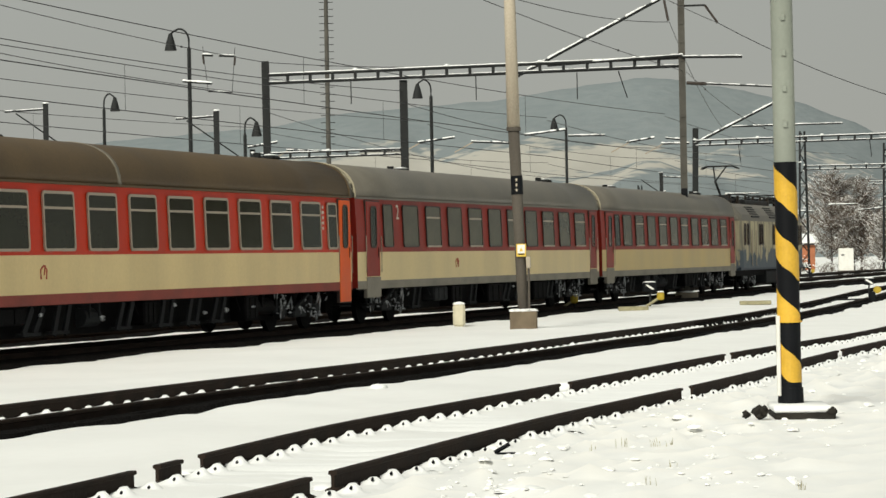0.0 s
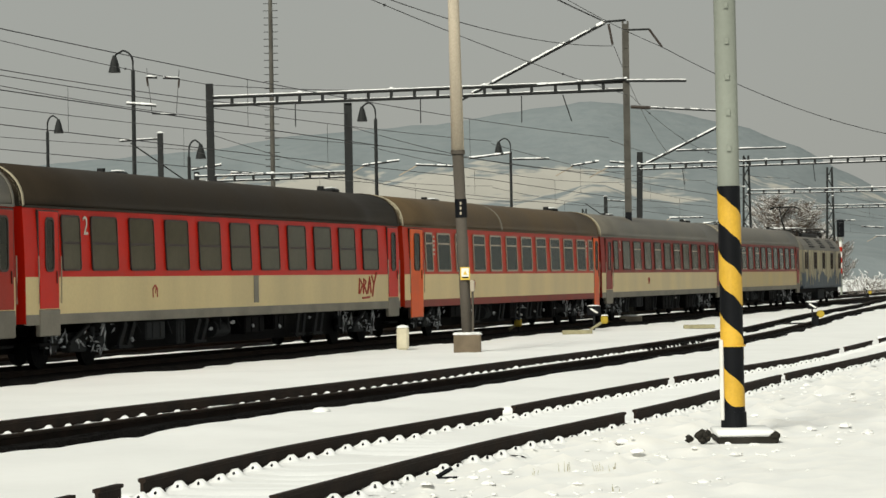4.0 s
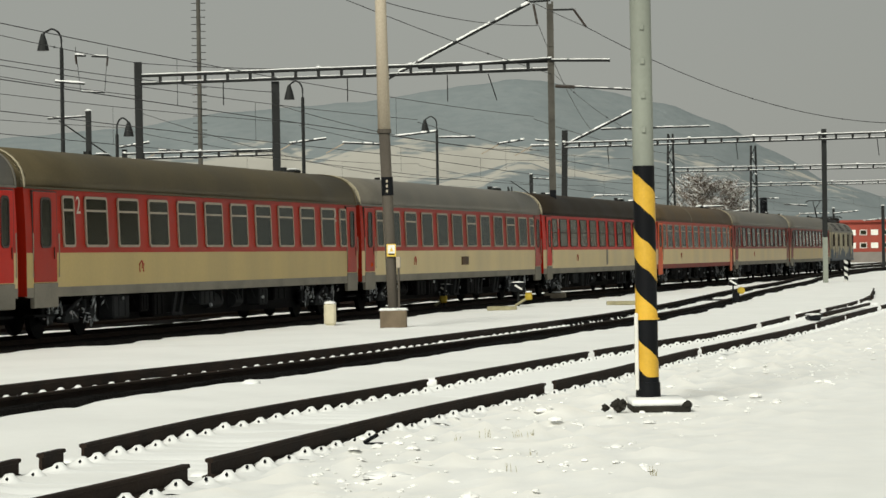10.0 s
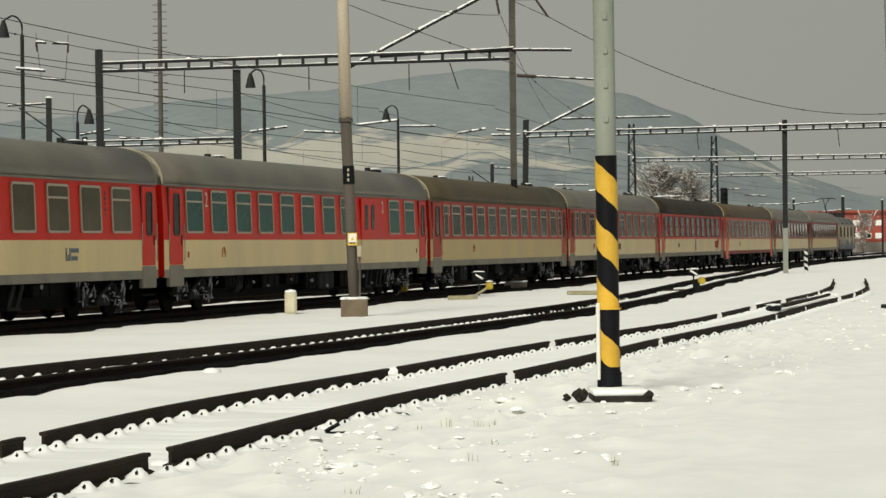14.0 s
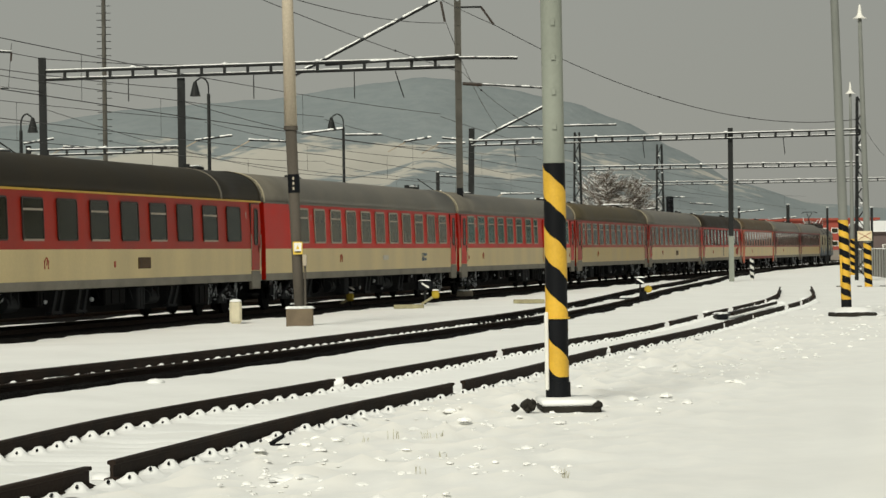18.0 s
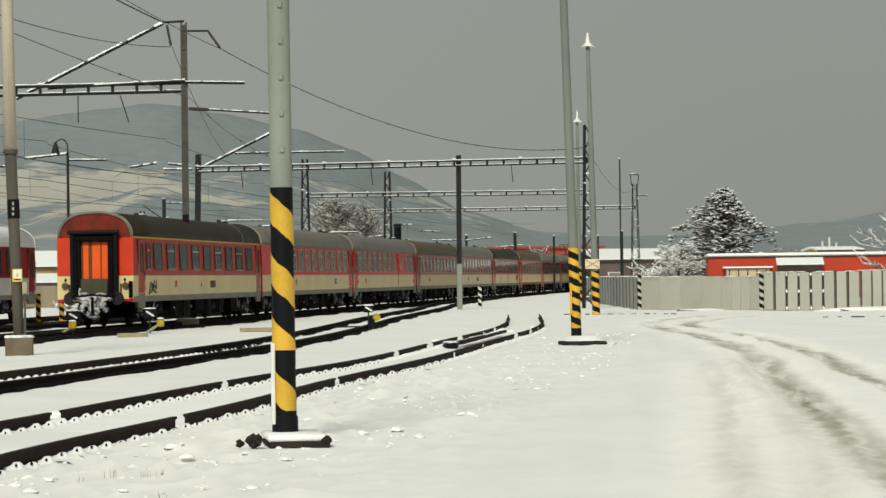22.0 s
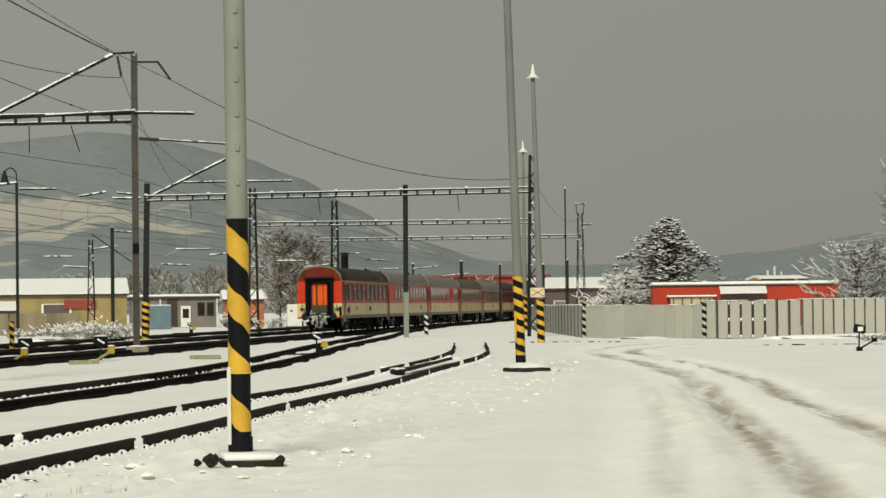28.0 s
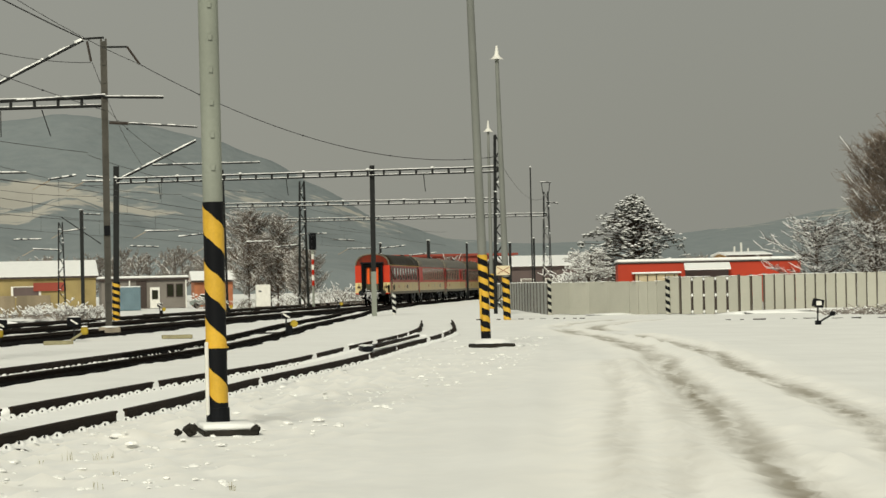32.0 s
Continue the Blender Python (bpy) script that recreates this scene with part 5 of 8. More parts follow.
def concrete_mast():
    m = thing("concrete_mast", Matrix.Identity(4), "weathered leaning concrete overhead line mast with warning sign", "mast")
    b, j, t = Vector((-1.12, 72.0, 0.2)), Vector((-1.29, 72.0, 5.12)), Vector((-1.36, 72.0, 10.6))
    part("lower_shaft", Mesh().tube([b, b + (j - b) * 0.5, j], 0.135, 14, r1=0.15), CONCRETE_DARK, m, "sooty lower concrete shaft", smooth=True)
    part("upper_shaft", Mesh().tube([j, j + (t - j) * 0.5, t], 0.17, 14, r1=0.135), CONCRETE, m, "pale stained upper concrete shaft", smooth=True)
    part("collar", Mesh().tube([j - Vector((0, 0, 0.05)), j + Vector((0, 0, 0.05))], 0.185, 14), CONCRETE_DARK, m)
    n = part("number_plate", Mesh().tube([(-1.225, 72.0, 3.44), (-1.24, 72.0, 3.92)], 0.158, 14), BLACK, m, "black painted band with white bars")
    for k in range(3):
        part("bar", Mesh().box((-1.24, 71.835, 3.55 + 0.13 * k), (0.045, 0.02, 0.07)), CONCRETE, n)
    s = part("warning_sign", Mesh().box((-1.15, 71.8, 2.0), (0.25, 0.02, 0.33), bevel=0.008), SIGN_YELLOW, m, "white and yellow high voltage sign")
    part("sign_face", Mesh().box((-1.15, 71.785, 2.03), (0.19, 0.012, 0.22)), WHITE, s)
    part("bar", Mesh().box((-1.15, 71.775, 1.9), (0.15, 0.01, 0.025)), BLACK, s)
    tri = Mesh().add([(-1.2, 71.775, 1.97), (-1.1, 71.775, 1.97), (-1.15, 71.775, 2.08)], [(0, 1, 2)])
    part("triangle", tri, SIGN_YELLOW, s)
    part("junction_box", Mesh().box((-0.97, 71.9, 1.68), (0.12, 0.2, 0.3), bevel=0.02), CONCRETE, m)
    part("conduit", Mesh().tube([(-0.97, 71.88, 0.35), (-0.97, 71.88, 1.55)], 0.03, 6), CONCRETE_DARK, m)
    part("foundation_block", Mesh().box((-1.12, 71.9, 0.14), (0.7, 0.7, 0.58), bevel=0.03), mat("brown_concrete", (0.18, 0.14, 0.095), 0.9, 0, 0.3, 2.0), m, "brown concrete foundation block")
    snow = Mesh()
    for k in range(9):
        snow.blob((-1.4 + 0.07 * k, 71.85 + 0.1 * (k % 2), 0.43), (0.11, 0.16, 0.07), rough=0.3, half=True)
    part("snow_cover", snow, SNOW_CAP, m, smooth=True)
    solid("marker_stone", Mesh().box((-2.93, 75.8, 0.28), (0.33, 0.3, 0.62), bevel=0.06), mat("whitewashed_stone", (0.62, 0.57, 0.42), 0.85, 0, 0.15, 4.0), "whitewashed rounded marker stone in the snow", "marker post")
    solid("marker_snow", Mesh().blob((-2.93, 75.8, 0.57), (0.17, 0.16, 0.08), rough=0.1, half=True), SNOW_CAP, "cap of snow on the marker stone", "snow", smooth=True)


def truss(parent, a, b, depth, step, thick=0.07, snow=True):
    """A ladder beam of two chords with posts between, snow lying on it."""
    a, b = Vector(a), Vector(b)
    up = Vector((0, 0, depth))
    part("upper_chord", Mesh().tube([a + up, b + up], thick, 6), DARK_STEEL, parent)
    part("lower_chord", Mesh().tube([a, b], thick, 6), DARK_STEEL, parent)
    n = max(2, int((b - a).length / step))
    for k in range(n + 1):
        p = a + (b - a) * (k / n)
        part("post", Mesh().box((p.x, p.y, p.z + depth / 2), (0.13, 0.08, depth)), DARK_STEEL, parent)
    if snow:
        s = Mesh()
        d = (b - a).normalized()
        m = max(8, int((b - a).length / 0.35))
        for z, r in ((depth + thick * 0.8, 0.032), (thick * 0.8, 0.026)):
            pts = [a + (b - a) * (k / m) + Vector((0, 0, z + 0.02 * random.random())) for k in range(m + 1)]
            s.tube(pts, r, 5)
        for k in range(0, n + 1, 4):
            p = a + (b - a) * (k / n)
            s.blob((p.x, p.y, p.z + depth + 0.1), (0.12, 0.1, 0.07), 6, 3)
        part("snow_cover", s, SNOW_CAP, parent, "snow lying on the beam", smooth=True)


def snowy_bar(parent, name, a, b, r, material, cover=0.8):
    """A bar with snow lying along it in uneven lengths."""
    a, b = Vector(a), Vector(b)
    part(name, Mesh().tube([a, (a + b) / 2, b], r, 8), material, parent)
    length, snow, u = (b - a).length, Mesh(), 0.0
    while u < 1.0:
        v = min(1.0, u + random.uniform(0.25, 0.7) / length)
        fat = r * cover * random.uniform(0.55, 1.15)
        pts = [a + (b - a) * (u + (v - u) * k / 4) + Vector((0, 0, r * 0.75 + random.uniform(0.0, 0.022))) for k in range(5)]
        snow.tube(pts, fat, 6, r1=fat * random.uniform(0.5, 1.1))
        u = v + (random.uniform(0.03, 0.3) / length if random.random() < 0.35 else -0.02)
    part("snow_cover", snow, SNOW_CAP, parent, smooth=True)


def plain_mast(parent, base, top, w, material=None):
    base, top = Vector(base), Vector(top)
    me = Mesh()
    fr = [(base, Vector((1, 0, 0)), Vector((0, 1, 0))), (top, Vector((1, 0, 0)), Vector((0, 1, 0)))]
    h = w / 2
    prof = [(-h, -h), (h, -h), (h, -h * 0.7), (h * 0.2, -h * 0.7), (h * 0.2, h * 0.7), (h, h * 0.7), (h, h), (-h, h), (-h, h * 0.7), (-h * 0.2, h * 0.7), (-h * 0.2, -h * 0.7), (-h, -h * 0.7)]
    me.sweep(prof, fr)
    return part("mast", me, material or DARK_STEEL, parent)


def lattice_mast(name, base, top, w, label, group="lattice masts", stout=0.1):
    base, top = Vector(base), Vector(top)
    m = thing(name, Matrix.Identity(4), label, "lattice mast", group)
    for sx in (-1, 1):
        for sy in (-1, 1):
            part("leg", Mesh().tube([base + Vector((sx * w / 2, sy * w / 2, 0)), top + Vector((sx * w * 0.24, sy * w * 0.24, 0))], stout * w, 5), DARK_STEEL, m)
    n = int((top.z - base.z) / (w * 1.1))
    for k in range(n):
        f0, f1 = k / n, (k + 1) / n
        a, b = base + (top - base) * f0, base + (top - base) * f1
        wa, wb = w / 2 * (1 - 0.52 * f0), w / 2 * (1 - 0.52 * f1)
        s = 1 if k % 2 else -1
        part("brace", Mesh().tube([a + Vector((-s * wa, -wa, 0)), b + Vector((s * wb, -wb, 0))], stout * 0.55 * w, 4), DARK_STEEL, m)
        part("brace", Mesh().tube([a + Vector((-wa, -s * wa, 0)), b + Vector((-wb, s * wb, 0))], stout * 0.55 * w, 4), DARK_STEEL, m)
    snow = Mesh()
    for k in range(n):
        a = base + (top - base) * ((k + random.random()) / n)
        snow.blob((a.x + random.uniform(-0.4, 0.4) * w, a.y - w * 0.4, a.z), (random.uniform(0.05, 0.14), 0.08, random.uniform(0.03, 0.06)), 6, 3, 0.3)
    part("snow_cover", snow, SNOW_CAP, m)
    return m


def cantilever(parent, root, tip, drop, snow=True):
    """A bracket arm with its stay and the insulators at the mast."""
    root, tip = Vector(root), Vector(tip)
    part("insulator", Mesh().tube([root, root + (tip - root) * 0.22], 0.07, 8), INSULATOR, parent)
    snowy_bar(parent, "arm", root + (tip - root) * 0.2, tip, 0.035, DARK_STEEL)
    part("stay", Mesh().tube([root + Vector((0, 0, -drop)), tip], 0.03, 6), DARK_STEEL, parent)


def gantries():
    # first gantry: dark masts at the far side, a channel-section mast at the near side
    g = thing("overhead_gantry", Matrix.Identity(4), "snow-topped overhead line gantry on steel masts across the tracks", "gantry", "gantries")
    plain_mast(g, (-12.55, 117.83, 0), (-12.6, 117.83, 10.34), 0.3)
    plain_mast(g, (-6.66, 116.8, 0), (-6.68, 116.8, 9.35), 0.32)
    truss(g, (-12.6, 117.83, 9.4), (4.92, 113.9, 9.5), 0.34, 0.95)
    for s in (-1, 1):
        part("mast_channel", Mesh().box((4.88 + s * 0.1, 113.9, 6.15), (0.07, 0.2, 12.3)), MAST_GREY, g, "channel of the built-up mast")
    part("web", Mesh().box((4.88, 113.86, 6.1), (0.2, 0.06, 12.2)), MAST_GREY, g, "web of the built-up mast")
    for k in range(16):
        part("batten", Mesh().box((4.88, 113.795, 0.6 + 0.76 * k), (0.24, 0.012, 0.07)), MAST_GREY, g)
    part("number_plate", Mesh().box((4.88, 113.76, 4.3), (0.26, 0.02, 0.4)), BLACK, g)
    part("footing", Mesh().box((4.9, 113.9, 0.1), (0.9, 0.8, 0.35), bevel=0.05), CONCRETE, g)
    part("snow_cover", Mesh().blob((4.9, 113.8, 0.26), (0.38, 0.36, 0.07), half=True), SNOW_CAP, g, smooth=True)
    snowy_bar(g, "tip_bar", (4.9, 113.7, 9.85), (7.25, 112.8, 9.75), 0.055, DARK_STEEL)
    snowy_bar(g, "top_bar", (-0.6, 115.2, 9.72), (4.9, 113.7, 9.92), 0.05, DARK_STEEL)
    snowy_bar(g, "stay_tube", (-1.9, 117.0, 9.42), (4.05, 113.9, 12.25), 0.062, DARK_STEEL, 1.25)
    part("top_arm", Mesh().tube([(4.05, 113.9, 12.3), (4.9, 113.9, 12.35)], 0.05, 6), DARK_STEEL, g)
    part("side_arm", Mesh().tube([(4.9, 113.9, 11.95), (5.85, 113.8, 11.95)], 0.045, 6), DARK_STEEL, g)
    part("insulator", Mesh().tube([(5.85, 113.8, 11.95), (6.35, 113.6, 11.2)], 0.05, 6), INSULATOR, g)
    part("insulator", Mesh().tube([(4.2, 113.9, 12.2), (4.35, 113.8, 11.35)], 0.05, 6), INSULATOR, g)
    cantilever(g, (5.05, 113.85, 8.8), (8.7, 113.6, 8.55), 0.0)
    for x, dz in ((-8.9, 1.0), (-3.6, 1.0), (0.6, 1.1), (2.3, 1.1)):
        part("hanger", Mesh().tube([(x, 116.9 - 0.224 * (x + 8.7) / 1.0 * 0.9, 9.4), (x + (0.35 if x > 1 else 0), 116.9 - 0.224 * (x + 8.7) * 0.9, 9.4 - dz)], 0.024, 5), DARK_STEEL, g)
    # second gantry
    g = thing("overhead_gantry", Matrix.Identity(4), "second snow-covered overhead gantry with ladder beam", "gantry", "gantries")
    plain_mast(g, (7.68, 165.8, 0), (7.86, 165.8, 9.3), 0.34)
    y, b = Mesh(), Mesh()
    stripe_bands(y, b, Vector((7.68, 165.8, 0)), Vector((7.86, 165.8, 9.3)), 0.235, 0.0, 2.3, 5.5)
    part("yellow_band", y, YELLOW, g, "yellow hazard bands")
    part("black_band", b, BLACK, g, "black hazard bands")
    plain_mast(g, (22.36, 158.4, 2.6), (22.39, 158.4, 8.82), 0.26)
    plain_mast(g, (22.36, 158.4, 0), (22.36, 158.4, 2.6), 0.27, POLE_GREY)
    truss(g, (7.7, 163.9, 8.18), (29.3, 155.3, 8.22), 0.28, 0.95, 0.05)
    snowy_bar(g, "stay_tube", (7.7, 163.9, 8.3), (12.5, 163.5, 10.65), 0.072, DARK_STEEL, 1.0)
    snowy_bar(g, "arm", (9.9, 163.7, 9.25), (16.3, 163.2, 9.3), 0.05, DARK_STEEL)
    for x in (10.2, 17.5, 25.2):
        part("hanger", Mesh().tube([(x, 163.9 - 0.398 * (x - 7.7), 8.2), (x + 0.1, 163.9 - 0.398 * (x - 7.7), 7.2)], 0.024, 5), DARK_STEEL, g)
    # lower beam behind the first gantry
    g = thing("overhead_gantry", Matrix.Identity(4), "low snow-lined gantry beam behind the first one", "gantry", "gantries")
    truss(g, polar(-6.4, 150, 7.35), polar(-3.3, 150, 7.5), 0.28, 0.95, 0.05)
    for az in (-6.4, -3.3):
        plain_mast(g, polar(az, 150.3), polar(az, 150.3, 7.9), 0.26)
    # third and fourth, on lattice masts
    g = thing("overhead_gantry", Matrix.Identity(4), "distant snow-lined gantry beam between lattice masts", "gantry", "gantries")
    truss(g, (18.9, 219.2, 8.28), (39.7, 211.3, 8.14), 0.28, 1.2, 0.05)
    g = thing("overhead_gantry", Matrix.Identity(4), "thin gantry beam under snow beyond lattice masts", "gantry", "gantries")
    truss(g, (26.9, 268.7, 8.2), (53.0, 256.6, 8.1), 0.26, 1.5, 0.05)
    lattice_mast("lattice_mast", (29.3, 155.2, 0), (29.3, 155.2, 10.35), 0.62, "dark steel lattice mast with clinging snow")
    lattice_mast("lattice_mast", (18.75, 219.2, 0), (18.75, 219.2, 11.3), 0.75, "dark steel lattice mast near the bare tree")
    lattice_mast("lattice_mast", (28.66, 248.3, 0), (28.66, 248.3, 11.4), 0.8, "lattice mast with bracket arms beyond the signal")
    m = lattice_mast("lattice_mast", (53.0, 256.6, 0), (53.0, 256.6, 10.4), 0.8, "tall thin lattice mast with a head frame", stout=0.05)
    for x in (-0.3, 0.3):
        part("head_post", Mesh().tube([(53.0 + x, 256.6, 10.3), (53.0 + x * 1.3, 256.6, 11.3)], 0.04, 5), DARK_STEEL, m)
    snowy_bar(m, "head_bar", (52.5, 256.6, 11.3), (53.5, 256.6, 11.3), 0.05, DARK_STEEL)
    snowy_bar(m, "arm", (53.0, 256.6, 9.4), (54.2, 256.6, 9.3), 0.05, DARK_STEEL)
    lattice_mast("lattice_mast", (5.3, 195, 0), (5.3, 195, 6.7), 0.52, "dark lattice mast in front of the yellow hall")
    # slim single masts
    for az, d, h, w in ((-7.13, 150, 10.0, 0.28), (11.36, 210, 10.6, 0.09), (11.4, 262, 6.0, 0.16), (2.0, 217, 8.2, 0.28), (8.2, 300, 6.4, 0.22), (9.2, 300, 6.6, 0.3), (10.0, 300, 6.2, 0.2), (10.9, 310, 6.3, 0.25), (-10.6, 150, 10.5, 0.25)):
        p = polar(az, d)
        m = thing("line_mast", Matrix.Identity(4), "plain dark steel mast of the overhead line", "mast", "line masts")
        plain_mast(m, p, p + Vector((0, 0, h)), w)
        a = p + Vector((0, 0, h - 0.3))
        if d < 230 and az < 5:
            snowy_bar(m, "arm", a, a + Vector((-2.2 if az < 0 else 1.5, 0, -0.1)), 0.05, DARK_STEEL)
            part("strut", Mesh().tube([a + Vector((-1.6, 0, -0.2)), a + Vector((1.5, 0, -2.4))], 0.04, 5), DARK_STEEL, m)
        part("snow_cover", Mesh().blob((p.x, p.y, h), (w * 0.7, w * 0.7, 0.1), half=True), SNOW_CAP, m)


def lamp_post(az, d, h, side, label, reach=0.75):
    """A swan-neck yard lamp with a bell shade."""
    p = polar(az, d)
    m = thing("yard_lamp", Matrix.Identity(4), label, "lamp post", "yard lamps")
    pts = [p, p + Vector((0, 0, h - 0.9))]
    part("post", Mesh().tube(pts, 0.11, 8, r1=0.09), DARK_STEEL, m)
    neck = [p + Vector((0, 0, h - 0.9))]
    for k in range(9):
        a = math.pi * k / 10
        neck.append(p + Vector((side * reach * 0.5 * (1 - math.cos(a)), 0, h - 0.55 + 0.55 * math.sin(a) * (1 if k < 6 else 0.9))))
    part("swan_neck", Mesh().tube(neck, 0.05, 6), DARK_STEEL, m)
    e = neck[-1]
    part("bell_shade", Mesh().tube([e + Vector((0, 0, 0.05)), e + Vector((0, 0, -0.3)), e + Vector((0, 0, -0.75))], 0.08, 12, r1=0.29), DARK_STEEL, m, "dark bell-shaped lamp shade")
    return m


def sag(a, b, dip, n=24):
    a, b = Vector(a), Vector(b)
    return [a + (b - a) * (k / n) + Vector((0, 0, -dip * 4 * (k / n) * (1 - k / n))) for k in range(n + 1)]


def wire(a, b, dip, r=0.014, label="thin dark overhead wire between the masts", name="overhead_wire", beads=0):
    w = thing(name, Matrix.Identity(4), label, "wire", "overhead wires")
    pts = sag(a, b, dip)
    part("strand", Mesh().tube(pts, r, 4), WIRE, w)
    for k in range(beads):
        p = pts[int((k + 0.5) * len(pts) / beads)]
        part("clamp", Mesh().box(p, (0.07, 0.07, 0.07)), WIRE, w)


CATENARIES = []


def catenary(off, s0, s1, z_contact, z_carrier, dip, hangers):
    """Carrier wire, contact wire and droppers over one track."""
    w = thing("catenary", Matrix.Identity(4), "carrier and contact wire with thin droppers above a track", "wire", "overhead wires")
    up = sag(running(s0, off, z_carrier), running(s1, off, z_carrier), dip)
    lo = sag(running(s0, off, z_contact), running(s1, off, z_contact), 0.12)
    part("carrier", Mesh().tube(up, 0.011, 4), WIRE, w)
    part("contact_wire", Mesh().tube(lo, 0.012, 4), WIRE, w)
    for k in range(1, hangers):
        i = int(k * 24 / hangers)
        part("dropper", Mesh().tube([up[i], lo[i]], 0.006, 4), WIRE, w)
    CATENARIES.append(w)


def wires():
    for off in (0.0, 5.0, 10.2, 18.0):
        catenary(off, 30, 118, 6.0, 7.6, 0.5, 4)
        catenary(off, 118, 168, 6.0, 7.5, 0.4, 3)
        catenary(off, 168, 225, 6.0, 7.4, 0.4, 3)
        catenary(off, 225, 300, 6.0, 7.4, 0.4, 3)
    # feeders from the near masts to the second gantry and beyond
    wire((4.35, 113.8, 11.3), (-9.0, 45, 9.9), 1.1)
    wire((4.05, 113.9, 12.3), (-13, 45, 15.2), 0.6, 0.03, "thick dark feeder wire above the yard")
    wire((4.9, 113.9, 9.3), (-12.0, 50, 11.6), 0.5, beads=3)
    wire((6.35, 113.6, 11.2), (29.3, 155.2, 9.1), 1.5, 0.018, beads=4)
    wire((5.0, 113.8, 9.3), (12.4, 163.4, 8.9), 0.4, beads=3)
    wire((4.4, 113.8, 11.3), (9.5, 163.6, 9.0), 0.5)
    wire((6.35, 113.6, 11.2), (-6.0, 60, 13.2), 0.6)
    wire((-12.6, 117.83, 10.3), (-26, 60, 11.9), 0.5, beads=3)
    wire((-12.6, 117.83, 10.3), (4.9, 113.9, 9.95), 0.35)
    wire((-12.6, 117.83, 8.9), (-24, 60, 9.6), 0.5, beads=3)
    wire((-6.7, 116.8, 8.9), (-22, 60, 9.0), 0.5)
    wire((-6.7, 116.8, 8.4), (8.0, 165.8, 8.2), 0.7)
    wire((-12.6, 117.83, 8.2), (2.0, 217, 7.9), 0.8)
    wire((29.3, 155.2, 9.0), (53.0, 256.6, 10.0), 1.2)


def hanging_frame():
    """A pair of snowy bars hung on thin lines from the wires above the far tracks."""
    w = CATENARIES[0]
    a, b, c, d = polar(-7.38, 125, 11.13), polar(-6.72, 125, 11.06), polar(-7.28, 125, 9.5), polar(-6.79, 125, 9.45)
    snowy_bar(w, "frame_bar", a, a + (b - a) * 0.32, 0.05, DARK_STEEL, 1.0)
    snowy_bar(w, "frame_bar", a + (b - a) * 0.5, b, 0.05, DARK_STEEL, 1.0)
    snowy_bar(w, "frame_bar", c, d, 0.03, DARK_STEEL, 1.0)
    for p, q in ((a, c), (b, d)):
        part("frame_line", Mesh().tube([p + Vector((0, 0, 0.4)), q], 0.012, 4), WIRE, w)
        part("insulator", Mesh().tube([p, p + (q - p) * 0.25], 0.05, 6), INSULATOR, w)


def bracket_clutter():
    """Short snow-laden bracket arms hung on the wires between the masts."""
    spots = [(-0.8, 150, 8.4, 2.2), (-1.9, 150, 8.1, 2.2), (0.1, 152, 8.4, 2.0), (1.3, 160, 8.3, 1.6), (2.1, 160, 8.5, 1.2), (2.0, 158, 8.1, 1.6),
             (-6.5, 150, 8.0, 1.6), (-5.7, 152, 7.9, 2.2), (-4.2, 158, 8.0, 2.4), (-3.0, 150, 8.1, 2.0), (-7.8, 124, 9.9, 1.3),
             (3.3, 215, 6.4, 2.6), (4.0, 230, 6.2, 2.4), (4.5, 240, 5.4, 2.6), (5.4, 250, 6.0, 2.4), (6.0, 260, 5.6, 2.8), (7.2, 270, 6.4, 2.2), (7.5, 280, 5.6, 3.0), (8.2, 290, 5.7, 2.6), (1.0, 230, 5.4, 2.2), (0.6, 240, 6.4, 2.4), (1.6, 235, 6.9, 2.0), (3.0, 236, 5.6, 2.4), (6.6, 280, 7.2, 2.4), (8.8, 300, 5.0, 3.0)]
    for i, (az, d, z, l) in enumerate(spots):
        p = polar(az, d, z)
        m = CATENARIES[(i * 3 + (1 if d < 170 else 2)) % len(CATENARIES)]
        q = p + Vector((l, 0.1, (0.25 if i % 3 == 0 else 0.0) - (0.12 if i % 3 == 1 else 0)))
        snowy_bar(m, "bracket_arm", p, q, 0.05, DARK_STEEL, 1.25)
        if i % 2:
            part("strut", Mesh().tube([p + Vector((0.1, 0, -0.02)), p + Vector((-0.9, 0, -0.55))], 0.035, 5), ALLOY, m)


near_masts()
concrete_mast()
gantries()
lamp_post(-7.66, 130, 12.75, -1, "tall swan-neck yard lamp with dark bell shade", 0.95)
lamp_post(-6.55, 150, 9.6, 1, "short swan-neck yard lamp with bell shade", 0.7)
lamp_post(-2.71, 150, 11.5, -1, "swan-neck yard lamp behind the train", 0.8)
lamp_post(0.06, 190, 11.5, -1, "swan-neck yard lamp dusted with snow", 0.9)
lamp_post(-9.42, 160, 11.6, 1, "distant swan-neck yard lamp", 0.7)
wires()
bracket_clutter()
hanging_frame()
ANT = thing("antenna_mast", Matrix.Identity(4), "tall thin steel mast with climbing rungs", "mast")
part("shaft", Mesh().tube([polar(-4.84, 165), polar(-4.84, 165, 22)], 0.16, 8, r1=0.11), MAST_GREY, ANT)
for k in range(34):
    part("rung", Mesh().tube([polar(-4.84, 165, 7.5 + 0.42 * k) + Vector((-0.42, 0, 0)), polar(-4.84, 165, 7.5 + 0.42 * k) + Vector((0.42, 0, 0))], 0.02, 4), DARK_STEEL, ANT)


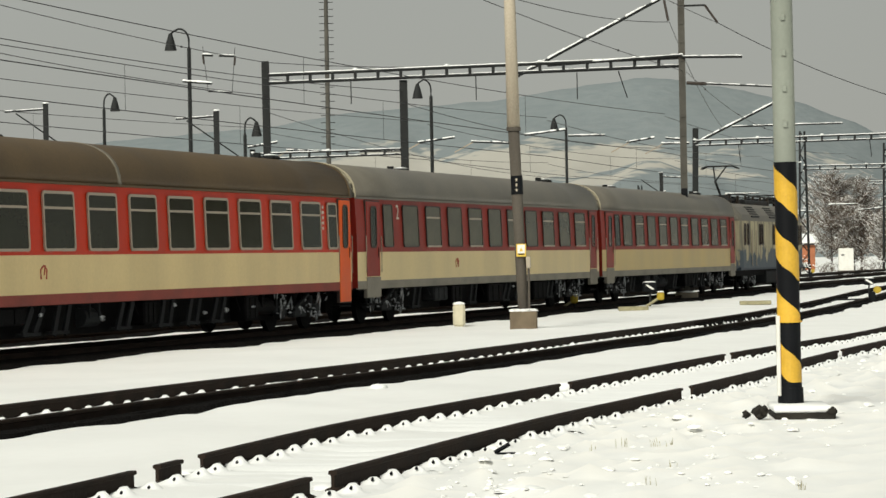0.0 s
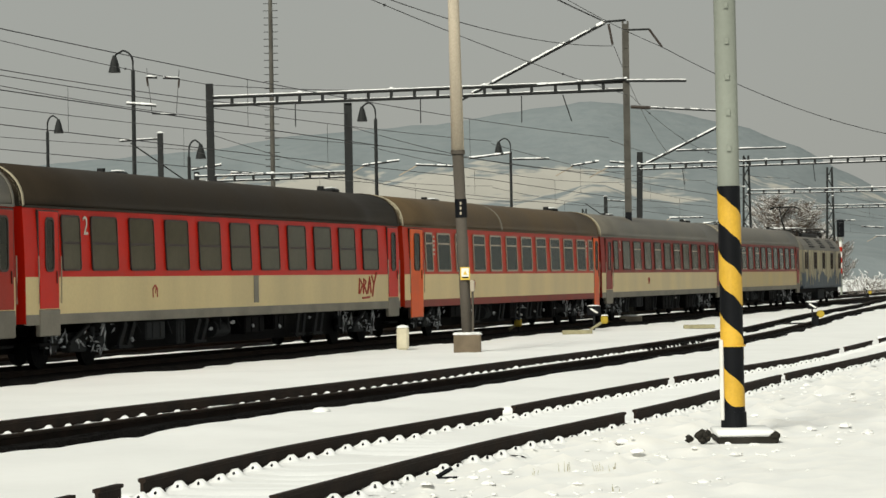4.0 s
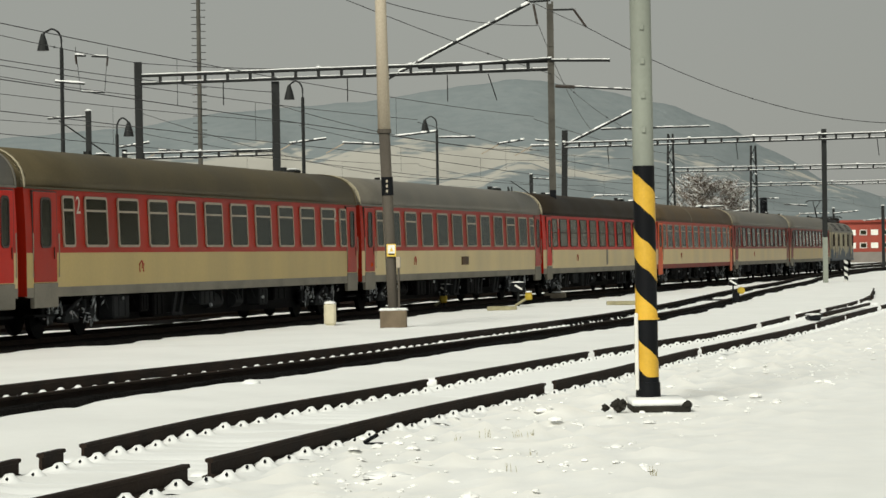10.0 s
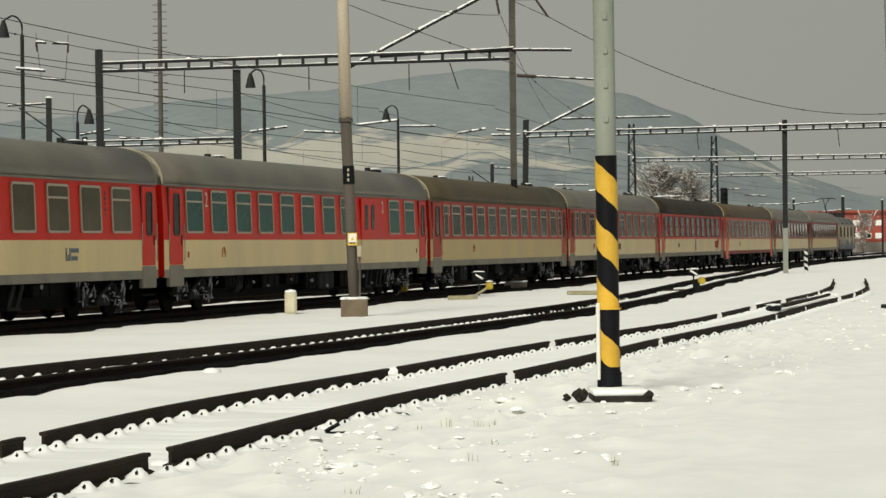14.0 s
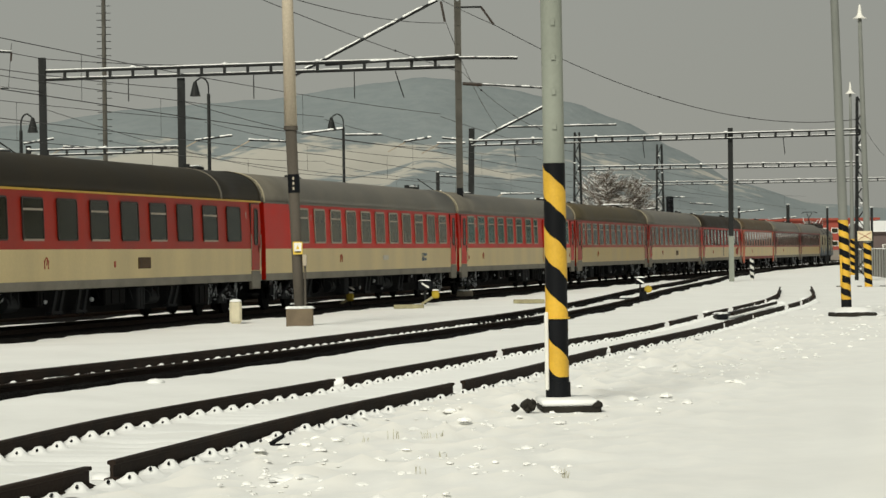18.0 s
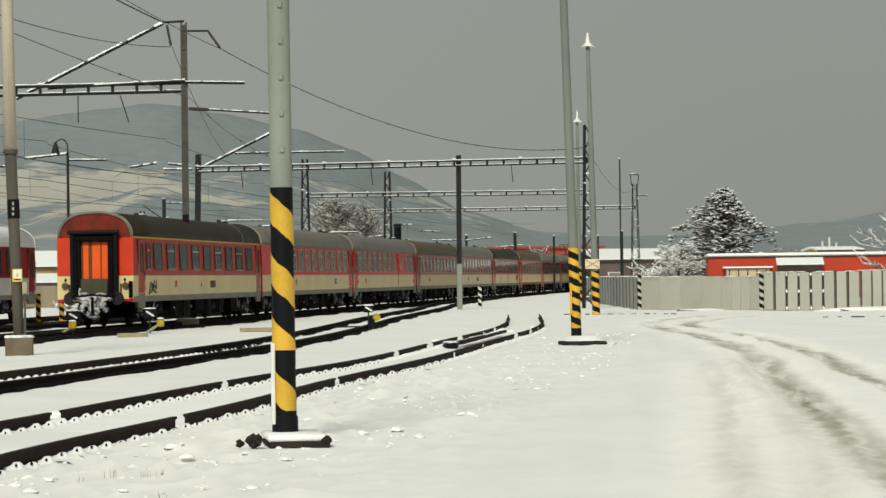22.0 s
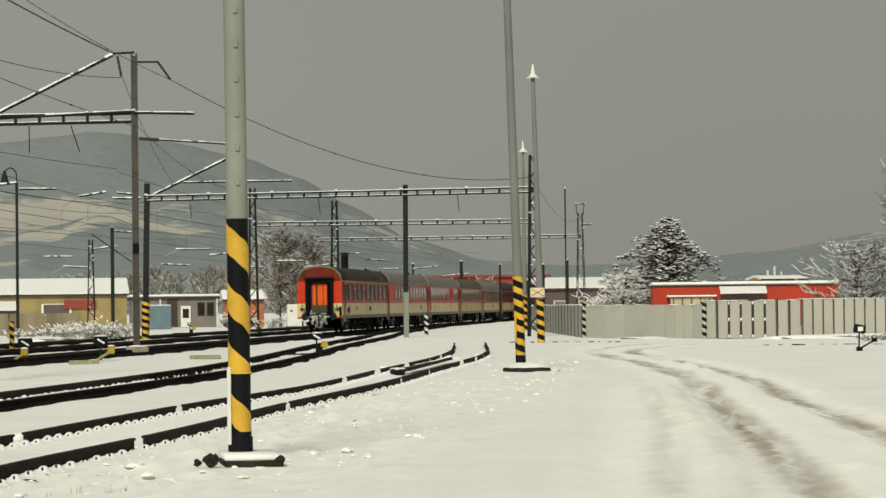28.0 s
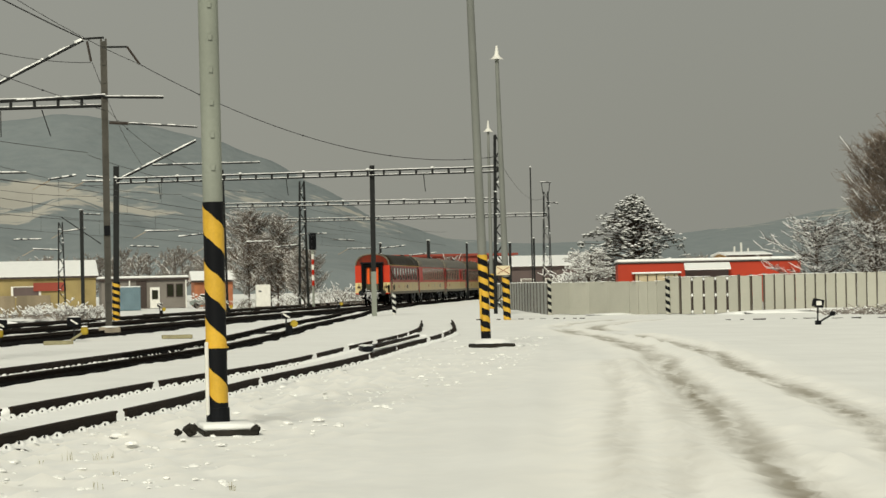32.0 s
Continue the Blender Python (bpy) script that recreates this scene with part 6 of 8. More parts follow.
# ---- small things of the yard: sleepers under snow, heaps, signals, point levers, ruts ----
def sleeper_mesh(gauge, seed):
    """A sleeper buried in snow: a low swell with little heaps over the fastenings beside each rail."""
    rnd = random.Random(seed)
    me = Mesh()
    reach = gauge / 2 + 0.45
    seats = [side * gauge / 2 - 0.16 for side in (-1, 1)]
    across = sorted(list(np.linspace(-reach, reach, 13)) + [c + d for c in seats for d in (-0.15, -0.1, -0.06, -0.03, 0.0, 0.03, 0.06)])
    w = 13
    tall = [rnd.uniform(0.05, 0.075) for _ in seats]
    for i, a in enumerate(across):
        for k in range(w):
            b = -0.3 + 0.6 * k / (w - 1)
            e = math.cos(b / 0.3 * math.pi / 2) * (1 - (abs(a) / reach) ** 4)
            z = -0.05 + 0.035 * e
            for c, h in zip(seats, tall):
                z += h * math.exp(-((a - c) / 0.07) ** 4 - (b / 0.058) ** 4) + 0.014 * math.exp(-((a - c + 0.05) / 0.09) ** 2)
            me.v.append((b, a, -0.12 if i in (0, len(across) - 1) else z))
    for i in range(len(across) - 1):
        for k in range(w - 1):
            a = i * w + k
            me.f.append((a, a + 1, a + w + 1, a + w))
    return me


def bolt_mesh(gauge):
    me = Mesh()
    for s in (-1, 1):
        me.tube([(-0.03, s * gauge / 2 - 0.16, 0.024), (-0.086, s * gauge / 2 - 0.172, 0.018)], 0.013, 6)
    return me


def sleepers(line, track, lo, hi, gauge, bolts_to=60, sunk=0.0):
    """Snowed-in sleepers as pieces of a track, between two ranges of the plan."""
    fr = track_frames(line)
    shared, bolts = {}, {}
    for i in range(len(fr)):
        o, n, d = fr[i]
        if not lo < o.y < hi:
            continue
        g = round(gauge(o.y) * 10) / 10
        v = i % 4
        if (g, v) not in shared:
            shared[(g, v)] = sleeper_mesh(g, v).data("snowy_sleeper", SNOW_CAP, True)
            bolts[g] = bolt_mesh(g).data("bolt", BLACK)
        turn = math.degrees(math.atan2(d.y, d.x))
        sl = part("snowy_sleeper", shared[(g, v)], None, track, at=pose(o.x, o.y, random.uniform(0.0, 0.025) - sunk, 0, 0, turn + random.uniform(-1, 1)))
        if o.y < bolts_to:
            part("bolt", bolts[g], None, sl)


def heap(name, x, y, s, label, z=0.0, rough=0.2):
    me = Mesh()
    random.seed(int(x * 100) + int(y * 10))
    me.blob((x, y, z - 0.02), s, 16, 7, rough * 0.6, half=True)
    solid(name, me, SNOW_CAP, label, "snow", "snow heaps", smooth=True)


def heaps():
    for x, y, sx, sy, sz in ((0.28, 37.7, 0.1, 0.2, 0.04), (-3.0, 24.7, 0.12, 0.25, 0.05), (-1.65, 22.9, 0.12, 0.25, 0.05), (1.8, 35.8, 0.1, 0.2, 0.04),
                             (2.75, 47.2, 0.35, 0.6, 0.17), (-0.09, 22.4, 0.2, 0.3, 0.06), (4.9, 48.4, 0.12, 0.3, 0.18), (5.2, 55.0, 0.1, 0.25, 0.17), (7.8, 58.5, 0.12, 0.3, 0.16), (-2.4, 40.2, 0.14, 0.25, 0.07),
                             (11.8, 76.2, 0.16, 0.4, 0.17), (10.9, 80.0, 0.16, 0.4, 0.17), (15.0, 92.0, 0.18, 0.6, 0.18), (13.0, 84.0, 0.14, 0.5, 0.17), (14.7, 73.7, 0.4, 0.9, 0.12), (14.6, 95.0, 0.2, 0.6, 0.17), (16.9, 98.9, 0.16, 0.6, 0.17)):
        heap("snow_mound", x - 0.33, y, (min(max(sx, 0.09), 0.2), sy * 0.6, min(sz, 0.085)), "small heap of snow on the rail")
    b = Mesh().blob((-0.05, 38.1, 0.05), (0.15, 0.13, 0.075), 12, 8, 0.12)
    solid("snow_lump", b, SNOW_CAP, "rounded lump of snow lying in the track", "snow", smooth=True)
    # trodden crumbs of snow, too many to count
    random.seed(5)
    me = Mesh()
    for k in range(5200):
        y = 18 + 70 * random.random() ** 1.7
        x = random.uniform(-0.05, 0.24) * y
        near = min((Vector((x, y, 0)) - p).length for p in SIDING[::6])
        clump = noise.noise(Vector((x * 0.8, y * 0.45, 31.0)))
        if near < 4.6 and x > np.interp(y, SIDING_Y, SIDING_X) + 0.9 and random.random() < 0.5 + 1.8 * clump:
            s = random.uniform(0.015, 0.036) if random.random() < 0.8 else random.uniform(0.036, 0.08)
            me.blob((x, y, ground_height(x, y)), (s, s * random.uniform(1, 2.2), s * random.uniform(0.35, 0.8)), 8, 3, 0.3, half=True)
    solid("snow_crumbs", me, SNOW, "loose trodden crumbs of snow beside the siding", "snow", kind="stuff")
    # dry stalks
    me = Mesh()
    for k in range(9):
        y = 19 + 40 * random.random() ** 1.5
        x = random.uniform(-0.08, 0.2) * y
        if random.random() < 0.7:
            cx, cy = random.choice(((-0.66, 26.3), (0.25, 26.8), (0.95, 27.3), (2.05, 32.8), (0.1, 23.5), (0.75, 24.5)))
            x, y = cx + random.gauss(0, 0.14), cy + random.gauss(0, 0.14)
        z = ground_height(x, y)
        for j in range(5):
            u, lean, tall = x + random.gauss(0, 0.035), random.uniform(-0.02, 0.02), random.uniform(0.03, 0.08)
            me.tube([(u, y, z - 0.02), (u + lean * 0.4, y, z + tall * 0.5), (u + lean, y, z + tall)], 0.0035, 3, cap=False, r1=0.0015)
    solid("dry_grass", me, WOOD_WEATHERED, "thin dry grass stalks poking through the snow", "grass", kind="stuff")
    chip = Mesh().tube([(-0.71, 26.2, 0.02), (-0.57, 26.2, 0.1)], 0.02, 4).box((-0.6, 26.2, 0.012), (0.18, 0.07, 0.02), bevel=0.006)
    solid("rail_chair", chip, BLACK, "black iron scrap lying in the snow", "scrap iron")


YELLOW_OLD = mat("dull_yellow_paint", (0.46, 0.33, 0.04), 0.6, 0, 0.3, 3.0, 30.0, 0.1, spec=0.15)


def point_lever(x, y, label, ball=True, yaw=0):
    m = thing("point_lever", pose(x, y, 0.0, 0, 0, yaw), label, "point lever", "point levers")
    part("stand", Mesh().box((0, 0, 0.16), (0.24, 0.3, 0.36), bevel=0.03), BLACK, m)
    part("weight", Mesh().tube([(0.2, 0, 0.42), (0.2, 0.1, 0.42), (0.2, 0.2, 0.42)], 0.135, 14), YELLOW_OLD, m, "yellow round counterweight")
    part("lever", Mesh().tube([(-0.02, 0, 0.25), (0.2, 0.05, 0.42)], 0.035, 6), DARK_STEEL, m)
    part("rod", Mesh().tube([(-0.1, 0.0, 0.1), (-1.3, 0.3, 0.08)], 0.03, 6), DARK_STEEL, m)
    i = part("indicator", Mesh().box((-0.1, 0, 0.72), (0.34, 0.2, 0.24), bevel=0.03), BLACK, m, "black lantern box with white slash")
    part("slash", Mesh().box((-0.1, -0.108, 0.72), (0.3, 0.01, 0.06), Matrix.Translation((-0.1, 0, 0.72)) @ Matrix.Rotation(radians(32), 4, "Y") @ Matrix.Translation((0.1, 0, -0.72))), WHITE, i)
    part("stem", Mesh().tube([(-0.1, 0, 0.3), (-0.1, 0, 0.62)], 0.03, 6), DARK_STEEL, m)
    part("snow_cover", Mesh().blob((-0.1, 0, 0.84), (0.17, 0.11, 0.05), half=True), SNOW_CAP, m)
    return m


def yard_pieces():
    point_lever(10.9, 100.2, "point lever with yellow counterweight and snowy lantern box")
    for x, y, dx in ((3.15, 98.4, -0.2), (0.1, 95.0, 0.18)):
        m = thing("point_lever", pose(x, y, 0), "low point lever with yellow square weight and black lantern box", "point lever", "point levers")
        part("weight", Mesh().box((0.15, 0, 0.36), (0.26, 0.16, 0.28), bevel=0.05), YELLOW_OLD, m, "yellow square weight")
        part("rod", Mesh().tube([(0.1, 0, 0.3), (-0.35, 0.0, 0.02)], 0.05, 6), WOOD_WEATHERED, m)
        part("snow_cover", Mesh().blob((0.15, 0, 0.5), (0.13, 0.08, 0.05), half=True), SNOW_CAP, m)
        b = part("indicator", Mesh().box((dx, 0.5, 0.68), (0.5, 0.24, 0.34), bevel=0.03), BLACK, m, "black lantern box")
        part("slash", Mesh().box((dx, 0.375, 0.68), (0.3, 0.012, 0.06), Matrix.Translation((dx, 0, 0.68)) @ Matrix.Rotation(radians(32), 4, "Y") @ Matrix.Translation((-dx, 0, -0.68))), WHITE, b)
        part("box_snow", Mesh().blob((dx, 0.5, 0.85), (0.24, 0.11, 0.04), 10, 4, half=True), SNOW_CAP, b, smooth=True)
        part("stem", Mesh().tube([(dx, 0.5, 0.0), (dx, 0.5, 0.52)], 0.04, 6), DARK_STEEL, m)
    # rails lying buried across the way to the gate, showing here and there
    for pts, seed in ((((31.0, 112.5), (39.5, 107.5)), 4), (((23.5, 131.0), (28.5, 127.5)), 6)):
        m = thing("buried_rail", Matrix.Identity(4), "old rail showing in dark stretches through the snow", "rail", "buried rails")
        rnd, a, b, u = random.Random(seed), Vector((*pts[0], 0.0)), Vector((*pts[1], 0.0)), 0.0
        while u < 1:
            v = min(1.0, u + rnd.uniform(0.01, 0.06))
            p, q = a + (b - a) * u, a + (b - a) * v
            part("rail_stretch", Mesh().tube([p, q], rnd.uniform(0.015, 0.035), 5), RAIL, m)
            u = v + rnd.uniform(0.015, 0.08)
    for x, y, l in ((2.2, 92.6, 1.0), (6.7, 99.5, 1.1)):
        solid("timber", Mesh().box((x, y, 0.05), (l, 0.5, 0.14), bevel=0.02), WOOD_WEATHERED, "weathered plank lying in snow by the track", "timber", "planks")
    for az, d in ((3.6, 195), (5.0, 205), (7.3, 215)):
        p = polar(az, d)
        point_lever(p.x, p.y, "point lever with black lantern box on a post beside the rails")
    # lever at the right, by the fence
    m = thing("point_lever", pose(30.2, 96.5, 0), "black point lever with lantern box standing in open snow", "point lever", "point levers")
    part("indicator", Mesh().box((-0.05, 0, 0.78), (0.4, 0.24, 0.3), Matrix.Translation((-0.05, 0, 0.78)) @ Matrix.Rotation(radians(12), 4, "Y") @ Matrix.Translation((0.05, 0, -0.78)), bevel=0.03), BLACK, m)
    part("slash", Mesh().box((-0.05, -0.13, 0.78), (0.2, 0.01, 0.16)), WHITE, m)
    part("stem", Mesh().tube([(-0.08, 0, 0.0), (-0.06, 0, 0.66)], 0.03, 6), DARK_STEEL, m)
    part("lever", Mesh().tube([(-0.02, 0, 0.08), (0.5, 0, 0.36)], 0.035, 6), DARK_STEEL, m)
    part("weight", Mesh().box((0.5, 0, 0.38), (0.2, 0.14, 0.16), bevel=0.03), BLACK, m)
    part("foot", Mesh().box((-0.06, 0, 0.06), (0.2, 0.2, 0.16), bevel=0.02), BLACK, m)
    # point machine in the siding
    m = thing("point_machine", Matrix.Identity(4), "low dark point machine and its rods between snowy rails", "point machine")
    part("machine_box", Mesh().box((9.7, 70.8, 0.08), (0.32, 0.8, 0.12), bevel=0.05), BLACK, m)
    part("rod", Mesh().tube([(9.8, 71.0, 0.12), (11.9, 79.5, 0.12)], 0.06, 6), DARK_STEEL, m)
    part("blade_rail", Mesh().tube([(10.2, 72.2, 0.12), (13.6, 86.5, 0.12)], 0.05, 6), RAIL, m)
    part("snow_cover", Mesh().blob((9.7, 70.8, 0.17), (0.2, 0.4, 0.04), half=True), SNOW_CAP, m)
    # colour-light signal and cabinet
    p = polar(6.78, 236)
    m = thing("light_signal", Matrix.Identity(4), "colour light signal, black head on a red and white post", "signal")
    part("post", Mesh().tube([p, p + Vector((0, 0, 5.2))], 0.1, 8), POLE_GREY, m)
    for k in range(3):
        part("red_band", Mesh().tube([p + Vector((0, 0, 1.9 + 0.9 * k)), p + Vector((0, 0, 2.35 + 0.9 * k))], 0.115, 8), RED, m)
        part("white_band", Mesh().tube([p + Vector((0, 0, 2.35 + 0.9 * k)), p + Vector((0, 0, 2.8 + 0.9 * k))], 0.112, 8), WHITE, m)
    h = part("signal_head", Mesh().box((p.x, p.y - 0.1, 5.7), (0.62, 0.3, 1.45), bevel=0.08), BLACK, m, "black signal head")
    for k in range(3):
        part("hood", Mesh().tube([(p.x, p.y - 0.22, 5.25 + 0.42 * k), (p.x, p.y - 0.5, 5.25 + 0.42 * k)], 0.13, 10), BLACK, h)
    c = polar(5.73, 240)
    m = thing("relay_cabinet", Matrix.Identity(4), "white steel relay cabinet standing in snow", "cabinet")
    part("body", Mesh().box((c.x, c.y, 1.1), (1.25, 0.8, 1.95), bevel=0.03), WHITE, m)
    part("door", Mesh().box((c.x - 0.3, c.y - 0.41, 1.1), (0.6, 0.03, 1.75)), WHITE, m)
    part("vent", Mesh().box((c.x - 0.3, c.y - 0.43, 1.5), (0.25, 0.02, 0.12)), DARK_STEEL, m)
    part("plinth", Mesh().box((c.x, c.y, 0.07), (1.35, 0.9, 0.2)), CONCRETE_DARK, m)
    # hazard posts
    for az, d, paint in ((8.45, 165, WHITE), (-0.55, 131, YELLOW), (-0.08, 131, YELLOW)):
        p = polar(az, d)
        m = thing("hazard_post", Matrix.Identity(4), "low post with black and %s slanting bands" % ("white" if paint is WHITE else "yellow"), "post", "hazard posts")
        y, b = Mesh(), Mesh()
        stripe_bands(y, b, Vector((p.x, p.y, 0)), Vector((p.x, p.y, 1.3)), 0.12, 0.0, 1.3, 3.5)
        part("pale_band", y, paint, m)
        part("black_band", b, BLACK, m)


sleepers(SIDING, SIDING_TRACK, 16, 96, gauge_siding)
sleepers(BRANCH, BRANCH_TRACK, 24, 90, lambda y: 1.5, 0, 0.045)
heaps()
yard_pieces()


# ---- fence, sheds and buildings ----
FENCE = mat("pale_concrete_fence", (0.43, 0.425, 0.365), 0.85, 0, 0.12, 0.5, 14.0, 0.2, rand=0.06)
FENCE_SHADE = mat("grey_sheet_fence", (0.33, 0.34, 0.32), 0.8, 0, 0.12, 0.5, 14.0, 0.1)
RED_WALL = mat("red_rendered_wall", (0.42, 0.042, 0.017), 0.7, 0, 0.15, 0.3, 12.0, 0.1)
# haze put into the far office's red; the hall's sign shares it
RED_DULL = mat("hazed_red_wall", (0.32, 0.075, 0.055), 0.8, 0, 0.2, 0.3, 12.0, 0.1, spec=0.1)
YELLOW_WALL = mat("yellow_rendered_wall", (0.34, 0.265, 0.115), 0.8, 0, 0.3, 0.4, 12.0, 0.15)
BROWN_WALL = mat("brown_cladding", (0.12, 0.09, 0.085), 0.8, 0, 0.2, 0.4, 12.0, 0.1)
ORANGE_WALL = mat("ochre_wall", (0.55, 0.32, 0.13), 0.8, 0, 0.2, 0.3, 12.0, 0.1)
TEAL = mat("blue_grey_container", (0.16, 0.24, 0.28), 0.6, 0.1, 0.2, 0.8, 12.0, 0.1)
DARK_WOOD = mat("dark_timber", (0.06, 0.045, 0.04), 0.8, 0, 0.3, 1.0, 15.0, 0.2)
TAN_WALL = mat("stained_tan_concrete", (0.27, 0.22, 0.15), 0.9, 0, 0.4, 0.7, 12.0, 0.2, streak=True, rand=0.12)
GREY_WALL = mat("grey_render", (0.21, 0.19, 0.17), 0.85, 0, 0.2, 0.5, 12.0, 0.15)


def fence_run(name, a, b, h, panel, label, material, gaps=False, joint=0.03, dark=(), posts=True):
    """Upright fence panels from a to b."""
    a, b = Vector((*a, 0)), Vector((*b, 0))
    f = thing(name, Matrix.Identity(4), label, "fence", "fence runs", kind="structure")
    d = b - a
    n = max(1, round(d.length / panel))
    turn = math.degrees(math.atan2(d.y, d.x))
    w = d.length / n
    shared = Mesh().box((0, 0, h / 2), (w - joint, 0.08, h), bevel=0.012).data("panel", material)
    post = Mesh().box((0, 0, h * 0.52), (0.1, 0.14, h * 1.04), bevel=0.01).data("post", CONCRETE_DARK)
    for k in range(n):
        p = a + d * ((k + 0.5) / n)
        part("panel", shared, None, f, at=pose(p.x, p.y, random.uniform(-0.04, 0.03), 0, random.uniform(-0.4, 0.4), turn))
        q = a + d * (k / n)
        if k in dark:
            # dark strip added behind the slabs to blacken the open gap
            part("gap_fill", Mesh().box((0, 0.06, h * 0.5), (joint + 0.05, 0.03, h * 0.98)), DARK_WOOD, f, at=pose(q.x, q.y, 0, 0, 0, turn))
            for z in (0.1, h * 0.5, h * 0.94):
                part("snow_lump", Mesh().blob((0, 0, z), (joint * 0.4, 0.06, 0.1), 6, 3), SNOW_CAP, f, at=pose(q.x, q.y, 0, 0, 0, turn))
        elif posts:
            part("post", post, None, f, at=pose(q.x, q.y + 0.07, 0, 0, 0, turn))
    cap = Mesh()
    m = int(d.length / 0.5)
    for k in range(m):
        if random.random() < 0.75:
            p = a + d * (k / m)
            cap.blob((p.x, p.y, h), (0.3, 0.06, 0.035), 6, 3, half=True)
    part("snow_cover", cap, SNOW_CAP, f)
    return f


def hazard_gatepost(x, y, h):
    m = thing("gate_post", Matrix.Identity(4), "gate post with black and pale slanting bands", "post", "gate posts")
    p, b = Mesh(), Mesh()
    stripe_bands(p, b, Vector((x, y, 0)), Vector((x, y, h)), 0.13, 0, h, 5)
    part("pale_band", p, FENCE, m)
    part("black_band", b, BLACK, m)


def fences():
    random.seed(8)
    fence_run("yard_fence", (30.0, 145.0), (37.5, 200.0), 1.75, 3.0, "grey sheet fence running back from the gate", FENCE_SHADE)
    fence_run("yard_fence", (30.1, 144.8), (33.0, 138.6), 1.72, 1.7, "pale green-grey panel gate", FENCE, posts=False)
    fence_run("yard_fence", (33.0, 138.55), (34.3, 135.9), 1.7, 0.75, "pale narrow panels beside the gate", FENCE, posts=False, joint=0.06)
    fence_run("yard_fence", (34.4, 135.8), (38.4, 132.3), 1.88, 0.66, "pale concrete slab fence with dark gaps", FENCE, joint=0.15, dark=(2, 3, 4, 5), posts=True)
    fence_run("yard_fence", (38.45, 132.3), (47.0, 129.0), 1.92, 0.52, "long pale concrete slab fence", FENCE, joint=0.08)
    fence_run("yard_fence", (47.0, 129.0), (62, 124.0), 1.92, 0.52, "pale concrete slab fence running on", FENCE, joint=0.08)
    hazard_gatepost(30.05, 144.8, 1.9)
    hazard_gatepost(34.33, 135.75, 1.85)
    solid("snow_bank", Mesh().blob((41, 130.6, -0.05), (5.2, 1.0, 0.26), 24, 5, 0.25, half=True).blob((33, 139.5, -0.05), (2.8, 1.2, 0.14), 20, 5, 0.25, half=True), SNOW_CAP, "low bank of cleared snow along the fence", "snow", smooth=True)


def block(parent, name, c, s, material, label="", m=None):
    return part(name, Mesh().box(c, s, m, bevel=0.02), material, parent, label)


def gable_roof(parent, x0, x1, y0, y1, z, rise, material, label, over=0.3, thick=0.2):
    me = Mesh()
    ym = (y0 + y1) / 2
    prof = [(y0 - over, z), (ym, z + rise), (y1 + over, z), (y1 + over, z + thick), (ym, z + rise + thick), (y0 - over, z + thick)]
    me.sweep(prof, [(Vector((x0 - over, 0, 0)), Vector((0, 1, 0)), Vector((0, 0, 1))), (Vector((x1 + over, 0, 0)), Vector((0, 1, 0)), Vector((0, 0, 1)))])
    return part("roof", me, material, parent, label)


def hall(name, label, x0, x1, y0, y1, h, rise, wall, windows=(), roof_label="snow-covered pitched roof", category="hall"):
    b = thing(name, Matrix.Identity(4), label, category)
    t = 0.3
    block(b, "wall", ((x0 + x1) / 2, y0 + t / 2, h / 2), (x1 - x0, t, h), wall)
    block(b, "wall", ((x0 + x1) / 2, y1 - t / 2, h / 2), (x1 - x0, t, h), wall)
    for x in (x0 + t / 2, x1 - t / 2):
        block(b, "wall", (x, (y0 + y1) / 2, h / 2), (t, y1 - y0 - 2 * t, h), wall)
        g = Mesh()
        g.sweep([(y0 + t, h), (y1 - t, h), ((y0 + y1) / 2, h + rise)], [(Vector((x - t / 2, 0, 0)), Vector((0, 1, 0)), Vector((0, 0, 1))), (Vector((x + t / 2, 0, 0)), Vector((0, 1, 0)), Vector((0, 0, 1)))])
        part("gable", g, wall, b)
    gable_roof(b, x0, x1, y0, y1, h, rise, SNOW_CAP, roof_label)
    part("eave_board", Mesh().box(((x0 + x1) / 2, y0 - 0.32, h), (x1 - x0 + 0.6, 0.06, 0.22)), DARK_WOOD, b)
    for x, z, w, hh, mt in windows:
        f = part("window", Mesh().box((x, y0 - 0.02, z), (w, 0.08, hh), bevel=0.01), WHITE, b)
        part("pane", Mesh().box((x, y0 - 0.07, z), (w * 0.85, 0.03, hh * 0.84)), mt or PANE, f)
    return b


def flat_house(name, label, x0, x1, y0, y1, h, wall, turn=0.0, category="building", roof_t=0.22, over=0.25):
    """A low flat-roofed building; turn: degrees about its first corner."""
    b = thing(name, pose(x0, y0, 0, 0, 0, turn), label, category)
    w, d, t = x1 - x0, y1 - y0, 0.3
    block(b, "wall", (w / 2, t / 2, h / 2), (w, t, h), wall)
    block(b, "wall", (w / 2, d - t / 2, h / 2), (w, t, h), wall)
    block(b, "wall", (t / 2, d / 2, h / 2), (t, d - 2 * t, h), wall)
    block(b, "wall", (w - t / 2, d / 2, h / 2), (t, d - 2 * t, h), wall)
    part("roof", Mesh().box((w / 2, d / 2, h + roof_t / 2), (w + 2 * over, d + 2 * over, roof_t), bevel=0.03), DARK_WOOD, b, "dark flat roof edge")
    part("snow_cover", Mesh().box((w / 2, d / 2, h + roof_t + 0.12), (w + 2 * over - 0.06, d + 2 * over - 0.06, 0.24), bevel=0.08), SNOW_CAP, b, "snow on the roof")
    return b


